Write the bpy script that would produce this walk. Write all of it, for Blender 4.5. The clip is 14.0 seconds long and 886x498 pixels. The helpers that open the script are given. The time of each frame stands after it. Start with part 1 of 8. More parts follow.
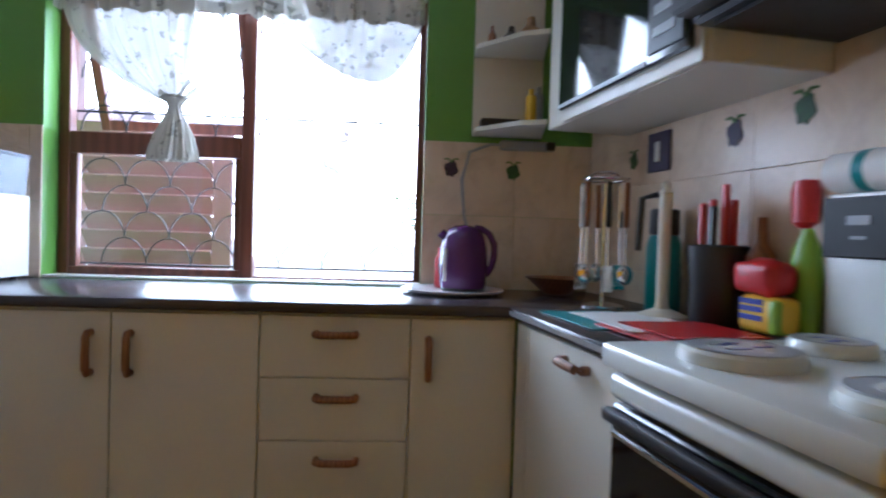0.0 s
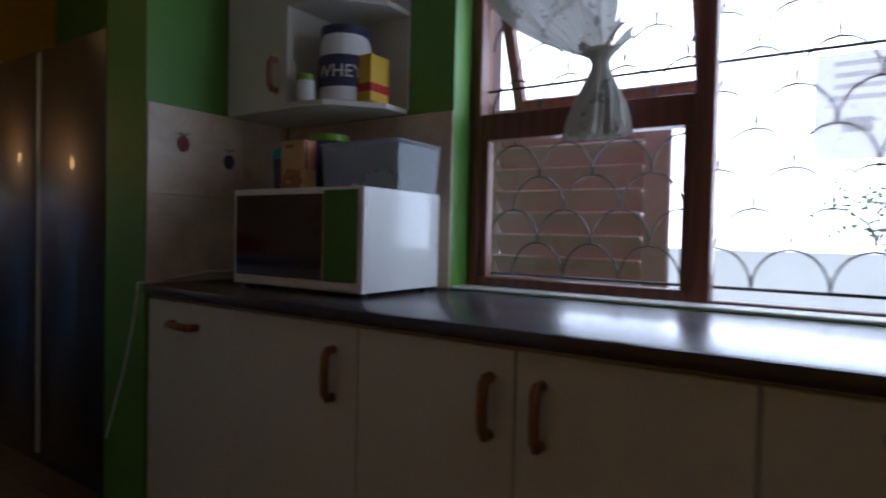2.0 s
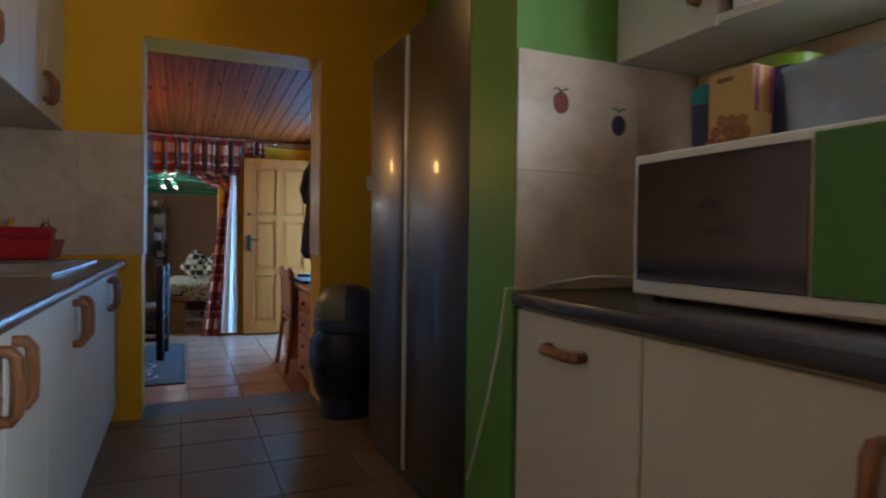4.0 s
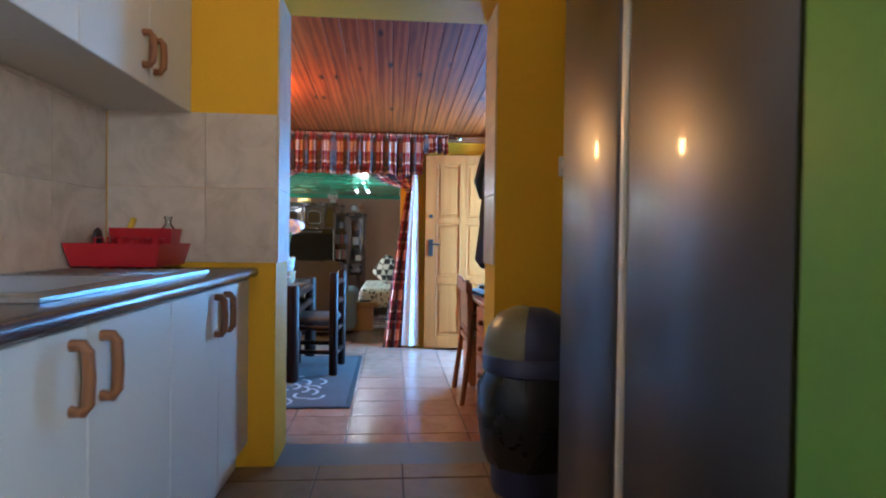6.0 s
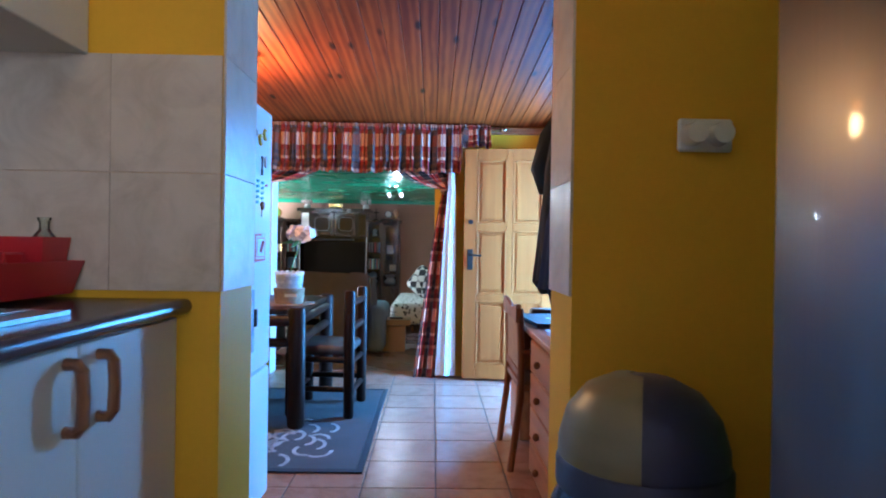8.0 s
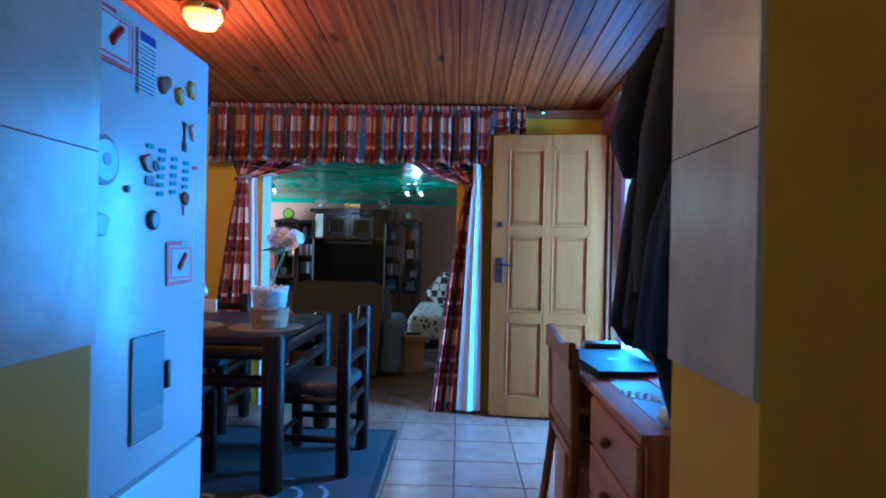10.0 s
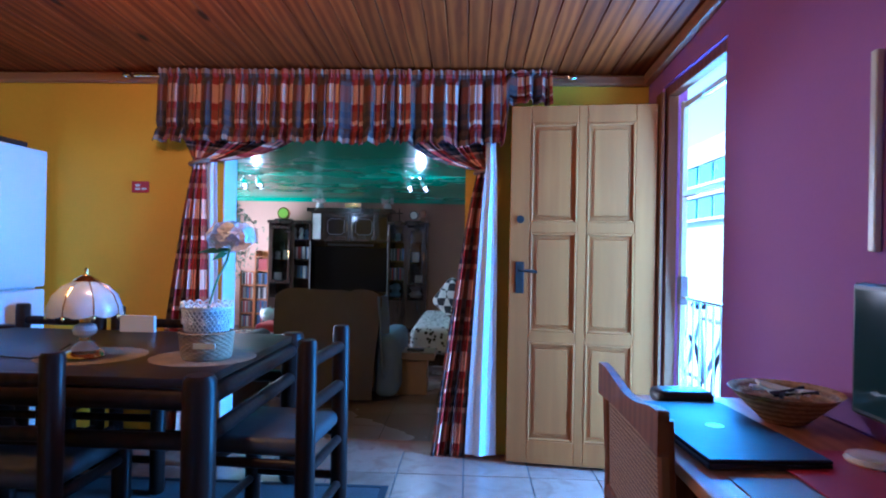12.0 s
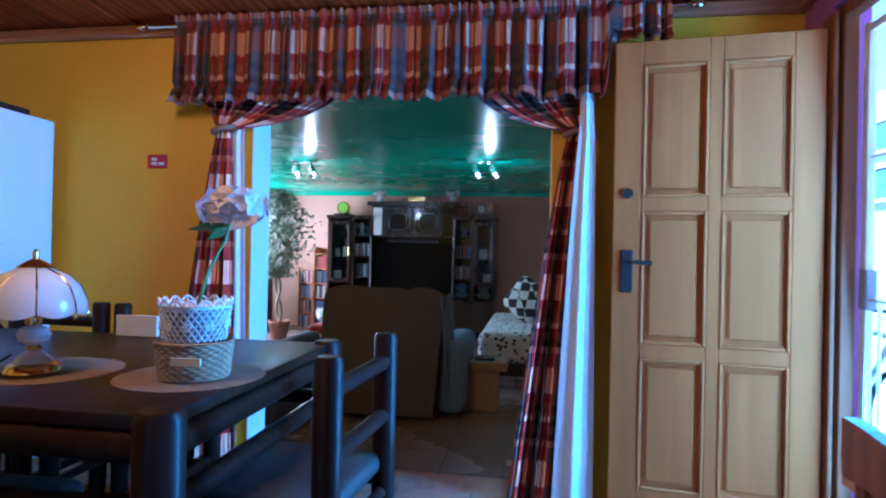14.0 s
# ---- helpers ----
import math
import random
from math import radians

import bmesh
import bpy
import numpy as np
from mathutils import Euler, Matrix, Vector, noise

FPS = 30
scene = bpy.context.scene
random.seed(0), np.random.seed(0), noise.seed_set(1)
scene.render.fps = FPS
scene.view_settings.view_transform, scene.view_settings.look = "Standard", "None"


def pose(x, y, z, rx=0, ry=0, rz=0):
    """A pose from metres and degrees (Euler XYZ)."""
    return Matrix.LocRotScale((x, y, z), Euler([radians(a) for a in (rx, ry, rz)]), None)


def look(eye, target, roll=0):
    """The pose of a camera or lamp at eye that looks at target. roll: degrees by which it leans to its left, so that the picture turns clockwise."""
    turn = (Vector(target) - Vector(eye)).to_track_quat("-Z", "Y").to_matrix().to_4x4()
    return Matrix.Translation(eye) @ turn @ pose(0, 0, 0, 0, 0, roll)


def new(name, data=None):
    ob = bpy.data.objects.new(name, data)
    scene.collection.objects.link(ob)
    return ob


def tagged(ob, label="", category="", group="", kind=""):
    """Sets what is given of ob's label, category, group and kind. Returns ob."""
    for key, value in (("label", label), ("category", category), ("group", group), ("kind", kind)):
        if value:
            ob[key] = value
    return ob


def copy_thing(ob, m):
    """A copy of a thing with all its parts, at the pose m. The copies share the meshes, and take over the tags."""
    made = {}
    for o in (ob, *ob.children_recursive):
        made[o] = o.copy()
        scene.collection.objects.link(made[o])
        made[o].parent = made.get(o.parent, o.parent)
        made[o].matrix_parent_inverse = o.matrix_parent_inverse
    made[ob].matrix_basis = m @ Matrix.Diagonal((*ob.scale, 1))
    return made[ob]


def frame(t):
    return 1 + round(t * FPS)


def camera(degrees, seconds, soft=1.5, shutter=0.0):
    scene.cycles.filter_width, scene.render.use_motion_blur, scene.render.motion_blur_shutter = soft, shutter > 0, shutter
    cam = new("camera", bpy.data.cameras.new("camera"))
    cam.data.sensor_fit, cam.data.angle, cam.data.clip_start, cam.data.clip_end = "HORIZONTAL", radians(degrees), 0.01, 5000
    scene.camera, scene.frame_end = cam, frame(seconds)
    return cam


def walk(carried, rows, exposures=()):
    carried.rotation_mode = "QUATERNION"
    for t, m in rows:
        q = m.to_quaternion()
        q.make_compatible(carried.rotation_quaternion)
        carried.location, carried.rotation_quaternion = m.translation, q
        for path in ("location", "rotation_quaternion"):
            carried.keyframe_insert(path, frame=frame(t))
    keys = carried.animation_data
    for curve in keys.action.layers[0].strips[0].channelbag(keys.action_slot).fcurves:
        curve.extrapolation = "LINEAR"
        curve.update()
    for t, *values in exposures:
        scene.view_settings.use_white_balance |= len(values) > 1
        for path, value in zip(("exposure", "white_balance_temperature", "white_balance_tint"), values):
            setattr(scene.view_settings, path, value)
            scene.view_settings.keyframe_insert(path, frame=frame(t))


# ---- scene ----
cam = camera(73.4, 14.0, soft=2.0, shutter=0.4)
PATH = [
    (0, (0.17, -0.086, 1.255), (0.294, 1.909, 1.212), 1.8),
    (0.5, (0.122, 0.194, 1.242), (-0.015, 2.189, 1.205), 1.9),
    (1, (0.057, 0.413, 1.244), (-0.387, 2.363, 1.204), 1.8),
    (1.5, (-0.078, 0.592, 1.248), (-0.861, 2.432, 1.195), 1.5),
    (2, (-0.186, 0.725, 1.229), (-1.306, 2.381, 1.177), 1.3),
    (2.5, (-0.386, 0.83, 1.216), (-1.737, 2.304, 1.172), 1.3),
    (3, (-0.561, 0.883, 1.192), (-2.077, 2.187, 1.159), 1.4),
    (3.5, (-0.716, 0.959, 1.185), (-2.396, 2.043, 1.144), 1.0),
    (4, (-0.852, 1.06, 1.168), (-2.683, 1.865, 1.128), 0.8),
    (4.2, (-0.904, 1.077, 1.168), (-2.77, 1.796, 1.128), 0.8),
    (6.3, (-1.987, 1.377, 1.162), (-3.983, 1.508, 1.132), 0.8),
    (6.5, (-2.111, 1.371, 1.169), (-4.107, 1.485, 1.141), 0.8),
    (7, (-2.341, 1.383, 1.173), (-4.339, 1.471, 1.15), 0.9),
    (7.5, (-2.569, 1.428, 1.179), (-4.567, 1.495, 1.163), 0.9),
    (8, (-2.793, 1.439, 1.182), (-4.793, 1.473, 1.173), 0.9),
    (8.2, (-2.891, 1.426, 1.188), (-4.891, 1.454, 1.183), 0.9),
    (10.3, (-3.865, 1.474, 1.228), (-5.864, 1.416, 1.226), 1.2),
    (10.5, (-3.963, 1.473, 1.232), (-5.962, 1.414, 1.232), 1.2),
    (11, (-4.184, 1.501, 1.228), (-6.183, 1.432, 1.231), 1.2),
    (11.5, (-4.397, 1.51, 1.209), (-6.396, 1.428, 1.218), 1.1),
    (12, (-4.63, 1.478, 1.211), (-6.628, 1.391, 1.218), 1.1),
    (12.5, (-4.847, 1.492, 1.217), (-6.845, 1.393, 1.226), 1.1),
    (13, (-5.041, 1.493, 1.213), (-7.037, 1.368, 1.224), 1.1),
    (13.5, (-5.258, 1.434, 1.174), (-7.249, 1.245, 1.184), 1.1),
    (14, (-5.407, 1.385, 1.137), (-7.383, 1.077, 1.145), 1.2),
]
EXPOSURES = [
    (0.0, 1.85, 4950, 11), (1.0, 1.3, 5050, 11), (1.6, 0.5, 5200, 12), (2.2, -0.35, 5250, 14), (2.9, -0.6, 5250, 13), (3.2, 0.0, 5300, 12), (3.5, 0.9, 5400, 11),
    (4.0, 1.35, 5900, 11), (5.5, 2.4, 5600, 13), (6.5, 2.8, 5300, 14), (8.0, 2.65, 4900, 14), (10.3, 1.55, 4200, 10), (11.2, 1.5, 4250, 12), (12.0, 1.8, 4250, 19), (14.0, 1.75, 4250, 17),
]
walk(cam, [(t, look(eye, target, roll)) for t, eye, target, roll in PATH], EXPOSURES)

# ---- world and light ----
world = bpy.data.worlds.new("sky")
scene.world = world
world.use_nodes = True
wn = world.node_tree.nodes
sky = wn.new("ShaderNodeTexSky")
sky.sky_type, sky.sun_disc, sky.sun_elevation, sky.sun_rotation = "NISHITA", False, radians(62), radians(202)
world.node_tree.links.new(sky.outputs[0], wn["Background"].inputs[0])
wn["Background"].inputs[1].default_value = 0.15


def lamp(name, kind, energy, colour, m, size=0.1, size_y=None, spot=None):
    data = bpy.data.lights.new(name, kind)
    data.energy, data.color = energy, colour
    if kind == "AREA":
        data.shape, data.size, data.size_y = "RECTANGLE", size, size_y or size
    elif kind == "SUN":
        data.angle = size
    else:
        data.shadow_soft_size = size
    if spot:
        data.spot_size, data.spot_blend = radians(spot), 0.6
    ob = new(name, data)
    ob.matrix_world = m
    return ob


lamp("sun", "SUN", 5.0, (1.0, 0.95, 0.88), look((0, 0, 20), (4.0, 10.0, 0)), radians(0.5))
lamp("window_daylight", "AREA", 20, (0.93, 0.96, 1.0), look((-0.55, 2.72, 1.70), (-1.7, 0.0, 1.3)), 1.4, 1.15)
lamp("door_daylight", "AREA", 54, (0.17, 0.54, 1.0), look((-7.54, 2.72, 1.08), (-6.4, 0.0, 0.85)), 0.68, 1.9)
lamp("living_window_daylight", "AREA", 62, (1.0, 0.86, 0.70), look((-13.2, -3.15, 1.3), (-12.6, 0.0, 0.8)), 1.6, 1.2)
lamp("kitchen_bulb", "POINT", 0.9, (1.0, 0.56, 0.13), pose(-3.3, 1.05, 2.54), 0.05)
lamp("dining_bulb", "POINT", 11.5, (1.0, 0.53, 0.16), pose(-6.55, 0.22, 2.12), 0.08)
for sx, sy in ((-11.41, -1.06), (-11.47, 0.835)):
    lamp("spot_bulb", "POINT", 2.6, (0.95, 1.0, 0.92), pose(sx + 0.02, sy + 0.07, 1.86), 0.04)

# ---- geometry helpers ----
K = 0.168      # kitchen floor
CT = 1.03      # kitchen worktop
LF = -0.13     # living room floor


def box(bm, x0, x1, y0, y1, z0, z1, bev=0.0, seg=1):
    vs = [bm.verts.new((x, y, z)) for x in (x0, x1) for y in (y0, y1) for z in (z0, z1)]
    fs = [bm.faces.new([vs[i] for i in f]) for f in ((0, 1, 3, 2), (4, 6, 7, 5), (0, 4, 5, 1), (2, 3, 7, 6), (0, 2, 6, 4), (1, 5, 7, 3))]
    if bev:
        es = list({e for f in fs for e in f.edges})
        bmesh.ops.bevel(bm, geom=es, offset=bev, segments=seg, affect="EDGES", profile=0.5)
    return vs


def ring(bm, c, ax, r, seg, ry=None):
    ax = Vector(ax).normalized()
    u = ax.orthogonal().normalized() if abs(ax.z) < 0.99 else Vector((1, 0, 0))
    if abs(ax.z) < 0.99:
        u = Vector((0, 0, 1)).cross(ax).normalized()
    w = ax.cross(u)
    return [bm.verts.new(Vector(c) + u * (r * math.cos(a)) + w * ((ry or r) * math.sin(a))) for a in (2 * math.pi * i / seg for i in range(seg))]


def bridge(bm, a, b):
    n = len(a)
    for i in range(n):
        bm.faces.new((a[i], a[(i + 1) % n], b[(i + 1) % n], b[i]))


def cyl(bm, p0, p1, r0, r1=None, seg=14, caps=True):
    ax = Vector(p1) - Vector(p0)
    a, b = ring(bm, p0, ax, r0, seg), ring(bm, p1, ax, r0 if r1 is None else r1, seg)
    bridge(bm, a, b)
    if caps:
        bm.faces.new(a[::-1])
        bm.faces.new(b)


def log(bm, p0, p1, r, seg=14, round_=0.3):
    """A round post with softened ends."""
    p0, p1 = Vector(p0), Vector(p1)
    d = (p1 - p0).normalized()
    rows = [(p0, r * 0.8), (p0 + d * r * round_, r), (p1 - d * r * round_, r), (p1, r * 0.8)]
    rs = [ring(bm, p, d, q, seg) for p, q in rows]
    for a, b in zip(rs, rs[1:]):
        bridge(bm, a, b)
    bm.faces.new(rs[0][::-1])
    bm.faces.new(rs[-1])


def tube(bm, pts, r, seg=8, closed=False):
    pts = [Vector(p) for p in pts]
    rs = []
    n = len(pts)
    for i, p in enumerate(pts):
        a, b = (pts[(i - 1) % n], pts[(i + 1) % n]) if closed else (pts[max(i - 1, 0)], pts[min(i + 1, n - 1)])
        rs.append(ring(bm, p, b - a, r, seg))
    for a, b in zip(rs, rs[1:] + (rs[:1] if closed else [])):
        best = min(range(seg), key=lambda k: (b[k].co - a[0].co).length)
        b = b[best:] + b[:best]
        bridge(bm, a, b)
    if not closed:
        bm.faces.new(rs[0][::-1])
        bm.faces.new(rs[-1])


def lathe(bm, c, profile, seg=24, sx=1.0, sy=1.0, wave=None):
    rs = []
    for r, z in profile:
        row = []
        for i in range(seg):
            a = 2 * math.pi * i / seg
            k = r * (wave(a, z) if wave else 1.0)
            row.append(bm.verts.new((c[0] + sx * k * math.cos(a), c[1] + sy * k * math.sin(a), c[2] + z)))
        rs.append(row)
    for a, b in zip(rs, rs[1:]):
        bridge(bm, a, b)
    if profile[0][0] > 1e-4:
        bm.faces.new(rs[0][::-1])
    if profile[-1][0] > 1e-4:
        bm.faces.new(rs[-1])


def ball(bm, c, rx, ry=None, rz=None, seg=12, rough=0.0, seed=0):
    m = Matrix.Translation(c) @ Matrix.Diagonal((rx, ry or rx, rz or rx, 1))
    out = bmesh.ops.create_uvsphere(bm, u_segments=seg, v_segments=max(6, seg * 2 // 3), radius=1.0, matrix=m)
    if rough:
        for v in out["verts"]:
            v.co += (v.co - Vector(c)) * rough * noise.noise(v.co * 9 + Vector((seed, 0, 0)))


def sheet(bm, f, nu, nv, uv=(1.0, 1.0)):
    """A cloth of nu by nv squares: f(u, v) gives the place; uv gives the cloth's size in metres."""
    layer = bm.loops.layers.uv.verify()
    g = [[bm.verts.new(f(i / nu, j / nv)) for j in range(nv + 1)] for i in range(nu + 1)]
    for i in range(nu):
        for j in range(nv):
            face = bm.faces.new((g[i][j], g[i + 1][j], g[i + 1][j + 1], g[i][j + 1]))
            face.smooth = True
            for lp, (a, b) in zip(face.loops, ((i, j), (i + 1, j), (i + 1, j + 1), (i, j + 1))):
                lp[layer].uv = (a / nu * uv[0], b / nv * uv[1])
    return g


def thing(name, label, category, loc=(0, 0, 0), group="", kind=""):
    ob = new(name)
    ob.location = loc
    ob.empty_display_size = 0.05
    return tagged(ob, label, category, group, kind)


def root(ob):
    while ob.parent:
        ob = ob.parent
    return ob


def part(name, bm, material, parent=None, label="", smooth=True, kind="", thick=0.0, angle=35):
    bmesh.ops.recalc_face_normals(bm, faces=bm.faces)
    if parent:
        bm.transform(Matrix.Translation(-root(parent).location))
    me = bpy.data.meshes.new(name)
    if smooth:
        for f in bm.faces:
            f.smooth = True
        for e in bm.edges:
            e.smooth = len(e.link_faces) == 2 and e.calc_face_angle(0) < radians(angle)
    bm.to_mesh(me)
    bm.free()
    me.materials.append(material)
    ob = new(name, me)
    if parent:
        ob.parent = parent
    if label:
        ob["label"] = label
    if kind:
        ob["kind"] = kind
    if thick:
        mod = ob.modifiers.new("thickness", "SOLIDIFY")
        mod.thickness = thick
    return ob


def boxes(*rows, bev=0.0, seg=1):
    bm = bmesh.new()
    for r in rows:
        box(bm, *r, bev=bev, seg=seg)
    return bm


def structure(name, bm, material, label, category="", smooth=False):
    return tagged(part(name, bm, material, smooth=smooth), label, category or name.split("_")[0], kind="structure")


def solo(name, bm, material, label, category, group="", smooth=True, thick=0.0):
    return tagged(part(name, bm, material, smooth=smooth, thick=thick), label, category, group)


# ---- materials ----
def nodes_of(name):
    m = bpy.data.materials.new(name)
    m.use_nodes = True
    nt = m.node_tree
    return m, nt, nt.nodes["Principled BSDF"]


def add(nt, kind, **values):
    n = nt.nodes.new(kind)
    for k, v in values.items():
        n.inputs[k].default_value = v
    return n


def coords(nt, scale=(1, 1, 1), kind="Object", rot=(0, 0, 0)):
    tc, mp = nt.nodes.new("ShaderNodeTexCoord"), nt.nodes.new("ShaderNodeMapping")
    mp.inputs["Scale"].default_value = scale
    mp.inputs["Rotation"].default_value = rot
    nt.links.new(tc.outputs[kind], mp.inputs["Vector"])
    return mp.outputs[0]


def ramp(nt, fac, stops):
    r = nt.nodes.new("ShaderNodeValToRGB")
    el = r.color_ramp.elements
    while len(el) < len(stops):
        el.new(0.5)
    for e, (p, c) in zip(el, stops):
        e.position, e.color = p, (*c, 1)
    nt.links.new(fac, r.inputs[0])
    return r.outputs[0]


def math_node(nt, op, a, b=None, c=None):
    n = nt.nodes.new("ShaderNodeMath")
    n.operation = op
    for i, v in enumerate((a, b, c)):
        if v is None:
            continue
        if isinstance(v, (int, float)):
            n.inputs[i].default_value = v
        else:
            nt.links.new(v, n.inputs[i])
    return n.outputs[0]


def mix(nt, fac, a, b, blend="MIX"):
    n = nt.nodes.new("ShaderNodeMix")
    n.data_type, n.blend_type = "RGBA", blend
    for sock, v in ((n.inputs[0], fac), (n.inputs[6], a), (n.inputs[7], b)):
        if isinstance(v, (int, float)):
            sock.default_value = v
        elif isinstance(v, tuple):
            sock.default_value = (*v, 1)
        else:
            nt.links.new(v, sock)
    return n.outputs[2]


def bump(nt, bsdf, height, strength=0.2, distance=0.01):
    b = add(nt, "ShaderNodeBump", Strength=strength, Distance=distance)
    nt.links.new(height, b.inputs["Height"])
    nt.links.new(b.outputs[0], bsdf.inputs["Normal"])


def noise_tex(nt, vec, scale, detail=4, rough=0.55):
    n = add(nt, "ShaderNodeTexNoise", Scale=scale, Detail=detail, Roughness=rough)
    nt.links.new(vec, n.inputs["Vector"])
    return n.outputs[0]


def dark(c, k):
    return tuple(v * k for v in c)


def paint(name, colour, rough=0.5, var=0.12, scale=1.4, grain=60, rel=0.08, metal=0.0, spec=0.5, coat=0.0, trans=0.0, tint=None, piece=0.0):
    m, nt, b = nodes_of(name)
    v = coords(nt)
    big, fine = noise_tex(nt, v, scale, 5), noise_tex(nt, v, grain, 3)
    col = ramp(nt, big, [(0.3, dark(colour, 1 - var)), (0.7, tint or dark(colour, 1 + var * 0.5))])
    col = mix(nt, 0.25, col, ramp(nt, fine, [(0.35, dark(colour, 1 - var)), (0.65, colour)]))
    if piece:
        info = nt.nodes.new("ShaderNodeObjectInfo")
        col = mix(nt, 1.0, col, ramp(nt, info.outputs["Random"], [(0.0, (1 - piece,) * 3), (1.0, (1.0, 1.0, 1.0))]), "MULTIPLY")
    nt.links.new(col, b.inputs["Base Color"])
    nt.links.new(ramp(nt, big, [(0.3, (max(rough - 0.08, 0.02),) * 3), (0.7, (min(rough + 0.08, 1),) * 3)]), b.inputs["Roughness"])
    b.inputs["Metallic"].default_value = metal
    b.inputs["Specular IOR Level"].default_value = spec
    b.inputs["Coat Weight"].default_value = coat
    b.inputs["Transmission Weight"].default_value = trans
    if rel:
        bump(nt, b, fine, rel, 0.004)
    return m


def wood(name, a, c, axis=0, rough=0.4, scale=1.0, knots=False, coat=0.0, piece=0.0, island=0.0):
    m, nt, b = nodes_of(name)
    s = [7.0 * scale] * 3
    s[axis] = 0.6 * scale
    v = coords(nt, tuple(s))
    if island:
        geo = nt.nodes.new("ShaderNodeNewGeometry")
        off = nt.nodes.new("ShaderNodeVectorMath")
        off.operation = "MULTIPLY_ADD"
        cmb = nt.nodes.new("ShaderNodeCombineXYZ")
        for i in range(3):
            nt.links.new(geo.outputs["Random Per Island"], cmb.inputs[i])
        nt.links.new(cmb.outputs[0], off.inputs[0])
        off.inputs[1].default_value = (37, 19, 53)
        nt.links.new(v, off.inputs[2])
        v = off.outputs[0]
    g = noise_tex(nt, v, 2.2, 6, 0.62)
    w = nt.nodes.new("ShaderNodeTexWave")
    w.wave_type, w.bands_direction = "BANDS", "XYZ"[(axis + 1) % 3]
    for k, val in (("Scale", 0.9), ("Distortion", 5.0), ("Detail", 3.0), ("Detail Scale", 1.4)):
        w.inputs[k].default_value = val
    nt.links.new(v, w.inputs["Vector"])
    col = mix(nt, 0.5, ramp(nt, g, [(0.32, a), (0.68, c)]), ramp(nt, w.outputs["Fac"], [(0.2, a), (0.85, c)]))
    if knots:
        s2 = [6.5] * 3
        s2[axis] = 1.9
        vo = nt.nodes.new("ShaderNodeTexVoronoi")
        vo.inputs["Scale"].default_value = 1.0
        kv = coords(nt, tuple(s2))
        nt.links.new(kv, vo.inputs["Vector"])
        col = mix(nt, ramp(nt, vo.outputs["Distance"], [(0.07, (1, 1, 1)), (0.16, (0, 0, 0))]), col, dark(a, 0.25))
    if island:
        col = mix(nt, 1.0, col, ramp(nt, geo.outputs["Random Per Island"], [(0, (1 - island,) * 3), (1, (1, 1, 1))]), "MULTIPLY")
    if piece:
        info = nt.nodes.new("ShaderNodeObjectInfo")
        col = mix(nt, 1.0, col, ramp(nt, info.outputs["Random"], [(0, (1 - piece,) * 3), (1, (1, 1, 1))]), "MULTIPLY")
    nt.links.new(col, b.inputs["Base Color"])
    b.inputs["Roughness"].default_value = rough
    b.inputs["Coat Weight"].default_value = coat
    b.inputs["Coat Roughness"].default_value = 0.15
    bump(nt, b, g, 0.12, 0.004)
    return m


def marble_tile(name, a, c, rough=0.22, piece=0.08):
    m, nt, b = nodes_of(name)
    v = coords(nt, kind="Object")
    info = nt.nodes.new("ShaderNodeObjectInfo")
    n = add(nt, "ShaderNodeTexNoise", Scale=5.0, Detail=7.0, Roughness=0.6, Distortion=1.6)
    n.noise_dimensions = "4D"
    nt.links.new(v, n.inputs["Vector"])
    nt.links.new(math_node(nt, "MULTIPLY", info.outputs["Random"], 40.0), n.inputs["W"])
    col = ramp(nt, n.outputs[0], [(0.3, a), (0.55, c), (0.75, dark(c, 1.05))])
    col = mix(nt, 1.0, col, ramp(nt, info.outputs["Random"], [(0, (1 - piece,) * 3), (1, (1, 1, 1))]), "MULTIPLY")
    nt.links.new(col, b.inputs["Base Color"])
    b.inputs["Roughness"].default_value = rough
    bump(nt, b, noise_tex(nt, v, 3.0, 2), 0.05, 0.004)
    return m


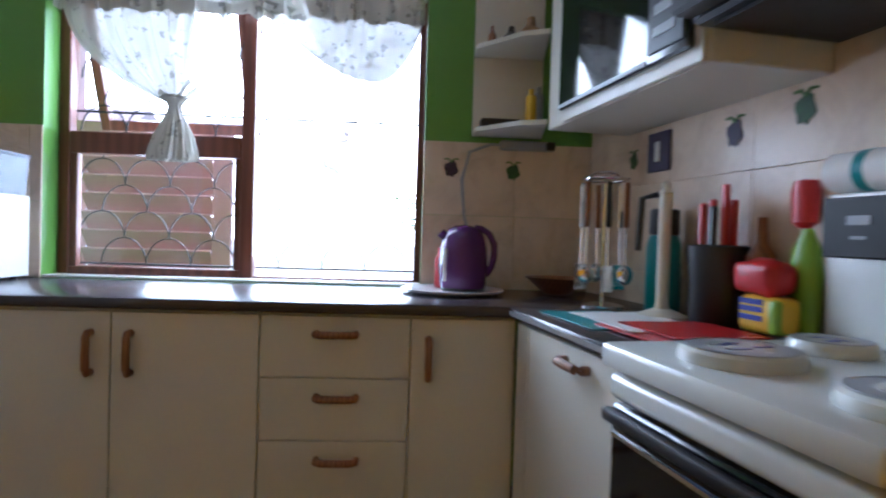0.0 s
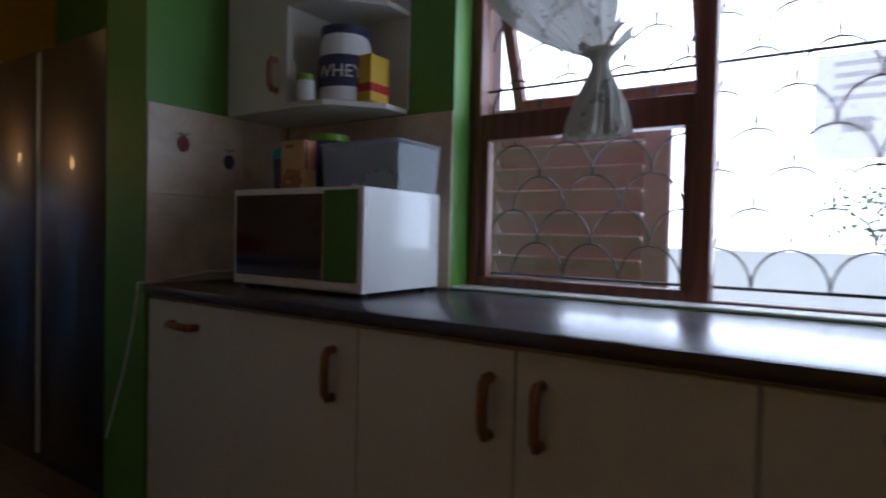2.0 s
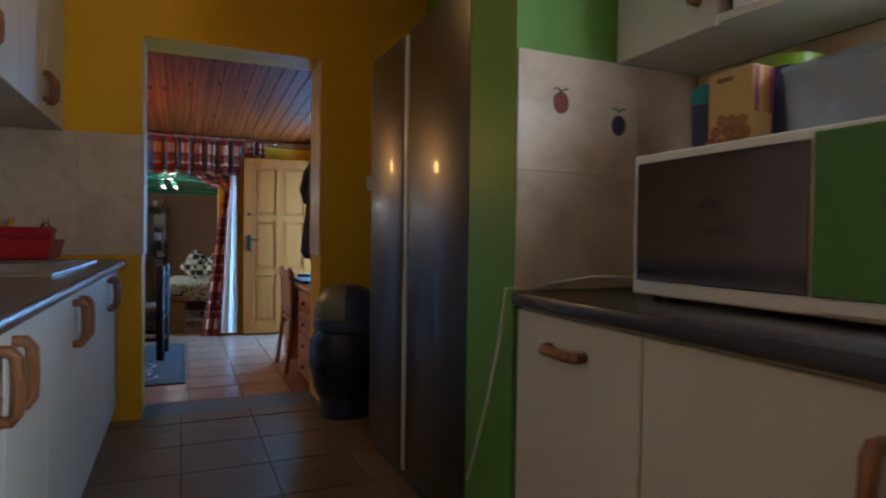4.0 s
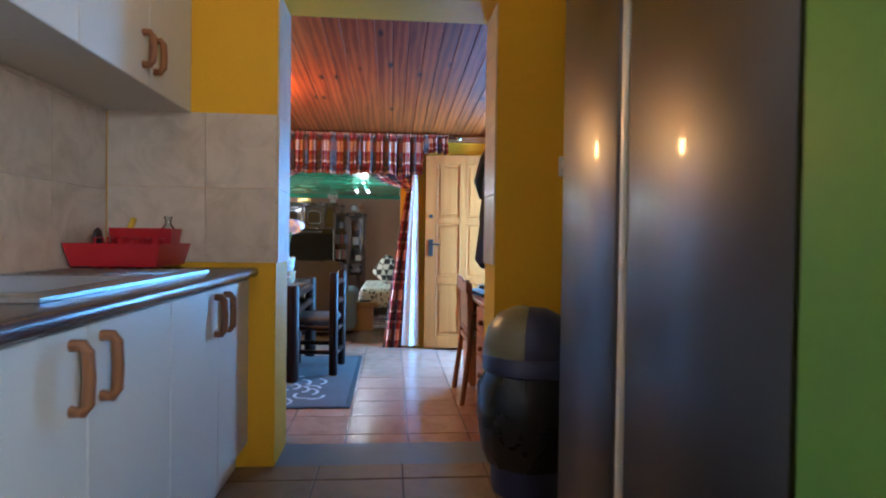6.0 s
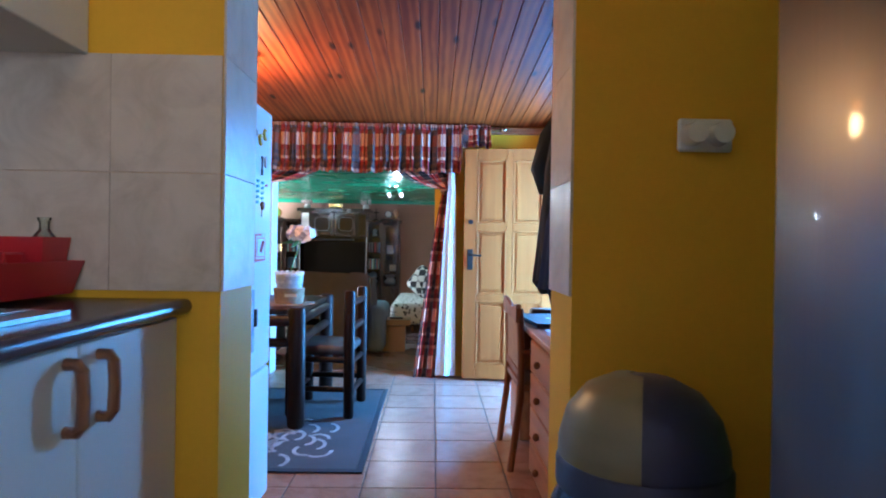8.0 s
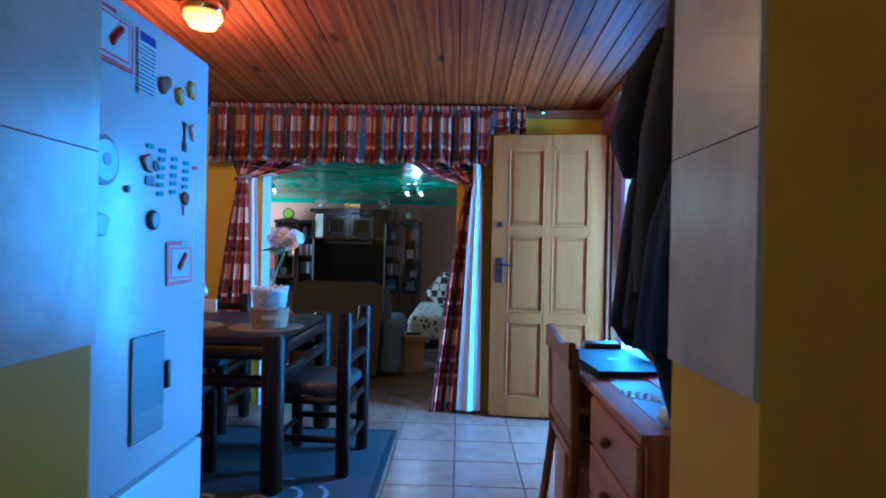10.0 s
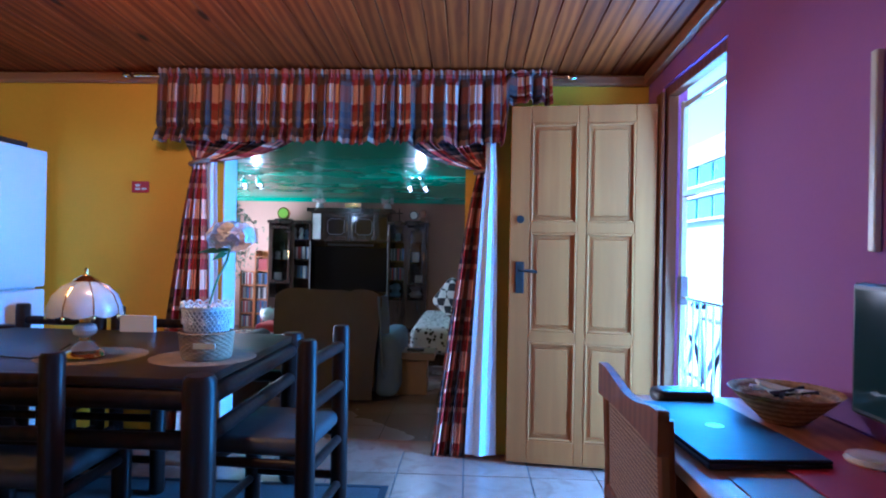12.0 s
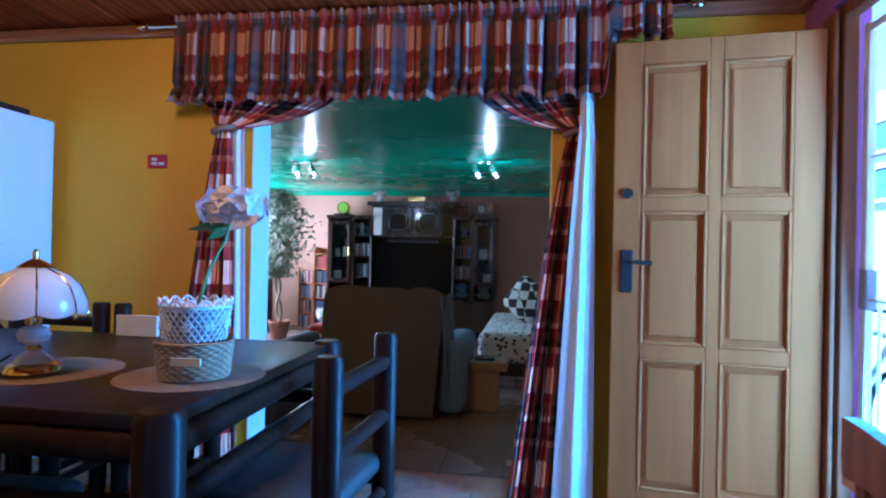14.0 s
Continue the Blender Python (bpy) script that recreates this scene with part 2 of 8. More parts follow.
def plaid(name, k=1.0):
    """Red, grey-brown and cream checks, woven, on the cloth's own metres. k scales their brightness."""
    m, nt, b = nodes_of(name)
    tc, sep = nt.nodes.new("ShaderNodeTexCoord"), nt.nodes.new("ShaderNodeSeparateXYZ")
    nt.links.new(tc.outputs["UV"], sep.inputs[0])

    def band(s, period, stops):
        f = math_node(nt, "FRACT", math_node(nt, "DIVIDE", s, period))
        r = ramp(nt, f, stops)
        r.node.color_ramp.interpolation = "CONSTANT"
        return r
    red, grey, cream, rust = (0.24, 0.018, 0.012), (0.066, 0.040, 0.032), (0.52, 0.29, 0.19), (0.26, 0.060, 0.025)
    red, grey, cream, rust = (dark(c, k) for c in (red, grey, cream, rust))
    deep = (0.040, 0.030, 0.034)
    mask = band(sep.outputs[0], 0.31, [(0.0, (0, 0, 0)), (0.34, (1, 1, 1)), (0.62, (0, 0, 0)), (0.68, (1, 1, 1)), (0.86, (0, 0, 0))])
    w1 = band(sep.outputs[1], 0.37, [(0.0, rust), (0.06, red), (0.22, cream), (0.50, red), (0.60, rust), (0.74, cream), (0.80, red), (0.90, dark(red, 0.6))])
    w2 = band(sep.outputs[1], 0.37, [(0.0, dark(cream, 0.5)), (0.07, grey), (0.24, dark(rust, 0.55)), (0.48, grey), (0.62, deep), (0.70, grey), (0.78, deep), (0.84, grey), (0.93, deep)])
    tone = band(sep.outputs[0], 0.47, [(0.0, (1.1, 1.0, 0.95)), (0.3, (0.75, 0.7, 0.75)), (0.55, (1.0, 0.85, 0.8)), (0.8, (0.8, 0.8, 0.8))])
    col = mix(nt, 1.0, mix(nt, mask, w2, w1), tone, "MULTIPLY")
    fine = noise_tex(nt, coords(nt), 400, 2)
    col = mix(nt, 0.12, col, ramp(nt, fine, [(0.3, (0.05, 0.04, 0.04)), (0.7, (0.25, 0.18, 0.17))]))
    nt.links.new(col, b.inputs["Base Color"])
    b.inputs["Roughness"].default_value = 0.9
    b.inputs["Specular IOR Level"].default_value = 0.2
    bump(nt, b, fine, 0.15, 0.002)
    return m


def spots_cloth(name):
    m, nt, b = nodes_of(name)
    v = coords(nt)
    vo = nt.nodes.new("ShaderNodeTexVoronoi")
    vo.inputs["Scale"].default_value = 19.0
    vo.inputs["Randomness"].default_value = 0.9
    nz = noise_tex(nt, v, 22, 2)
    nt.links.new(v, vo.inputs["Vector"])
    f = math_node(nt, "ADD", vo.outputs["Distance"], math_node(nt, "MULTIPLY", nz, 0.25))
    nt.links.new(ramp(nt, f, [(0.42, (0.02, 0.02, 0.022)), (0.50, (0.66, 0.66, 0.66))]), b.inputs["Base Color"])
    b.inputs["Roughness"].default_value = 0.9
    return m


def checks_cloth(name, a, c, size):
    m, nt, b = nodes_of(name)
    ch = nt.nodes.new("ShaderNodeTexChecker")
    ch.inputs["Scale"].default_value = size
    ch.inputs["Color1"].default_value, ch.inputs["Color2"].default_value = (*a, 1), (*c, 1)
    nt.links.new(coords(nt, rot=(0, 0, 0.785)), ch.inputs["Vector"])
    nt.links.new(ch.outputs["Color"], b.inputs["Base Color"])
    b.inputs["Roughness"].default_value = 0.9
    return m


def woven(name, a, c, scale=60):
    m, nt, b = nodes_of(name)
    w = nt.nodes.new("ShaderNodeTexWave")
    w.bands_direction = "Z"
    for k, val in (("Scale", scale / 6), ("Distortion", 3.0), ("Detail", 2.0), ("Detail Scale", 4.0)):
        w.inputs[k].default_value = val
    nt.links.new(coords(nt), w.inputs["Vector"])
    nt.links.new(ramp(nt, w.outputs["Fac"], [(0.15, a), (0.8, c)]), b.inputs["Base Color"])
    b.inputs["Roughness"].default_value = 0.75
    bump(nt, b, w.outputs["Fac"], 0.6, 0.006)
    return m


def glass(name, colour=(1, 1, 1), rough=0.0):
    m, nt, b = nodes_of(name)
    tr, gl, mx = nt.nodes.new("ShaderNodeBsdfTransparent"), nt.nodes.new("ShaderNodeBsdfGlossy"), nt.nodes.new("ShaderNodeMixShader")
    fr = add(nt, "ShaderNodeFresnel", IOR=1.45)
    tr.inputs[0].default_value = (*colour, 1)
    gl.inputs["Roughness"].default_value = rough
    nt.links.new(fr.outputs[0], mx.inputs[0])
    nt.links.new(tr.outputs[0], mx.inputs[1])
    nt.links.new(gl.outputs[0], mx.inputs[2])
    nt.links.new(mx.outputs[0], nt.nodes["Material Output"].inputs[0])
    return m


def sheer(name, colour, see=0.45, through_light=0.5):
    """Thin cloth: part of the light goes straight through, part is scattered through."""
    m, nt, b = nodes_of(name)
    tr, tl, df = nt.nodes.new("ShaderNodeBsdfTransparent"), nt.nodes.new("ShaderNodeBsdfTranslucent"), nt.nodes.new("ShaderNodeBsdfDiffuse")
    v = coords(nt)
    spots = ramp(nt, noise_tex(nt, v, 26, 2), [(0.60, colour), (0.66, dark(colour, 0.55))])
    for n in (tl, df):
        nt.links.new(spots, n.inputs[0])
    a, c = nt.nodes.new("ShaderNodeMixShader"), nt.nodes.new("ShaderNodeMixShader")
    a.inputs[0].default_value, c.inputs[0].default_value = through_light, see
    nt.links.new(df.outputs[0], a.inputs[1])
    nt.links.new(tl.outputs[0], a.inputs[2])
    nt.links.new(a.outputs[0], c.inputs[1])
    nt.links.new(tr.outputs[0], c.inputs[2])
    nt.links.new(c.outputs[0], nt.nodes["Material Output"].inputs[0])
    return m


def glow(name, colour, strength):
    m, nt, b = nodes_of(name)
    b.inputs["Base Color"].default_value = (*colour, 1)
    b.inputs["Emission Color"].default_value = (*colour, 1)
    b.inputs["Emission Strength"].default_value = strength
    return m


GREEN = paint("green_wall_paint", (0.13, 0.30, 0.045), 0.45, 0.1)
YELLOW = paint("yellow_wall_paint", (0.80, 0.43, 0.012), 0.6, 0.1, spec=0.25)
PURPLE = paint("purple_wall_paint", (0.35, 0.12, 0.37), 0.6, 0.08, spec=0.3)
TERRA = paint("terracotta_wall_paint", (0.47, 0.27, 0.19), 0.6, 0.1)
TEAL = paint("green_gloss_ceiling", (0.05, 0.36, 0.22), 0.24, 0.06, rel=0.02)
WHITE = paint("white_paint", (0.78, 0.77, 0.74), 0.5, 0.06)
DARK_GROUT = paint("dark_grout", (0.10, 0.07, 0.06), 0.9, 0.2)
TILE = marble_tile("marbled_wall_tile", (0.54, 0.42, 0.29), (0.69, 0.565, 0.42), 0.30)
KTILE = marble_tile("kitchen_floor_tile", (0.15, 0.088, 0.042), (0.21, 0.13, 0.068), 0.42)
FTILE = marble_tile("terracotta_floor_tile", (0.27, 0.125, 0.080), (0.36, 0.185, 0.125), 0.26, 0.12)
LTILE = paint("living_floor_tile", (0.22, 0.16, 0.14), 0.25, 0.2, piece=0.0)
PINE = wood("knotty_pine_plank", (0.145, 0.018, 0.003), (0.35, 0.064, 0.007), 0, 0.6, knots=True, coat=0.0, island=0.3)
PINE_TRIM = wood("pine_trim", (0.25, 0.09, 0.035), (0.40, 0.17, 0.07), 1, 0.4)
SILL = paint("blue_grey_threshold_paint", (0.12, 0.15, 0.19), 0.4, 0.3, 4)
CREAM = paint("cream_cabinet_laminate", (0.64, 0.62, 0.54), 0.42, 0.05, rel=0.02)
WORKTOP = paint("dark_grey_worktop", (0.055, 0.046, 0.050), 0.28, 0.12, 3, 220, 0.03)
wb = WORKTOP.node_tree.nodes["Principled BSDF"]
WORKTOP.node_tree.links.remove(wb.inputs["Roughness"].links[0])
wb.inputs["Roughness"].default_value = 0.25
HANDLE = wood("brown_wood_handle", (0.16, 0.06, 0.025), (0.30, 0.13, 0.05), 2, 0.35, 3)
FRAME = wood("dark_red_window_wood", (0.10, 0.03, 0.02), (0.18, 0.06, 0.035), 2, 0.4)
IRON = paint("black_iron", (0.02, 0.02, 0.022), 0.5, 0.2, spec=0.25)
BRONZE = paint("dark_bronze", (0.030, 0.022, 0.018), 0.65, 0.2, spec=0.1)
GLASS = glass("window_glass")
LACE = sheer("sheer_lace", (0.58, 0.57, 0.51), 0.05, 0.045)
STEEL = paint("brushed_steel", (0.135, 0.127, 0.128), 0.24, 0.06, 0.6, 200, 0.0, metal=1.0)
sb = STEEL.node_tree.nodes["Principled BSDF"]
STEEL.node_tree.links.remove(sb.inputs["Roughness"].links[0])
sb.inputs["Roughness"].default_value = 0.38
sb.inputs["Coat Weight"].default_value = 0.16
sb.inputs["Coat Roughness"].default_value = 0.07
bump(STEEL.node_tree, sb, noise_tex(STEEL.node_tree, coords(STEEL.node_tree, (260, 260, 3)), 1.0, 2), 0.10, 0.002)
STEEL2 = paint("sink_steel", (0.40, 0.40, 0.40), 0.36, 0.08, metal=1.0)
CHROME = paint("chrome", (0.75, 0.75, 0.76), 0.12, 0.04, metal=1.0)
BRASS = paint("polished_brass", (0.75, 0.50, 0.18), 0.18, 0.08, metal=1.0)
ENAMEL = paint("white_enamel", (0.76, 0.76, 0.74), 0.2, 0.03, rel=0.0)
FRIDGE_WHITE = paint("white_fridge_enamel", (0.74, 0.75, 0.76), 0.34, 0.01, rel=0.02)
# White enamel made darker: the shading over the cooker is in this colour.
COOKER = paint("shaded_cooker_enamel", (0.60, 0.62, 0.585), 0.25, 0.06, rel=0.0)
BLACK = paint("black_plastic", (0.016, 0.016, 0.018), 0.35, 0.2)
BLACK_GLASS = paint("black_glass", (0.008, 0.008, 0.009), 0.05, 0.05, rel=0.0)
GREYP = paint("grey_plastic", (0.30, 0.31, 0.33), 0.4, 0.1)
RED = paint("red_plastic", (0.50, 0.02, 0.025), 0.35, 0.1)
PLUM = paint("purple_plastic", (0.085, 0.02, 0.11), 0.22, 0.1)
BLUE = paint("blue_plastic", (0.02, 0.03, 0.30), 0.35, 0.1)
NAVY = paint("dark_blue_plastic", (0.035, 0.040, 0.095), 0.38, 0.15)
TEALP = paint("teal_plastic", (0.01, 0.22, 0.24), 0.35, 0.1)
LIME = paint("lime_plastic", (0.22, 0.38, 0.02), 0.35, 0.1)
YELLOWP = paint("yellow_card", (0.70, 0.45, 0.02), 0.5, 0.1)
ORANGE = paint("orange_card", (0.55, 0.20, 0.04), 0.5, 0.2)
BAG = paint("black_bin_bag", (0.012, 0.012, 0.014), 0.28, 0.2, rel=0.3, grain=25)
IVORY = paint("ivory_plastic", (0.66, 0.62, 0.50), 0.35, 0.05)
CLEAR = paint("cloudy_clear_plastic", (0.72, 0.76, 0.80), 0.25, 0.03, trans=0.75)
CLEAR.node_tree.nodes["Principled BSDF"].inputs["IOR"].default_value = 1.15
GLASSWARE = glass("clear_bottle_glass", (0.86, 0.90, 0.88), 0.02)
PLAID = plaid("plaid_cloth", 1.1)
# Valance plaid over again, brighter: the drapes' stronger light is in the colour.
LIT_PLAID = plaid("plaid_cloth_lit", 2.4)
LINING = paint("white_curtain_lining", (0.72, 0.74, 0.76), 0.9, 0.06, rel=0.1)
DARKWOOD = wood("dark_stained_log", (0.012, 0.006, 0.005), (0.032, 0.014, 0.009), 2, 0.4, coat=0.05)
TABLEWOOD = wood("dark_table_top", (0.020, 0.009, 0.005), (0.042, 0.018, 0.008), 1, 0.38, coat=0.08)
UNITWOOD = wood("black_brown_unit", (0.016, 0.009, 0.007), (0.045, 0.024, 0.017), 2, 0.25, coat=0.3)
DOORWOOD = wood("honey_varnished_door", (0.29, 0.081, 0.019), (0.385, 0.117, 0.026), 2, 0.45, coat=0.0)
for m_ in (DARKWOOD, TABLEWOOD, PINE, DOORWOOD):
    m_.node_tree.nodes["Principled BSDF"].inputs["Specular IOR Level"].default_value = 0.10
DESKWOOD = wood("orange_pine_desk", (0.36, 0.13, 0.045), (0.52, 0.22, 0.085), 0, 0.4, coat=0.05)
CHAIRWOOD = wood("reddish_chair_wood", (0.16, 0.050, 0.016), (0.27, 0.092, 0.028), 2, 0.5)
for m_ in (DESKWOOD, CHAIRWOOD):
    m_.node_tree.nodes["Principled BSDF"].inputs["Specular IOR Level"].default_value = 0.15
CANE = woven("cane_webbing", (0.20, 0.09, 0.04), (0.42, 0.22, 0.10), 160)
CUSHION = paint("worn_dark_seat_vinyl", (0.022, 0.022, 0.028), 0.5, 0.5, 6, 40, 0.3, tint=(0.09, 0.07, 0.06))
WICKER = paint("wicker_strand", (0.34, 0.22, 0.12), 0.75, 0.35, 30, 160, 0.3, tint=(0.46, 0.31, 0.17))
STRAW = woven("straw_bowl", (0.30, 0.19, 0.08), (0.55, 0.38, 0.18), 120)
LACEW = paint("white_lace_metal", (0.72, 0.70, 0.66), 0.6, 0.05)
DOILY = paint("tan_doily", (0.22, 0.15, 0.09), 0.9, 0.3, 20)
PETAL = paint("pale_pink_petal", (0.62, 0.53, 0.52), 0.7, 0.1)
STEM = paint("green_stem", (0.10, 0.20, 0.06), 0.6, 0.2)
# The pale tint puts the window light on the leaves into their colour.
LEAF = paint("ficus_leaf", (0.07, 0.13, 0.045), 0.45, 0.35, 14, tint=(0.40, 0.44, 0.28))
BARK = paint("pale_twisted_bark", (0.34, 0.25, 0.19), 0.85, 0.3, 9, rel=0.4)
PORCELAIN = paint("porcelain", (0.75, 0.74, 0.73), 0.15, 0.06)
SHADE = paint("milk_glass_shade", (0.78, 0.78, 0.78), 0.2, 0.05, trans=0.25)
SOFA = paint("dark_brown_upholstery", (0.098, 0.078, 0.072), 0.85, 0.25, 4, 120, 0.3)
SOFA_BLUE = paint("blue_grey_throw", (0.13, 0.20, 0.30), 0.9, 0.15, 5, 100, 0.3)
COAT_BLUE = paint("navy_coat_wool", (0.007, 0.021, 0.058), 0.9, 0.3, 4, 140, 0.3)
COAT_BLACK = paint("black_jacket_cloth", (0.010, 0.010, 0.012), 0.85, 0.3, 4, 140, 0.3)
COAT_GREY = paint("grey_coat_wool", (0.046, 0.037, 0.031), 0.9, 0.3, 4, 140, 0.3)
LEOPARD = spots_cloth("black_white_spotted_cloth")
CHECK = checks_cloth("black_white_check_cloth", (0.70, 0.70, 0.68), (0.03, 0.03, 0.035), 11)
RUG = paint("grey_rug_pile", (0.055, 0.052, 0.056), 0.95, 0.4, 5, 160, 0.5)
RUG_LIGHT = paint("pale_rug_figure", (0.34, 0.32, 0.31), 0.95, 0.4, 9, 160, 0.5)
RUG_EDGE = paint("dark_rug_border", (0.02, 0.02, 0.024), 0.95, 0.3)
PAPER = paint("white_paper", (0.75, 0.74, 0.72), 0.7, 0.05)
INK = paint("black_ink", (0.02, 0.02, 0.025), 0.6, 0.1)
SHUTTER = paint("faded_pink_brown_shutter", (0.40, 0.22, 0.20), 0.7, 0.2)
ROOF = paint("dark_roof_sheet", (0.16, 0.12, 0.12), 0.7, 0.2)
YARD = paint("pale_concrete", (0.45, 0.43, 0.40), 0.85, 0.2, 1.0)
PATIO = paint("pale_blue_plaster", (0.52, 0.76, 0.80), 0.85, 0.1)
YARDWALL = paint("pale_plaster", (0.70, 0.70, 0.66), 0.85, 0.1)
FOLIAGE = paint("garden_leaf", (0.09, 0.16, 0.06), 0.6, 0.4, 5, tint=(0.16, 0.26, 0.10))
LAPTOP = paint("dark_laptop_lid", (0.022, 0.026, 0.034), 0.5, 0.1, spec=0.12)
BULB = glow("lit_bulb", (1.0, 0.95, 0.85), 1.6)
WARM_GLOBE = glow("warm_globe", (1.0, 0.50, 0.08), 0.5)

# ---- structure ----
def opening_wall(name, axis, d0, d1, a0, a1, z0, z1, holes, material, label):
    """A wall between d0 and d1 across, from a0 to a1 along, with holes (a0, a1, z0, z1)."""
    bm = bmesh.new()

    def piece(p, q, u, v):
        if q - p > 1e-4 and v - u > 1e-4:
            box(bm, *((p, q, d0, d1) if axis == "x" else (d0, d1, p, q)), u, v)
    at = a0
    for h0, h1, u, v in sorted(holes):
        piece(at, h0, z0, z1)
        piece(h0, h1, z0, u)
        piece(h0, h1, v, z1)
        at = h1
    piece(at, a1, z0, z1)
    return structure(name, bm, material, label, "wall")


WX0, WX1, WZ0, WZ1 = -1.35, 0.235, CT, 2.33
opening_wall("wall_north", "x", 2.495, 2.70, -4.41, 1.30, 0.0, 2.76, [(WX0, WX1, WZ0, WZ1)], GREEN, "green painted kitchen wall with a wide window")
EAST = Matrix.Translation((0.975, 2.495, 0)) @ Matrix.Rotation(radians(9), 4, "Z") @ Matrix.Translation((-1.10, -2.495, 0))


def turn_east(*obs):
    """The cooker's wall stands askew to the window's: turn what was laid out square on to it."""
    for ob in obs:
        ob.matrix_basis = EAST @ ob.matrix_basis


turn_east(opening_wall("wall_east", "y", 1.10, 1.30, -1.60, 2.495, 0.0, 2.76, [], YELLOW, "kitchen wall behind the cooker, tiled above the worktop"))
opening_wall("wall_pillar", "y", -2.48, -2.21, 1.86, 2.495, K, 2.70, [], GREEN, "green painted wall nib beside the fridge")
west = opening_wall("wall_west", "y", -4.69, -4.41, -1.80, 2.70, -0.1, 2.76, [(0.866, 1.82, -0.1, 2.215)], YELLOW, "yellow painted wall with an open doorway")
opening_wall("wall_south", "x", -0.04, 0.16, -4.41, -1.65, 0.0, 2.76, [], WHITE, "kitchen wall behind the sink")
structure("wall_south_return", boxes((-1.85, -1.65, -1.40, -0.04, 0.0, 2.76)), YELLOW, "yellow painted return wall", "wall")
structure("wall_back", boxes((-2.35, 1.75, -1.60, -1.40, 0.0, 2.76)), YELLOW, "yellow painted wall closing the kitchen", "wall")
structure("ceiling_kitchen", boxes((-4.41, 1.85, -1.60, 2.70, 2.70, 2.80)), WHITE, "white kitchen ceiling", "ceiling")
structure("floor_kitchen_base", boxes((-4.41, 1.75, -1.60, 2.70, K - 0.10, K - 0.008)), DARK_GROUT, "dark grouted kitchen floor bed", "floor")
structure("threshold", boxes((-4.69, -4.41, 0.866, 1.82, 0.0, K - 0.002)), SILL, "blue-grey painted threshold step", "threshold")

DOOR_A, DOOR_B = -7.95, -7.13
opening_wall("wall_purple", "x", 2.53, 2.665, -8.60, -4.69, -0.1, 2.60, [(DOOR_A, DOOR_B, 0.0, 2.13)], PURPLE, "purple painted wall with the front door opening")
opening_wall("wall_far", "y", -8.40, -8.21, -1.80, 2.53, -0.2, 2.60, [(-0.03, 1.45, -0.15, 2.0)], YELLOW, "yellow painted wall with a wide curtained opening")
structure("wall_dining_left", boxes((-8.40, -4.69, -2.00, -1.80, -0.1, 2.60)), YELLOW, "yellow painted dining room wall", "wall")
structure("reveal_trim", boxes((-8.395, -8.205, -0.03, -0.022, -0.10, 1.99)), WHITE, "white painted jamb of the opening", "trim")
structure("floor_dining_base", boxes((-8.21, -4.69, -1.80, 2.53, -0.12, -0.008)), DARK_GROUT, "dark grouted dining floor bed", "floor")
structure("opening_step", boxes((-8.42, -8.21, -0.03, 1.45, -0.14, -0.004)), FTILE, "tiled edge between the two rooms", "floor")

# sloping plank ceiling of the dining room
def ceil_z(x):
    return 2.275 + 0.06 * (x + 8.21)


bm = bmesh.new()
y, rng = -1.80, random.Random(5)
while y < 2.53:
    w, drop = 0.105, rng.uniform(0, 0.002)
    y1 = min(y + w, 2.535)
    prof = ((y + 0.0002, 0.007), (y + 0.005, 0.0), (y1 - 0.005, 0.0), (y1 - 0.0002, 0.007))
    ends = [[bm.verts.new((x, py, ceil_z(x) + dz + drop)) for py, dz in prof] for x in (-8.21, -4.69)]
    for a, b, c, d in zip(ends[0], ends[0][1:], ends[1][1:], ends[1]):
        bm.faces.new((a, b, c, d))
    y = y1
structure("ceiling_dining", bm, PINE, "varnished knotty pine plank ceiling", "ceiling")
bm = bmesh.new()
for v in box(bm, -8.5, -4.6, -1.9, 2.6, 0.014, 0.08):
    v.co.z += ceil_z(v.co.x)
structure("ceiling_dining_backing", bm, IRON, "dark backing above the planks", "ceiling")
structure("cornice", boxes((-8.205, -8.165, -1.80, 2.53, 2.205, 2.268), bev=0.012), PINE_TRIM, "varnished pine cornice strip", "trim", True)
bm = bmesh.new()
for v in box(bm, -8.165, -4.70, 2.49, 2.527, -0.065, -0.006):
    v.co.z += ceil_z(v.co.x)
structure("cornice_side", bm, PINE_TRIM, "varnished pine cornice strip on the purple wall", "trim")

LX0, LY0, LY1, LC = -14.75, -3.20, 2.53, 2.07
structure("floor_living_base", boxes((LX0, -8.40, LY0, LY1, LF - 0.1, LF - 0.006)), DARK_GROUT, "dark grouted living room floor bed", "floor")
structure("ceiling_living", boxes((LX0, -8.40, LY0, LY1, LC, LC + 0.1)), TEAL, "glossy green living room ceiling", "ceiling")
structure("wall_living_far", boxes((LX0 - 0.2, LX0, LY0, LY1, LF - 0.1, LC)), TERRA, "terracotta painted living room wall", "wall")
opening_wall("wall_living_left", "x", LY0 - 0.2, LY0, LX0, -8.21, LF - 0.1, LC + 0.1, [(-14.0, -12.4, 0.75, 1.9)], TERRA, "terracotta painted wall with a window")
structure("wall_living_right", boxes((LX0, -8.60, LY1, LY1 + 0.2, LF - 0.1, LC + 0.1)), TERRA, "terracotta painted living room wall", "wall")
structure("wall_living_near_left", boxes((-8.40, -8.21, LY0, -2.0, LF - 0.1, LC + 0.1)), TERRA, "terracotta painted wall stub", "wall")
structure("cornice_living", boxes((LX0, LX0 + 0.05, LY0, LY1, LC - 0.06, LC)), TEAL, "green painted cornice", "trim")

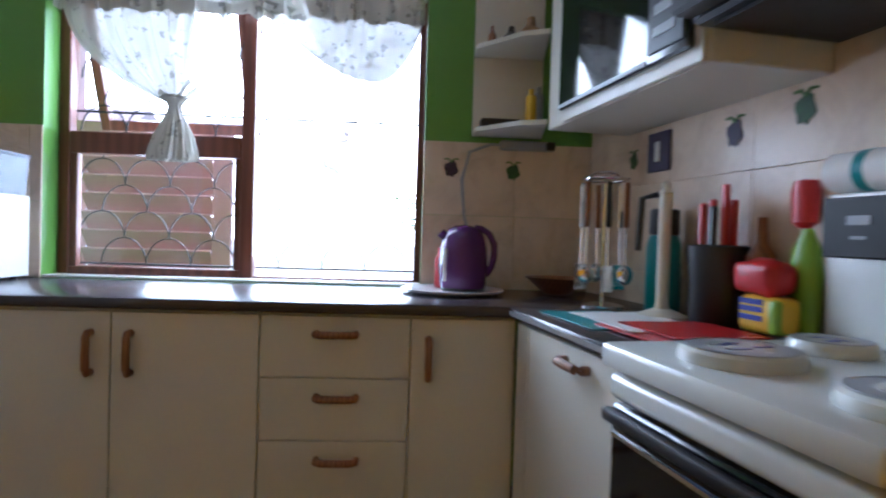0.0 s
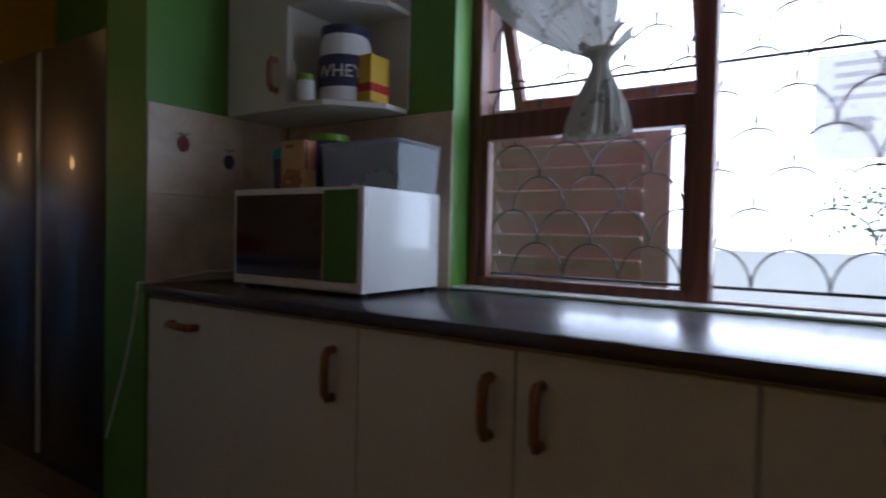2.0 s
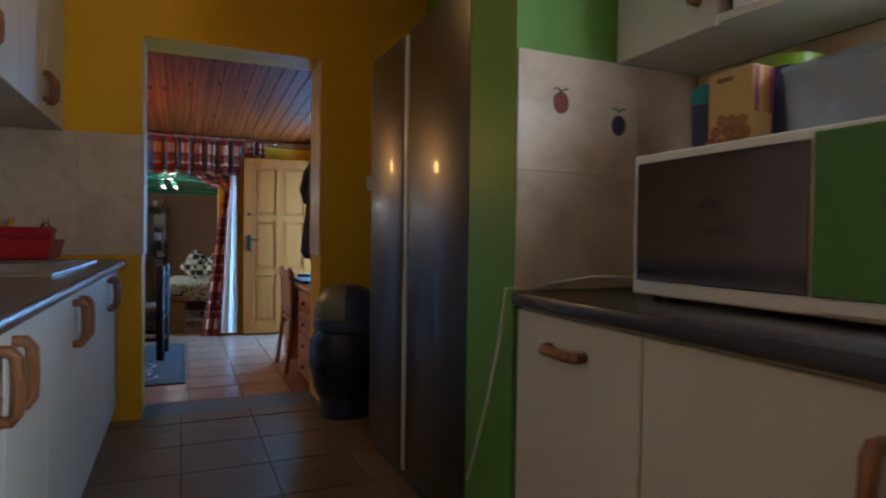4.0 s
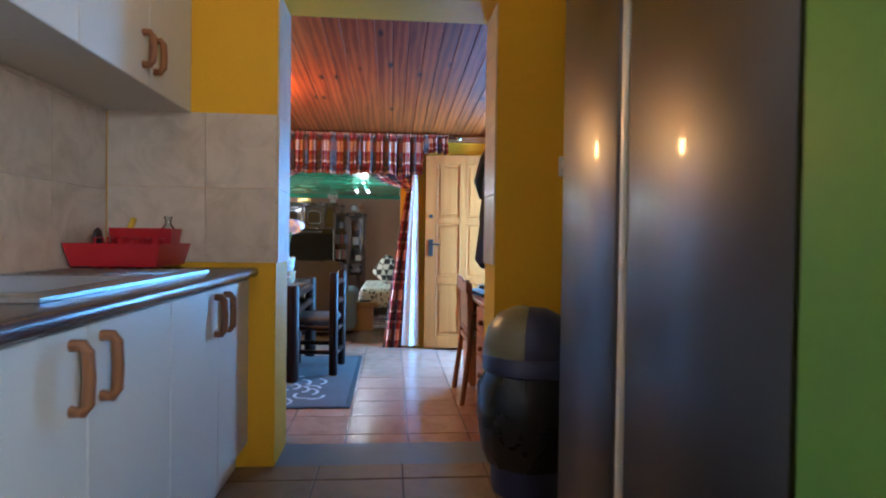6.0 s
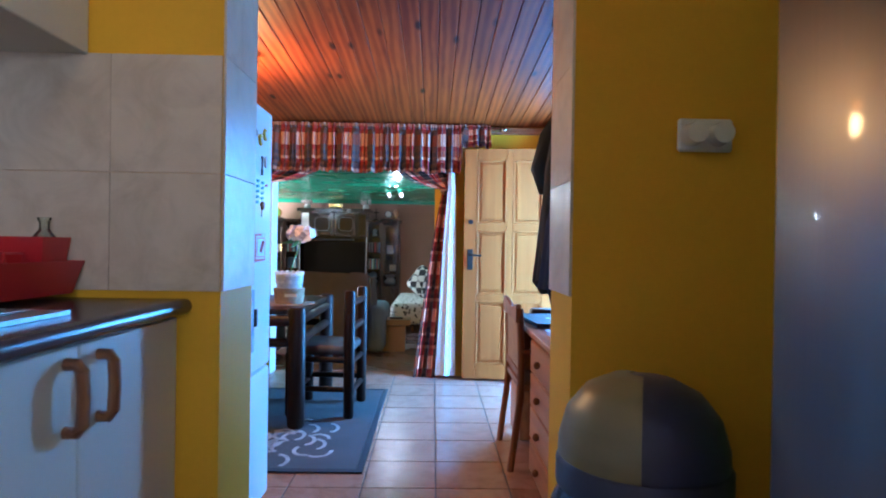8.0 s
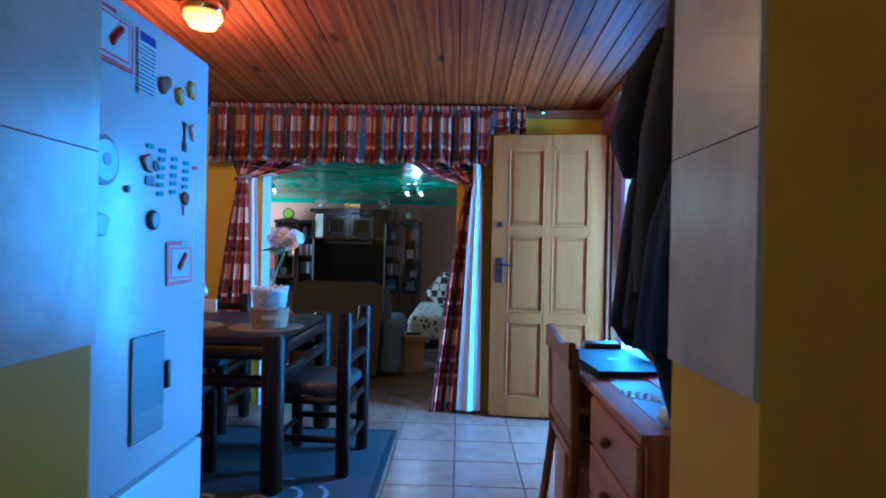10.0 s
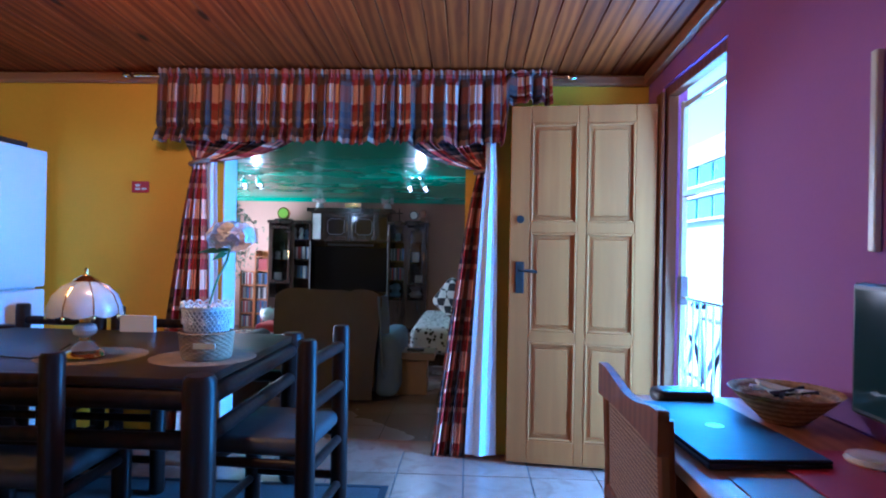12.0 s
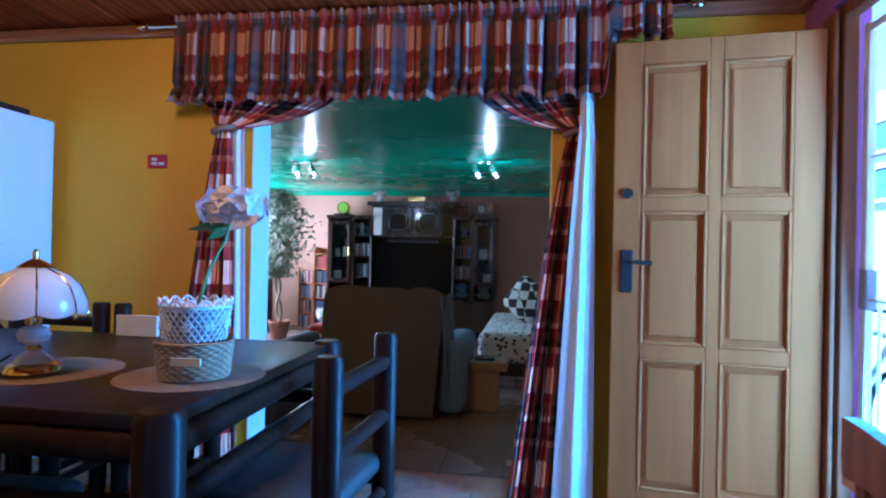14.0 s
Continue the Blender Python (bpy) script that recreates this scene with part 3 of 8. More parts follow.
# outside
structure("ground", boxes((-60, 60, 2.67, 80, -0.30, -0.16)), YARD, "pale concrete yard", "ground")
structure("ground_south", boxes((-60, 60, -60, -1.6, -0.35, -0.24)), YARD, "pale concrete yard", "ground")

# front door frame, gate and door leaf
fr = thing("door_1", "varnished six-panel wooden front door standing open", "door", (DOOR_A + 0.03, 2.50, 0.0), kind="structure")
HX, HY = -7.955, 2.505


def door_leaf(parent):
    """Six-panel leaf in its own plane: u along the leaf from the hinge, w through it."""
    W, H, T = 0.80, 2.03, 0.04
    ends = Vector((-8.055, 1.70))
    d = (ends - Vector((HX, HY))).normalized()
    n = Vector((d.y, -d.x))

    def put(bm):
        for v in bm.verts:
            u, w, z = v.co
            v.co = (HX + d.x * u + n.x * w, HY + d.y * u + n.y * w, z)
        return bm
    st, mid, rails = 0.115, 0.026, [(0.02, 0.15), (0.705, 0.765), (1.325, 1.385), (1.945, 2.045)]
    for u0, u1 in ((0, st), (W / 2 - mid, W / 2 + mid), (W - st, W)):
        part("stile", put(boxes((u0, u1, -T / 2, T / 2, 0.02, 2.045), bev=0.004)), DOORWOOD, parent)
    for z0, z1 in rails:
        for u0, u1 in ((st, W / 2 - mid), (W / 2 + mid, W - st)):
            part("rail", put(boxes((u0, u1, -T / 2 + 0.001, T / 2 - 0.001, z0, z1), bev=0.003)), DOORWOOD, parent)
    for (a, z0), (z1, c) in zip([(r[0], r[1]) for r in rails], [(r[0], r[1]) for r in rails[1:]]):
        for u0, u1 in ((st, W / 2 - mid), (W / 2 + mid, W - st)):
            bm = boxes((u0, u1, -0.006, 0.006, z0, z1))
            for s in (-1, 1):
                box(bm, u0 + 0.035, u1 - 0.035, min(s * 0.006, s * 0.013), max(s * 0.006, s * 0.013), z0 + 0.035, z1 - 0.035, bev=0.006)
            panel = part("panel", put(bm), DOORWOOD, parent)
            bm = bmesh.new()
            for s in (-1, 1):
                w0, w1 = min(s * 0.006, s * 0.023), max(s * 0.006, s * 0.023)
                for row in ((u0, u0 + 0.014, w0, w1, z0, z1), (u1 - 0.014, u1, w0, w1, z0, z1), (u0 + 0.014, u1 - 0.014, w0, w1, z0, z0 + 0.014), (u0 + 0.014, u1 - 0.014, w0, w1, z1 - 0.014, z1)):
                    box(bm, *row, bev=0.004)
            part("moulding", put(bm), DOORWOOD, panel)
    for s in (-1, 1):
        plate = part("handle_plate", put(boxes((W - 0.085, W - 0.035, min(s * 0.02, s * 0.027), max(s * 0.02, s * 0.027), 0.98, 1.16), bev=0.003)), BRONZE, parent, "dark metal lock plate")
        bm = bmesh.new()
        tube(bm, [(W - 0.06, s * 0.027, 1.11), (W - 0.06, s * 0.06, 1.11), (W - 0.09, s * 0.068, 1.11), (W - 0.16, s * 0.066, 1.105)], 0.009)
        part("lever", put(bm), BRONZE, plate, "dark metal lever")
    bm = bmesh.new()
    cyl(bm, (W - 0.06, -0.03, 1.40), (W - 0.06, 0.03, 1.40), 0.022)
    part("lock_cylinder", put(bm), BRONZE, parent)


door_leaf(fr)
jamb = thing("door_frame", "dark varnished timber front door frame", "door frame", (-7.55, 2.62, 0.0), kind="structure")
for row in ((DOOR_A, DOOR_A + 0.05, 2.545, 2.60, 0, 2.13), (DOOR_B - 0.05, DOOR_B, 2.545, 2.60, 0, 2.13), (DOOR_A + 0.05, DOOR_B - 0.05, 2.545, 2.60, 2.075, 2.13)):
    part("frame_post", boxes(row, bev=0.004), CHAIRWOOD, jamb)
part("architrave", boxes((DOOR_A - 0.055, DOOR_A + 0.045, 2.511, 2.5285, 0, 2.10), bev=0.003), CHAIRWOOD, jamb)
part("sill", boxes((DOOR_A + 0.051, DOOR_B - 0.051, 2.535, 2.66, -0.01, 0.02)), FRAME, jamb)
gate = thing("security_gate", "white metal security gate standing in the doorway", "gate", (-7.55, 2.626, 0.02))
for row in ((DOOR_A + 0.05, DOOR_A + 0.09, 2.612, 2.640, 0.02, 2.04), (DOOR_B - 0.09, DOOR_B - 0.05, 2.612, 2.640, 0.02, 2.04), (DOOR_A + 0.09, DOOR_B - 0.09, 2.614, 2.638, 0.03, 0.06), (DOOR_A + 0.09, DOOR_B - 0.09, 2.614, 2.638, 2.00, 2.03), (DOOR_A + 0.09, DOOR_B - 0.09, 2.620, 2.632, 0.98, 0.995), (DOOR_A + 0.09, DOOR_B - 0.09, 2.622, 2.630, 1.52, 1.53)):
    part("gate_rail", boxes(row, bev=0.002), ENAMEL, gate)
for i in range(7):
    bm = bmesh.new()
    gx = DOOR_A + 0.16 + i * 0.083
    cyl(bm, (gx, 2.626, 0.05), (gx, 2.626, 0.99), 0.006, seg=8)
    part("bar", bm, ENAMEL, gate)
part("lock_box", boxes((DOOR_A + 0.052, DOOR_A + 0.11, 2.605, 2.645, 0.95, 1.10), bev=0.004), GREYP, gate, "grey metal lock box")

# ---- kitchen window ----
win = thing("window_1", "dark red timber kitchen window, its top sash open", "window", (-0.55, 2.63, CT), kind="structure")
FY0, FY1 = 2.605, 2.665
MX0, MX1 = -0.57, -0.51
for row in ((WX0, -1.305, FY0, FY1, CT, WZ1), (0.205, WX1, FY0, FY1, CT, WZ1), (-1.305, MX0, FY0, FY1, CT, 1.075), (MX1, 0.205, FY0, FY1, CT, 1.05), (-1.305, 0.205, FY0, FY1, 2.28, WZ1), (MX0, MX1, FY0 - 0.005, FY1, CT, 2.28), (-1.305, MX0, FY0, FY1, 1.57, 1.665)):
    part("window_frame", boxes(row, bev=0.004), FRAME, win)
for row in ((-1.305, -1.275, 2.615, 2.655, 1.075, 1.57), (-0.60, MX0, 2.615, 2.655, 1.075, 1.57)):
    part("sash_stile", boxes(row, bev=0.003), FRAME, win)


def pane(name, x0, x1, z0, z1, y, parent):
    ob = part(name, boxes((x0, x1, y - 0.002, y + 0.002, z0, z1)), GLASS, parent, "clear glass pane", smooth=False)
    ob.visible_shadow = False
    return ob


pane("pane", -1.275, -0.60, 1.075, 1.57, 2.635, win)
pane("pane", MX1, 0.205, 1.05, 2.28, 2.635, win)
swing = Matrix.Translation((0, 2.65, 2.27)) @ Matrix.Rotation(radians(22), 4, "X") @ Matrix.Translation((0, -2.65, -2.27))
for row in ((-1.30, -1.255, 2.64, 2.68, 1.67, 2.27), (-0.62, -0.575, 2.64, 2.68, 1.67, 2.27), (-1.255, -0.62, 2.64, 2.68, 1.67, 1.72), (-1.255, -0.62, 2.64, 2.68, 2.22, 2.27)):
    bm = boxes(row, bev=0.003)
    bm.transform(swing)
    part("open_sash", bm, FRAME, win)
bm = boxes((-1.255, -0.62, 2.658, 2.662, 1.72, 2.22))
bm.transform(swing)
part("pane", bm, GLASS, win, "clear glass pane", smooth=False).visible_shadow = False
part("window_sill", boxes((WX0, WX1, 2.50, 2.605, CT + 0.002, CT + 0.012), bev=0.003), WHITE, win, "white sill strip")

grille = thing("burglar_bars", "black iron burglar bars of scalloped arcs", "window bars", (-0.55, 2.69, CT))
for z in (1.085, 1.765, 2.25):
    bm = bmesh.new()
    cyl(bm, (WX0 + 0.005, 2.685, z), (WX1 - 0.005, 2.685, z), 0.005, seg=8)
    part("bar", bm, IRON, grille)
arc_mesh, P, RZ = None, 0.197, 0.118
for j in range(10):
    for i in range(9):
        ax = -1.30 + (i + (0.5 if j % 2 else 0.0)) * P
        if ax - P / 2 < WX0 or ax + P / 2 > WX1:
            continue
        if arc_mesh is None:
            bm = bmesh.new()
            tube(bm, [(P / 2 * math.cos(a), 0, RZ * math.sin(a)) for a in (math.pi * k / 10 for k in range(11))], 0.0035, 6)
            ob = part("arc", bm, IRON)
            arc_mesh = ob.data
        else:
            ob = new("arc", arc_mesh)
        ob.parent = grille
        ob.location = Vector((ax, 2.685, 1.087 + j * RZ)) - grille.location

# ---- kitchen units ----
def bow_handle(parent, c, axis, out, length=0.128):
    """A bowed wooden pull: axis 'x', 'y' or 'z' along, out = unit vector off the door."""
    bm = bmesh.new()
    c, out = Vector(c), Vector(out)
    al = Vector({"x": (1, 0, 0), "y": (0, 1, 0), "z": (0, 0, 1)}[axis])
    h = length / 2
    pts = [c - al * h, c - al * h + out * 0.022, c - al * (h - 0.014) + out * 0.032, c + out * 0.034, c + al * (h - 0.014) + out * 0.032, c + al * h + out * 0.022, c + al * h]
    tube(bm, pts, 0.0125, 10)
    return part("handle", bm, HANDLE, parent, "brown wooden bow handle")


def base_unit(x0, x1, fronts, label, depth=(1.89, 2.49), flip=1):
    """fronts: rows (z0, z1, x0, x1, handle centre x, handle centre z, axis). flip -1 faces +y."""
    y0, y1 = depth
    u = thing("base_cabinet", label, "cabinet", ((x0 + x1) / 2, (y0 + y1) / 2, K), group="kitchen base cabinets")
    part("body", boxes((x0 + 0.001, x1 - 0.001, y0, y1, K + 0.10, CT - 0.042)), CREAM, u)
    back = y0 + 0.05 if flip > 0 else y1 - 0.05
    part("plinth", boxes((x0, x1, min(back, back + 0.02), max(back, back + 0.02), K, K + 0.10)), CREAM, u)
    for z0, z1, a, b, hx, hz, ax in fronts:
        fy = (y0 - 0.019, y0 - 0.001) if flip > 0 else (y1 + 0.001, y1 + 0.019)
        d = part("drawer" if ax == "x" and len(fronts) > 1 else "door", boxes((a + 0.002, b - 0.002, *fy, z0, z1), bev=0.003), CREAM, u)
        bow_handle(d, (hx, fy[0] if flip > 0 else fy[1], hz), ax, (0, -flip, 0))
    return u


ZB, ZT, HZ = K + 0.105, 0.982, 0.85
base_unit(-2.205, -1.74, [(ZB, ZT, -2.205, -1.74, -1.98, 0.907, "x")], "cream base cabinet with a wooden pull, beside the wall nib")
base_unit(-1.74, -1.22, [(ZB, ZT, -1.74, -1.22, -1.306, HZ, "z")], "cream base cabinet below the microwave oven")
base_unit(-1.22, -0.297, [(ZB, ZT, -1.22, -0.765, -0.827, HZ, "z"), (ZB, ZT, -0.765, -0.297, -0.703, HZ, "z")], "cream double-door base cabinet below the window")
base_unit(-0.297, 0.193, [(0.779, ZT, -0.297, 0.193, -0.05, 0.925, "x"), (0.571, 0.776, -0.297, 0.193, -0.045, 0.716, "x"), (0.363, 0.568, -0.297, 0.193, -0.04, 0.508, "x"), (ZB, 0.360, -0.297, 0.193, -0.04, 0.32, "x")], "cream four-drawer base cabinet below the window")
base_unit(0.193, 0.545, [(ZB, ZT, 0.193, 0.545, 0.254, HZ, "z")], "cream narrow corner base cabinet below the kettle")
corner = thing("base_cabinet", "cream base cabinet between the corner and the cooker", "cabinet", (0.83, 1.5, K), group="kitchen base cabinets")
part("body", boxes((0.585, 1.09, 1.205, 1.90, K + 0.10, CT - 0.042)), CREAM, corner)
part("plinth", boxes((0.63, 0.65, 1.205, 1.90, K, K + 0.10)), CREAM, corner)
d = part("door", boxes((0.566, 0.584, 1.21, 1.80, ZB, ZT), bev=0.003), CREAM, corner)
bow_handle(d, (0.566, 1.455, 0.94), "y", (-1, 0, 0))
part("corner_filler", boxes((0.566, 0.584, 1.803, 1.90, K + 0.10, ZT)), CREAM, corner)
turn_east(corner)
wt = thing("worktop", "dark grey laminate worktop with a rounded edge, L-shaped", "worktop", (-0.5, 2.2, CT))
bm = boxes((-2.208, 1.098, 1.848, 2.493, CT - 0.038, CT), bev=0.012, seg=2)
part("slab", bm, WORKTOP, wt)
bm = boxes((0.545, 1.098, 1.20, 1.96, CT - 0.038, CT - 0.002), bev=0.012, seg=2)
bm.transform(EAST)
part("slab", bm, WORKTOP, wt)
bm = boxes((0.5425, 0.5455, 1.205, 1.92, CT - 0.026, CT - 0.012))
bm.transform(EAST)
part("edge_strip", bm, STEEL2, wt, "thin bright edge strip")

# sink side
for x0, x1, hs in ((-4.405, -3.504, [(-4.405, -3.96, -4.028), (-3.96, -3.504, -3.918)]), (-3.504, -2.60, [(-3.504, -3.05, -3.106), (-3.05, -2.60, -2.985)])):
    base_unit(x0, x1, [(ZB, ZT - 0.002, a, b, h, 0.885, "z") for a, b, h in hs], "cream double-door base cabinet under the sink", depth=(0.17, 0.735), flip=-1)
base_unit(-2.60, -1.82, [(ZB, ZT, -2.60, -2.21, -2.27, 0.885, "z"), (ZB, ZT, -2.21, -1.82, -2.15, 0.885, "z")], "cream end base cabinet beside the sink", depth=(0.17, 0.735), flip=-1)
sink = thing("sink_worktop", "dark brown worktop with a rounded front edge", "worktop", (-3.3, 0.45, CT))
for row in ((-4.405, -3.63, 0.165, 0.775, CT - 0.04, CT), (-3.03, -1.80, 0.165, 0.775, CT - 0.04, CT), (-3.63, -3.03, 0.625, 0.775, CT - 0.04, CT), (-3.63, -3.03, 0.165, 0.225, CT - 0.04, CT)):
    part("slab", boxes(row), WORKTOP, sink)
bm = bmesh.new()
cyl(bm, (-4.405, 0.772, CT - 0.02), (-1.80, 0.772, CT - 0.02), 0.0205, seg=16)
part("rounded_edge", bm, WORKTOP, sink)
basin = thing("sink", "stainless steel inset sink with a ribbed drainer", "sink", (-3.5, 0.42, CT))
bm = bmesh.new()
for row in ((-4.02, -3.62, 0.20, 0.70, CT + 0.001, CT + 0.010), (-3.04, -2.98, 0.20, 0.70, CT + 0.001, CT + 0.010), (-3.62, -3.04, 0.62, 0.70, CT + 0.001, CT + 0.010), (-3.62, -3.04, 0.20, 0.232, CT + 0.001, CT + 0.010)):
    box(bm, *row)
part("rim", bm, STEEL2, basin)
bm = bmesh.new()
for row in ((-3.622, -3.617, 0.23, 0.622, CT - 0.16, CT + 0.008), (-3.043, -3.038, 0.23, 0.622, CT - 0.16, CT + 0.008), (-3.617, -3.043, 0.229, 0.234, CT - 0.16, CT + 0.008), (-3.617, -3.043, 0.617, 0.622, CT - 0.16, CT + 0.008), (-3.622, -3.038, 0.229, 0.622, CT - 0.168, CT - 0.16)):
    box(bm, *row)
part("bowl", bm, STEEL2, basin)
for i in range(9):
    part("rib", boxes((-3.99, -3.67, 0.27 + i * 0.045, 0.278 + i * 0.045, CT + 0.010, CT + 0.015), bev=0.002), STEEL2, basin)
tap = thing("tap", "chrome mixer tap on the wall above the sink", "tap", (-3.33, 0.16, 1.22))
bm = bmesh.new()
cyl(bm, (-3.41, 0.165, 1.22), (-3.25, 0.165, 1.22), 0.018)
part("body", bm, CHROME, tap)
bm = bmesh.new()
tube(bm, [(-3.33, 0.18, 1.22), (-3.33, 0.20, 1.36), (-3.33, 0.26, 1.40), (-3.33, 0.34, 1.38), (-3.33, 0.36, 1.33)], 0.011)
part("spout", bm, CHROME, tap)
for x in (-3.42, -3.24):
    bm = bmesh.new()
    cyl(bm, (x, 0.16, 1.22), (x, 0.215, 1.22), 0.02)
    part("knob", bm, CHROME, tap)

rack = thing("dish_rack", "red plastic dish rack standing on the drainer", "dish rack", (-4.2, 0.35, CT + 0.012))


def tray(bm, x0, x1, y0, y1, z0, z1, flare, t):
    def ringq(k, z, inset):
        return [bm.verts.new(p) for p in ((x0 - k + inset, y0 - k + inset, z), (x1 + k - inset, y0 - k + inset, z), (x1 + k - inset, y1 + k - inset, z), (x0 - k + inset, y1 + k - inset, z))]
    a, b, c, d = ringq(0, z0, 0), ringq(flare, z1, 0), ringq(flare, z1, t), ringq(0, z0 + t, t)
    bridge(bm, a, b)
    bridge(bm, b, c)
    bridge(bm, c, d)
    bm.faces.new(a[::-1])
    bm.faces.new(d)


bm = bmesh.new()
tray(bm, -4.36, -4.06, 0.20, 0.50, CT + 0.015, CT + 0.10, 0.02, 0.006)
part("tray", bm, RED, rack)
bm = bmesh.new()
tray(bm, -4.37, -4.28, 0.25, 0.47, CT + 0.06, CT + 0.16, 0.012, 0.005)
part("cutlery_holder", bm, RED, rack)
for i in range(6):
    bm = bmesh.new()
    yy = 0.24 + i * 0.045
    tube(bm, [(-4.24, yy, CT + 0.03), (-4.22, yy, CT + 0.12), (-4.16, yy, CT + 0.12), (-4.14, yy, CT + 0.03)], 0.004, 6)
    part("prong", bm, RED, rack)
bm = bmesh.new()
lathe(bm, (-4.33, 0.445, CT + 0.075), [(0.030, 0), (0.032, 0.05), (0.030, 0.08), (0.012, 0.105), (0.012, 0.125), (0.016, 0.126), (0.016, 0.135)], 16)
solo("glass_bottle", bm, GLASSWARE, "small clear glass bottle standing in the dish rack", "bottle")
bm = bmesh.new()
tube(bm, [(-4.30, 0.30, CT + 0.04), (-4.31, 0.30, CT + 0.15), (-4.33, 0.31, CT + 0.20)], 0.012, 8)
solo("dish_brush", bm, YELLOWP, "yellow-handled dish brush standing in the rack", "brush")
bm = bmesh.new()
ball(bm, (-4.22, 0.22, CT + 0.12), 0.03, 0.015, 0.04)
solo("scrubber", bm, BLACK, "black scrubbing pad leaning in the rack", "scrubber")


def wall_unit(x0, x1, y0, y1, z0, z1, doors, label, flip=-1):
    u = thing("wall_cabinet", label, "cabinet", ((x0 + x1) / 2, (y0 + y1) / 2, z0), group="kitchen wall cabinets")
    part("body", boxes((x0 + 0.001, x1 - 0.001, y0, y1, z0, z1)), CREAM, u)
    for a, b, hx, hz in doors:
        fy = (y0 - 0.019, y0 - 0.001) if flip > 0 else (y1 + 0.001, y1 + 0.019)
        d = part("door", boxes((a + 0.002, b - 0.002, *fy, z0 - 0.004, z1), bev=0.003), CREAM, u)
        bow_handle(d, (hx, fy[0] if flip > 0 else fy[1], hz), "z", (0, -flip, 0), 0.11)
    return u


wall_unit(-4.405, -3.50, 0.165, 0.49, 1.684, 2.40, [(-4.405, -3.965, -4.01, 1.80), (-3.965, -3.50, -3.915, 1.80)], "cream double-door wall cabinet above the sink")
wall_unit(-3.50, -2.60, 0.165, 0.49, 1.684, 2.40, [(-3.50, -3.05, -3.10, 1.80), (-3.05, -2.60, -3.00, 1.80)], "cream double-door wall cabinet above the sink")
# wall cabinet beside the window with an open end shelf
wall_unit(-2.205, -1.86, 2.20, 2.49, 1.668, 2.40, [(-2.205, -1.86, -1.915, 1.79)], "cream wall cabinet beside the window", flip=1)


def open_shelf(name, pts, zs, label, back):
    u = thing(name, label, "shelf", (sum(p[0] for p in pts) / len(pts), sum(p[1] for p in pts) / len(pts), zs[0]))
    for z in zs:
        bm = bmesh.new()
        lo, hi = [bm.verts.new((x, y, z)) for x, y in pts], [bm.verts.new((x, y, z + 0.018)) for x, y in pts]
        bridge(bm, lo, hi)
        bm.faces.new(lo[::-1])
        bm.faces.new(hi)
        part("shelf_board", bm, CREAM, u, smooth=False)
    part("back_panel", boxes((*back, zs[0] + 0.018, 2.40)), CREAM, u)
    return u


open_shelf("end_shelf", [(-1.858, 2.18), (-1.70, 2.20), (-1.55, 2.36), (-1.55, 2.482), (-1.858, 2.482)], [1.668, 2.03], "cream open end shelf holding tubs and boxes", (-1.858, -1.55, 2.483, 2.493))
open_shelf("end_shelf", [(0.44, 2.482), (0.44, 2.36), (0.59, 2.18), (0.686, 2.135), (0.742, 2.482)], [1.69, 2.03], "cream open end shelf holding bottles", (0.44, 0.742, 2.483, 2.493))

# tubs and boxes on the shelf
def tub(name, c, r, h, body, lid, label, lid_h=0.02, band=None):
    t = thing(name, label, "tub", c)
    bm = bmesh.new()
    lathe(bm, c, [(r * 0.92, 0), (r, 0.006), (r, h * 0.86), (r * 0.9, h)], 24)
    part("body", bm, body, t)
    bm = bmesh.new()
    lathe(bm, c, [(r * 0.8, h + 0.0005), (r * 0.95, h + 0.001), (r * 0.95, h + lid_h), (r * 0.85, h + lid_h + 0.003)], 24)
    part("lid", bm, lid, t)
    if band:
        bm = bmesh.new()
        lathe(bm, c, [(r + 0.0005, h * 0.22), (r + 0.002, h * 0.225), (r + 0.002, h * 0.68), (r + 0.0005, h * 0.685)], 24)
        part("label_band", bm, band, t, "printed dark label")
    return t


S1 = 1.686
tub("supplement_tub", (-1.72, 2.33, S1), 0.095, 0.24, PORCELAIN, NAVY, "large white tub with a dark blue label and dark lid", 0.03, NAVY)


def text_on(body, m, size, material, name="lettering", extrude=0.0008):
    cu = bpy.data.curves.new(name, "FONT")
    cu.body, cu.size, cu.extrude, cu.align_x = body, size, extrude, "CENTER"
    tmp = bpy.data.objects.new(name, cu)
    me = bpy.data.meshes.new_from_object(tmp)
    bpy.data.objects.remove(tmp)
    bpy.data.curves.remove(cu)
    me.transform(m)
    me.materials.clear()
    me.materials.append(material)
    return me


def wrap(me, c, r):
    """Bend flat lettering round an upright cylinder; the letters face angle -90 degrees in x and y."""
    for v in me.vertices:
        x, y, z = v.co
        a = -math.pi / 2 + x / r
        v.co = ((r + 0.003 - y) * math.cos(a), (r + 0.003 - y) * math.sin(a), z)
    return me


tb = next(o for o in scene.objects if o.name == "supplement_tub")
me = wrap(text_on("WHEY", pose(0, 0, 0.085, 90), 0.062, PAPER), (0, 0, 0), 0.095)
o = new("lettering", me)
o.parent = tb
o.rotation_euler = (0, 0, 0.5)
tub("small_tub", (-1.80, 2.215, S1), 0.035, 0.075, PORCELAIN, LIME, "small white tub with a green lid")
tub("floor_jar", (-1.80, 2.41, S1), 0.03, 0.14, PORCELAIN, RED, "tall white bottle with a red cap")
card = thing("yellow_box", "yellow and red cardboard packet", "box", (-1.60, 2.35, S1))
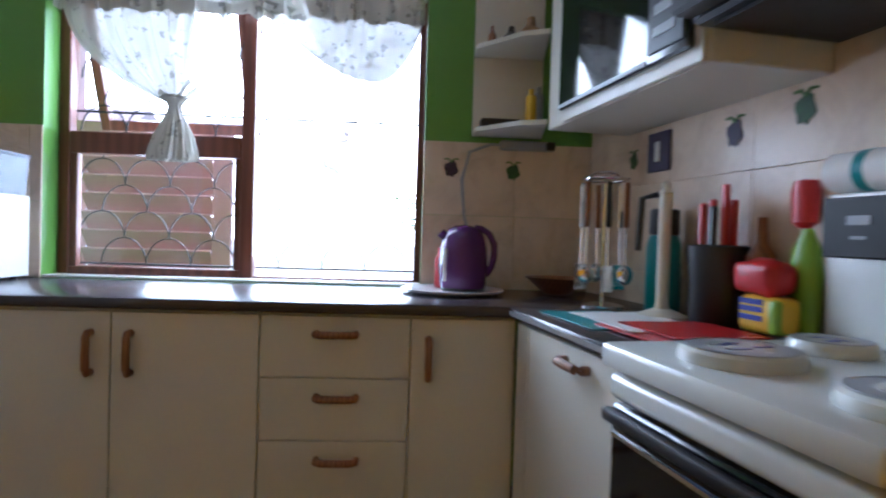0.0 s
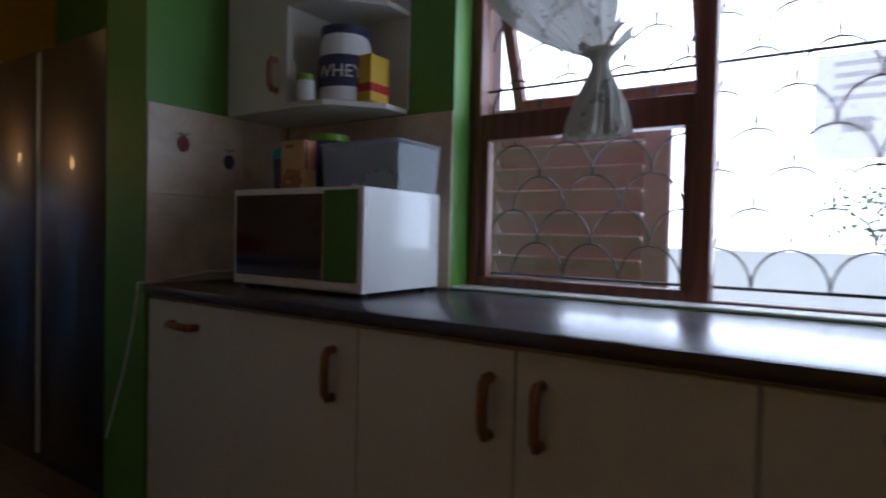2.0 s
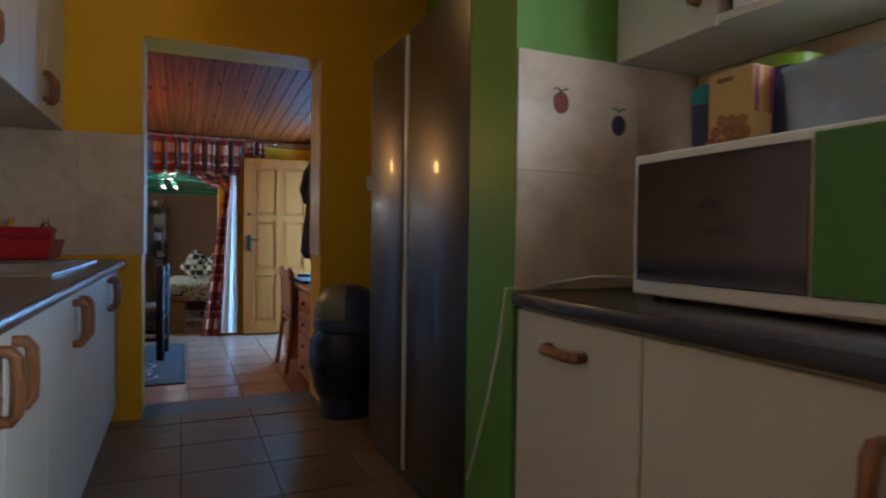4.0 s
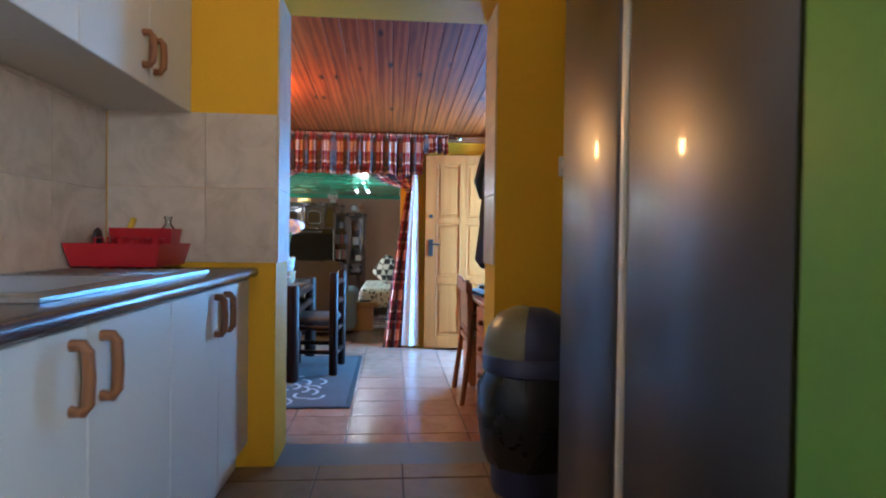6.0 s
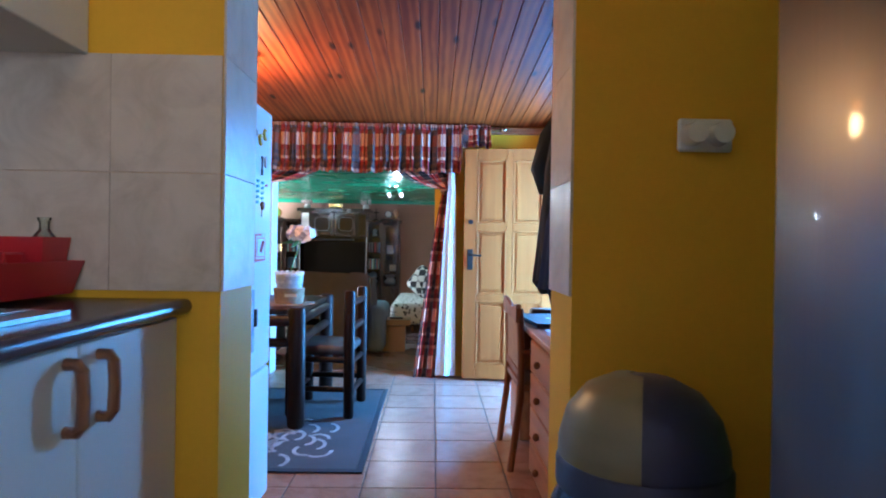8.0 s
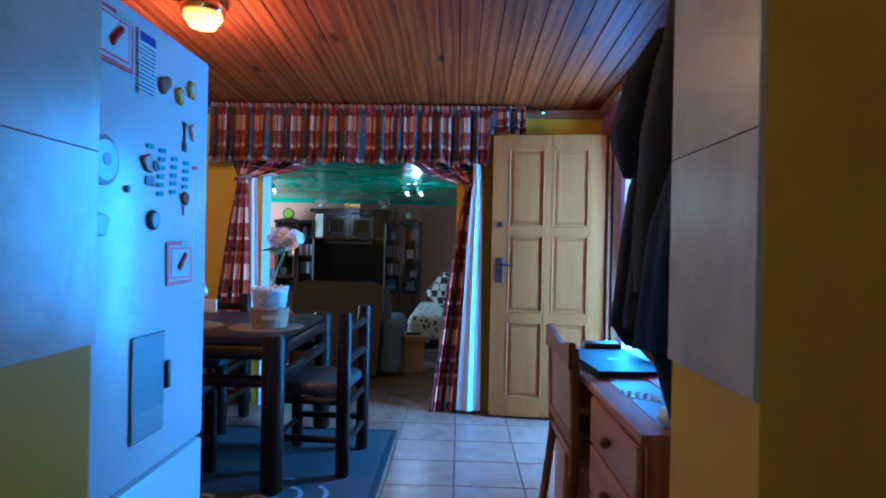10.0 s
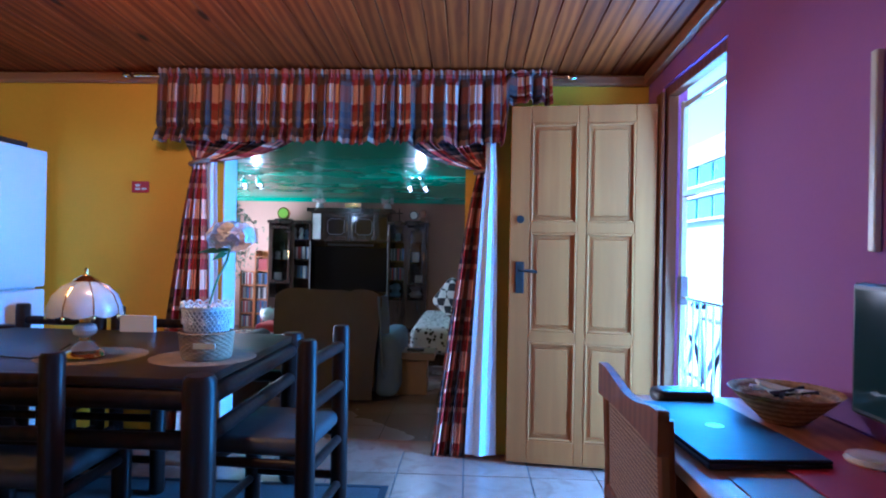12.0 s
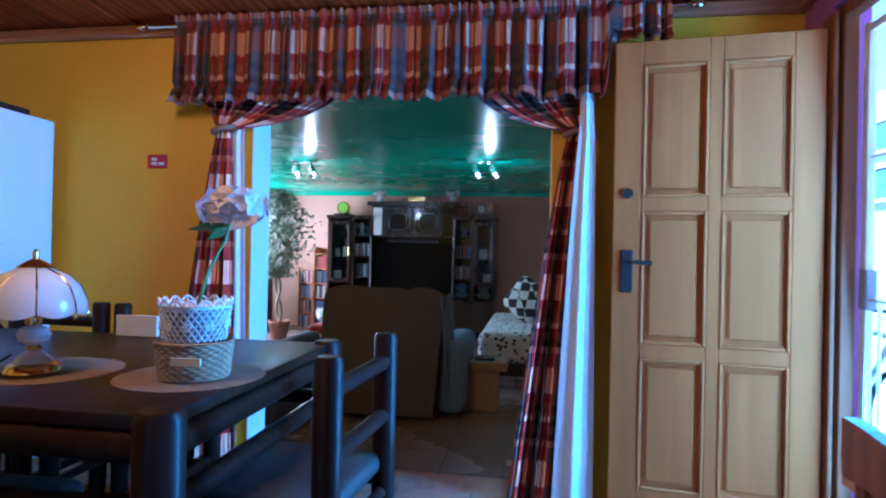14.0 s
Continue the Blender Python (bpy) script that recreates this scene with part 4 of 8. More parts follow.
part("carton", boxes((-1.655, -1.57, 2.30, 2.40, S1 + 0.001, S1 + 0.165), bev=0.002), YELLOWP, card)
part("red_band", boxes((-1.656, -1.569, 2.299, 2.401, S1 + 0.035, S1 + 0.065)), RED, card, "printed red band")
bm = bmesh.new()
lathe(bm, (-1.72, 2.33, 2.048), [(0.09, 0), (0.11, 0.01), (0.12, 0.12), (0.125, 0.125)], 24)
solo("shelf_tin", bm, PORCELAIN, "pale round tin on the upper shelf", "tin")

# microwave on the worktop
mw = thing("microwave_oven", "white microwave oven with a mirrored dark door and a panel reflecting green", "microwave", (-1.67, 2.22, CT))
part("body", boxes((-1.965, -1.365, 2.062, 2.44, CT + 0.012, CT + 0.335), bev=0.006, seg=2), ENAMEL, mw)
part("front_frame", boxes((-1.967, -1.363, 2.044, 2.060, CT + 0.012, CT + 0.335), bev=0.004), ENAMEL, mw)
part("door_glass", boxes((-1.950, -1.530, 2.039, 2.0435, CT + 0.045, CT + 0.315), bev=0.002), paint("mirrored_dark_glass", (0.20, 0.15, 0.14), 0.06, 0.03, rel=0.0, metal=0.9), mw, "mirrored dark door glass")
# The green wall mirrored in the control panel is painted as its colour.
panel = part("control_panel", boxes((-1.525, -1.385, 2.039, 2.0435, CT + 0.045, CT + 0.325), bev=0.002), paint("green_wall_reflection", (0.08, 0.20, 0.03), 0.15, 0.05), mw, "glossy control panel, painted green for the wall it reflects")
part("open_button", boxes((-1.51, -1.40, 2.034, 2.0385, CT + 0.02, CT + 0.042), bev=0.002), ENAMEL, panel)
for x in (-1.93, -1.40):
    for y in (2.09, 2.40):
        bm = bmesh.new()
        cyl(bm, (x, y, CT), (x, y, CT + 0.014), 0.012, seg=10)
        part("foot", bm, BLACK, mw)
M1 = CT + 0.336
bx = thing("storage_box", "cloudy clear plastic food box with a lid, on the microwave", "box", (-1.50, 2.30, M1))
bm = bmesh.new()
tray(bm, -1.70, -1.375, 2.215, 2.43, M1 + 0.001, M1 + 0.15, 0.008, 0.003)
part("tray", bm, CLEAR, bx)
part("lid", boxes((-1.715, -1.360, 2.200, 2.445, M1 + 0.151, M1 + 0.165), bev=0.005), CLEAR, bx)
bm = bmesh.new()
ball(bm, (-1.44, 2.26, M1 + 0.035), 0.035, 0.03, 0.03, rough=0.1)
solo("green_sponge", bm, LIME, "lime green item inside the clear box", "sponge")
cb = thing("snack_box", "tan and yellow cardboard snack box standing on the microwave", "box", (-1.79, 2.22, M1))
CARTON = paint("tan_yellow_carton", (0.58, 0.37, 0.13), 0.5, 0.12)
BISCUIT = paint("baked_biscuit_print", (0.36, 0.14, 0.045), 0.55, 0.35, 60)
part("carton", boxes((-1.85, -1.735, 2.15, 2.21, M1 + 0.001, M1 + 0.175), bev=0.002), CARTON, cb)
part("title", boxes((-1.825, -1.785, 2.1485, 2.1496, M1 + 0.150, M1 + 0.160)), HANDLE, cb, "small dark printed title")
for k, (bx0, bz) in enumerate(((-1.84, 0.02), (-1.815, 0.015), (-1.79, 0.022), (-1.765, 0.018), (-1.828, 0.043), (-1.80, 0.045), (-1.775, 0.043), (-1.75, 0.035), (-1.812, 0.066), (-1.785, 0.064), (-1.76, 0.060))):
    bm = bmesh.new()
    cyl(bm, (bx0, 2.1497, M1 + bz), (bx0, 2.1482 - 0.0002 * (k % 4), M1 + bz), 0.0135, seg=14)
    part("printed_biscuit", bm, BISCUIT, cb, "round brown printed biscuit")
GRAPE_PRINT = paint("magenta_print", (0.30, 0.03, 0.12), 0.5, 0.2)
for y, mm in ((2.155, GRAPE_PRINT), (2.183, ORANGE), (2.198, GRAPE_PRINT)):
    part("side_print", boxes((-1.7346, -1.7335, y, y + 0.011, M1 + 0.075, M1 + 0.17)), mm, cb, "printed stripe")
cup = thing("shaker_cup", "dark blue shaker cup with a light blue lid", "cup", (-1.90, 2.20, M1))
bm = bmesh.new()
lathe(bm, (-1.90, 2.20, M1), [(0.030, 0.001), (0.036, 0.12)], 20)
part("cup", bm, NAVY, cup)
bm = bmesh.new()
lathe(bm, (-1.90, 2.20, M1), [(0.038, 0.121), (0.038, 0.145), (0.030, 0.160), (0.012, 0.162), (0.012, 0.17)], 20)
part("lid", bm, TEALP, cup)
tub("yellow_lid_tub", (-1.79, 2.33, M1), 0.075, 0.19, NAVY, LIME, "dark tub with a yellow-green lid on the microwave", 0.025)
plug = thing("plug_socket", "white plug and adaptor lying at the wall", "socket", (-2.10, 2.30, CT))
part("adaptor", boxes((-2.16, -2.06, 2.22, 2.29, CT, CT + 0.055), bev=0.012, seg=2), ENAMEL, plug)
part("plug", boxes((-2.055, -2.01, 2.225, 2.28, CT, CT + 0.045), bev=0.01), BLACK, plug)
bm = bmesh.new()
tube(bm, [(-2.16, 2.24, CT + 0.03), (-2.19, 2.10, CT + 0.035), (-2.20, 1.95, CT + 0.012), (-2.215, 1.84, CT + 0.005), (-2.235, 1.838, CT - 0.12), (-2.30, 1.838, 0.72), (-2.42, 1.838, 0.45)], 0.005, 6)
solo("white_cable", bm, ENAMEL, "white mains cable hanging over the worktop end", "cable")


def sticker(name, c, normal, shape, size, material, label):
    """A flat fruit-shaped decal on a tile."""
    bm = bmesh.new()
    n = 18
    pts = []
    for i in range(n):
        a = 2 * math.pi * i / n
        r = size * (1.0 if shape == "round" else (0.95 - 0.35 * math.sin(a) if shape == "pear" else 0.75 + 0.3 * math.sin(a) + 0.12 * math.cos(5 * a)))
        pts.append((r * math.cos(a) * 0.8, r * math.sin(a)))
    c, nn = Vector(c), Vector(normal)
    u = Vector((0, 0, 1)).cross(nn)
    lo = [bm.verts.new(c + u * p + Vector((0, 0, q)) + nn * 0.001) for p, q in pts]
    hi = [bm.verts.new(c + u * p + Vector((0, 0, q)) + nn * 0.003) for p, q in pts]
    bridge(bm, lo, hi)
    bm.faces.new(hi)
    bm.faces.new(lo[::-1])
    t = thing(name, label, "sticker", c)
    part("fruit", bm, material, t, smooth=False)
    for k in (-1, 1):
        bm = bmesh.new()
        p0 = c + Vector((0, 0, size * 0.9)) + nn * 0.003
        tube(bm, [p0, p0 + u * k * size * 0.3 + Vector((0, 0, size * 0.35)), p0 + u * k * size * 0.7 + Vector((0, 0, size * 0.3))], size * 0.08, 6)
        part("stalk", bm, STEM, t)
    return t


GRAPE = paint("grape_decal", (0.035, 0.02, 0.06), 0.5, 0.4, 60)
APPLE = paint("apple_decal", (0.22, 0.02, 0.015), 0.5, 0.3, 30)
LEAFD = paint("green_decal", (0.03, 0.10, 0.025), 0.5, 0.4, 40)
sticker("fruit_sticker", (0.355, 2.487, 1.535), (0, -1, 0), "grape", 0.045, GRAPE, "dark grape decal on the wall tiles")
sticker("fruit_sticker", (0.625, 2.487, 1.53), (0, -1, 0), "grape", 0.045, LEAFD, "green grape decal on the wall tiles")
sticker("fruit_sticker", (-2.2015, 1.995, 1.535), (1, 0, 0), "round", 0.03, APPLE, "red apple decal on the wall tiles")
sticker("fruit_sticker", (-2.2015, 2.19, 1.50), (1, 0, 0), "pear", 0.03, GRAPE, "dark fruit decal on the wall tiles")
turn_east(sticker("fruit_sticker", (1.0915, 2.124, 1.55), (-1, 0, 0), "grape", 0.04, LEAFD, "dark fruit decal beside the corner"))
turn_east(sticker("fruit_sticker", (1.0915, 1.576, 1.565), (-1, 0, 0), "grape", 0.05, GRAPE, "dark grape decal above the cooker"))
turn_east(sticker("fruit_sticker", (1.0915, 1.325, 1.585), (-1, 0, 0), "grape", 0.05, LEAFD, "green pear decal above the cooker"))

# kettle corner
tr = thing("kettle_tray", "round white tray under the kettle", "tray", (0.36, 2.27, CT))
bm = bmesh.new()
lathe(bm, (0.36, 2.27, CT), [(0.17, 0.001), (0.20, 0.012), (0.205, 0.020), (0.19, 0.020), (0.16, 0.012), (0.001, 0.012)], 36)
part("plate", bm, PORCELAIN, tr)
ket = thing("kettle", "glossy purple electric jug kettle on a white tray", "kettle", (0.40, 2.28, CT + 0.013))
bm = bmesh.new()
lathe(bm, (0.40, 2.28, CT + 0.013), [(0.086, 0.001), (0.092, 0.018), (0.097, 0.09), (0.094, 0.16), (0.083, 0.212), (0.062, 0.242), (0.036, 0.256), (0.001, 0.260)], 32)
part("jug", bm, PLUM, ket)
bm = bmesh.new()
lathe(bm, (0.40, 2.28, CT + 0.013), [(0.088, 0.0), (0.09, 0.005), (0.088, 0.016), (0.086, 0.018)], 28)
part("base", bm, BLACK, ket)
bm = bmesh.new()
tube(bm, [(0.440, 2.27, CT + 0.262), (0.470, 2.268, CT + 0.258), (0.500, 2.265, CT + 0.238), (0.519, 2.262, CT + 0.20), (0.521, 2.262, CT + 0.155), (0.512, 2.264, CT + 0.11), (0.490, 2.268, CT + 0.075)], 0.0135, 10)
part("handle", bm, PLUM, ket)
bm = bmesh.new()
tube(bm, [(0.345, 2.28, CT + 0.205), (0.318, 2.28, CT + 0.228), (0.306, 2.28, CT + 0.24)], 0.019, 10)
part("spout", bm, PLUM, ket)
part("level_window", boxes((0.315, 0.33, 2.215, 2.235, CT + 0.05, CT + 0.18), bev=0.004), PORCELAIN, ket, "pale water level strip")
bm = bmesh.new()
lathe(bm, (0.315, 2.36, CT + 0.013), [(0.02, 0.001), (0.025, 0.01), (0.025, 0.12), (0.014, 0.14), (0.014, 0.165)], 16)
solo("syrup_bottle", bm, RED, "small red-topped bottle behind the kettle", "bottle")
bm = bmesh.new()
lathe(bm, (0.79, 2.30, CT), [(0.04, 0.001), (0.06, 0.01), (0.13, 0.07), (0.135, 0.072), (0.125, 0.066), (0.05, 0.016), (0.001, 0.014)], 28)
solo("wooden_bowl", bm, HANDLE, "shallow brown wooden bowl in the corner", "bowl")
bm = bmesh.new()
tube(bm, [(0.43, 2.36, CT + 0.22), (0.41, 2.43, 1.35), (0.40, 2.46, 1.5), (0.43, 2.46, 1.62), (0.52, 2.46, 1.655), (0.62, 2.465, 1.655)], 0.007, 6)
part("cord", bm, GREYP, ket, "grey mains cord")
part_sock = thing("strip_socket", "grey strip socket under the corner shelf", "socket", (0.66, 2.47, 1.65))
part("strip", boxes((0.56, 0.80, 2.45, 2.487, 1.635, 1.675), bev=0.006), GREYP, part_sock)
part("plug", boxes((0.755, 0.795, 2.425, 2.449, 1.635, 1.67), bev=0.005), BLACK, part_sock)
sp = thing("socket_plate", "purple-framed wall switch plate", "switch", (1.09, 1.953, 1.575))
part("plate", boxes((1.082, 1.0915, 1.885, 2.022, 1.505, 1.645), bev=0.004), GRAPE, sp)
part("rocker", boxes((1.077, 1.0815, 1.94, 1.97, 1.54, 1.61), bev=0.002), ENAMEL, sp)
turn_east(sp)

# shelf bottles by the window
S2 = 1.708
for x, y, r, h, mm, lab in ((0.655, 2.30, 0.022, 0.15, YELLOWP, "yellow spray bottle on the corner shelf"), (0.695, 2.34, 0.02, 0.17, GREYP, "grey can on the corner shelf")):
    bm = bmesh.new()
    lathe(bm, (x, y, S2), [(r, 0.001), (r, h * 0.8), (r * 0.5, h * 0.86), (r * 0.5, h)], 16)
    solo("shelf_bottle", bm, mm, lab, "bottle")
solo("black_case", boxes((0.46, 0.62, 2.33, 2.40, S2 + 0.001, S2 + 0.035), bev=0.006), BLACK, "flat black case on the corner shelf", "case")
S3 = 2.048
for x, r, h, mm, lab in ((0.50, 0.018, 0.06, HANDLE, "tiny brown bottle on the upper shelf"), (0.58, 0.038, 0.06, BLACK, "squat black jar on the upper shelf"), (0.66, 0.055, 0.09, WICKER, "tan lidded jar on the upper shelf")):
    bm = bmesh.new()
    lathe(bm, (x, 2.38, S3), [(r * 0.8, 0.001), (r, h * 0.3), (r * 0.95, h * 0.7), (r * 0.4, h), (r * 0.3, h * 1.4)], 18)
    solo("shelf_jar", bm, mm, lab, "jar")

# east wall units: housing with a glass-fronted oven, hood
square = set(scene.objects)
hs = thing("wall_cabinet", "cream wall cabinet housing a black glass-fronted microwave", "cabinet", (0.93, 1.7, 1.665), group="kitchen wall cabinets")
part("body", boxes((0.76, 1.09, 1.245, 2.178, 1.665, 2.45), bev=0.004), CREAM, hs)
part("front_frame", boxes((0.742, 0.759, 1.25, 2.02, 1.665, 2.45), bev=0.003), CREAM, hs)
d = part("oven_door", boxes((0.722, 0.741, 1.275, 2.00, 1.70, 2.16), bev=0.005), BLACK_GLASS, hs, "black glass microwave front")
part("panel_strip", boxes((0.717, 0.7215, 1.29, 1.44, 1.725, 2.14), bev=0.002), BLACK, d, "black control strip")
for i in range(5):
    part("button", boxes((0.713, 0.7165, 1.32, 1.41, 1.76 + i * 0.055, 1.785 + i * 0.055), bev=0.002), GREYP, d)
part("rim", boxes((0.7185, 0.7215, 1.45, 1.995, 1.704, 1.716)), GREYP, d, "thin grey lower rim")
hood = thing("cooker_hood", "black cooker hood over the cooker", "cooker hood", (0.85, 0.9, 1.73))
part("canopy", boxes((0.70, 1.09, 0.52, 1.238, 1.73, 1.90), bev=0.01), BLACK, hood)
part("visor", boxes((0.64, 0.698, 0.53, 1.228, 1.74, 1.80), bev=0.008), BLACK, hood)
part("filter", boxes((0.73, 1.06, 0.56, 1.20, 1.722, 1.7295)), IRON, hood)

# cooker
ck = thing("cooker", "white enamel electric cooker with a dark oven door", "cooker", (0.80, 0.89, K))
ST = CT + 0.02
part("body", boxes((0.55, 1.09, 0.575, 1.19, K + 0.02, ST - 0.05), bev=0.004), COOKER, ck)
part("hob", boxes((0.49, 1.085, 0.57, 1.194, ST - 0.05, ST), bev=0.012, seg=2), COOKER, ck, "white enamel hob top")
part("fascia", boxes((0.505, 0.548, 0.58, 1.185, ST - 0.115, ST - 0.060), bev=0.018, seg=3), COOKER, ck)
od = part("oven_door", boxes((0.515, 0.548, 0.585, 1.183, K + 0.20, ST - 0.125), bev=0.006), BLACK_GLASS, ck, "dark glass oven door")
part("door_handle", boxes((0.488, 0.512, 0.59, 1.18, ST - 0.158, ST - 0.130), bev=0.008, seg=2), BLACK, od, "black bar handle")
part("door_trim", boxes((0.510, 0.5145, 0.595, 1.175, ST - 0.190, ST - 0.182)), CHROME, od)
part("drawer", boxes((0.52, 0.548, 0.585, 1.183, K + 0.03, K + 0.19), bev=0.006), COOKER, ck)
bm = boxes((1.035, 1.09, 0.575, 1.185, ST, ST + 0.325), bev=0.008, seg=2)
for v in bm.verts:
    if v.co.x < 1.06 and v.co.z > ST + 0.16:
        v.co.x -= 0.02
bs = part("backsplash", bm, COOKER, ck)
part("control_panel", boxes((1.007, 1.0145, 0.58, 1.18, ST + 0.185, ST + 0.315), bev=0.004), BLACK, bs, "black control panel")
for y in (0.65, 0.80, 0.93):
    bm = bmesh.new()
    cyl(bm, (1.006, y, ST + 0.245), (0.986, y, ST + 0.245), 0.022, 0.018)
    part("knob", bm, BLACK, bs)
part("display", boxes((1.005, 1.0065, 1.06, 1.115, ST + 0.255, ST + 0.275)), GREYP, bs)
part("display", boxes((1.005, 1.0065, 1.07, 1.105, ST + 0.225, ST + 0.232)), GREYP, bs)
rgc = random.Random(14)
for x, y, r in ((0.645, 0.975, 0.105), (0.905, 1.04, 0.08), (0.665, 0.66, 0.105), (0.92, 0.70, 0.085)):
    cv = thing("hob_cover", "round white hob cover with a blue printed sketch", "hob cover", (x, y, ST), group="hob covers")
    bm = bmesh.new()
    lathe(bm, (x, y, ST), [(r * 0.98, 0.0), (r, 0.004), (r * 0.985, 0.020), (r * 0.93, 0.026), (0.001, 0.028)], 36)
    part("lid", bm, COOKER, cv)
    bm = bmesh.new()
    lathe(bm, (x, y, ST), [(r * 0.90, 0.0265), (r * 0.90, 0.0275), (r * 0.86, 0.0278), (r * 0.86, 0.0268)], 36)
    part("printed_ring", bm, GREYP, cv, "grey printed ring")
    for k in range(9):
        bx0, by0 = x + rgc.uniform(-0.5, 0.2) * r, y + rgc.uniform(-0.5, 0.4) * r
        part("print", boxes((bx0, bx0 + r * rgc.uniform(0.1, 0.35), by0, by0 + r * rgc.uniform(0.03, 0.12), ST + 0.0272, ST + 0.0284)), BLUE if k % 3 else GREYP, cv, "blue printed mark")

# utensils and containers between the corner and the cooker
us = thing("utensil_stand", "chrome stand hung with steel kitchen utensils", "utensil stand", (0.86, 1.90, CT))
ux, uy = 0.86, 1.90
bm = bmesh.new()
lathe(bm, (ux, uy, CT), [(0.07, 0.001), (0.07, 0.012), (0.03, 0.02), (0.001, 0.02)], 24)
part("foot", bm, CHROME, us)
bm = bmesh.new()
cyl(bm, (ux, uy, CT + 0.02), (ux, uy, CT + 0.44), 0.006, seg=10)
part("pole", bm, CHROME, us)
bm = bmesh.new()
tube(bm, [(ux + 0.075 * math.cos(a), uy + 0.075 * math.sin(a), CT + 0.43) for a in (2 * math.pi * k / 16 for k in range(16))], 0.005, 8, True)
tube(bm, [(ux - 0.075, uy, CT + 0.43), (ux - 0.03, uy, CT + 0.455), (ux + 0.03, uy, CT + 0.455), (ux + 0.075, uy, CT + 0.43)], 0.005, 8)
part("hanging_ring", bm, CHROME, us)
for k, (a, mm) in enumerate(((0.3, CHROME), (1.4, HANDLE), (2.5, CHROME), (3.4, HANDLE), (4.4, BLACK), (5.4, HANDLE))):
    px, py = ux + 0.075 * math.cos(a), uy + 0.075 * math.sin(a)
    ut = part("utensil_handle", boxes((px - 0.009, px + 0.009, py - 0.004, py + 0.004, CT + 0.27, CT + 0.42), bev=0.003), mm, us)
    bm = bmesh.new()
    cyl(bm, (px, py, CT + 0.14), (px, py, CT + 0.27), 0.003, seg=8)
    if k % 2:
        ball(bm, (px, py, CT + 0.115), 0.030, 0.013, 0.034, seg=14)
    else:
        for q in range(4):
            box(bm, px - 0.021 + q * 0.011, px - 0.013 + q * 0.011, py - 0.0015, py + 0.0015, CT + 0.072, CT + 0.132)
        box(bm, px - 0.022, px + 0.021, py - 0.0022, py + 0.0022, CT + 0.130, CT + 0.146, bev=0.001)
        box(bm, px - 0.022, px + 0.021, py - 0.0022, py + 0.0022, CT + 0.060, CT + 0.074, bev=0.001)
    part("utensil_head", bm, CHROME, ut)
fl = thing("flask", "teal vacuum flask with a black lid", "flask", (1.02, 1.80, CT))
bm = bmesh.new()
lathe(bm, (1.02, 1.80, CT), [(0.05, 0.001), (0.054, 0.01), (0.054, 0.22), (0.045, 0.25)], 24)
part("body", bm, TEALP, fl)
bm = bmesh.new()
lathe(bm, (1.02, 1.80, CT), [(0.046, 0.251), (0.048, 0.26), (0.046, 0.33), (0.04, 0.335)], 24)
part("lid", bm, BLACK, fl)
ph = thing("paper_towel_holder", "cream plastic kitchen roll holder", "roll holder", (0.93, 1.66, CT))
bm = bmesh.new()
lathe(bm, (0.93, 1.66, CT), [(0.075, 0.001), (0.075, 0.010), (0.05, 0.020), (0.022, 0.03), (0.018, 0.05), (0.018, 0.37), (0.022, 0.375), (0.012, 0.385), (0.014, 0.40), (0.001, 0.412)], 20)
part("spindle", bm, IVORY, ph)
bm = bmesh.new()
tube(bm, [(0.915, 1.675, CT + 0.37), (0.885, 1.715, CT + 0.36), (0.88, 1.72, CT + 0.2)], 0.010, 8)
part("arm", bm, BLACK, ph)
kb = thing("knife_holder", "black knife holder with red-handled knives", "knife holder", (1.0, 1.51, CT))
bm = bmesh.new()
lathe(bm, (1.0, 1.51, CT), [(0.068, 0.001), (0.072, 0.01), (0.080, 0.22), (0.074, 0.225), (0.070, 0.21), (0.001, 0.205)], 24)
part("pot", bm, BLACK, kb)
for k, (dx, dy, hh) in enumerate(((-0.03, 0.03, 0.31), (-0.02, 0.0, 0.32), (0.0, 0.03, 0.315), (0.02, 0.0, 0.33), (-0.005, -0.03, 0.36), (0.03, -0.02, 0.32), (-0.035, -0.02, 0.30))):
    part("knife_handle", boxes((1.0 + dx - 0.009, 1.0 + dx + 0.009, 1.51 + dy - 0.012, 1.51 + dy + 0.012, CT + 0.18, CT + hh + 0.03), bev=0.005), RED if k < 6 else BLACK, kb)
dp = thing("sponge_packet", "yellow and blue packet of cleaning sponges under a red pouch", "packet", (1.0, 1.30, CT))
part("pack", boxes((0.955, 1.03, 1.235, 1.375, CT + 0.014, CT + 0.105), bev=0.02, seg=3), YELLOWP, dp)
part("green_side", boxes((0.952, 1.03, 1.237, 1.27, CT + 0.016, CT + 0.10), bev=0.012, seg=2), LIME, dp, "lime green printed side")
for z in (0.045, 0.066, 0.084):
    part("blue_print", boxes((0.9515, 0.9555, 1.285, 1.36, CT + z, CT + z + 0.013)), BLUE, dp, "blue printed block")
bm = boxes((0.95, 1.04, 1.255, 1.40, CT + 0.106, CT + 0.19), bev=0.028, seg=4)
for v in bm.verts:
    v.co += Vector((0.012, 0.012, 0.012)) * noise.noise(v.co * 28)
part("red_pouch", bm, RED, dp, "creased red plastic pouch")
gb = thing("dish_soap_bottle", "lime green washing-up bottle with a red cap", "bottle", (1.055, 1.265, CT))
bm = bmesh.new()
lathe(bm, (1.055, 1.265, CT), [(0.035, 0.001), (0.042, 0.01), (0.046, 0.15), (0.036, 0.22), (0.020, 0.255), (0.016, 0.27)], 18, sx=0.6)
part("body", bm, LIME, gb)
bm = bmesh.new()
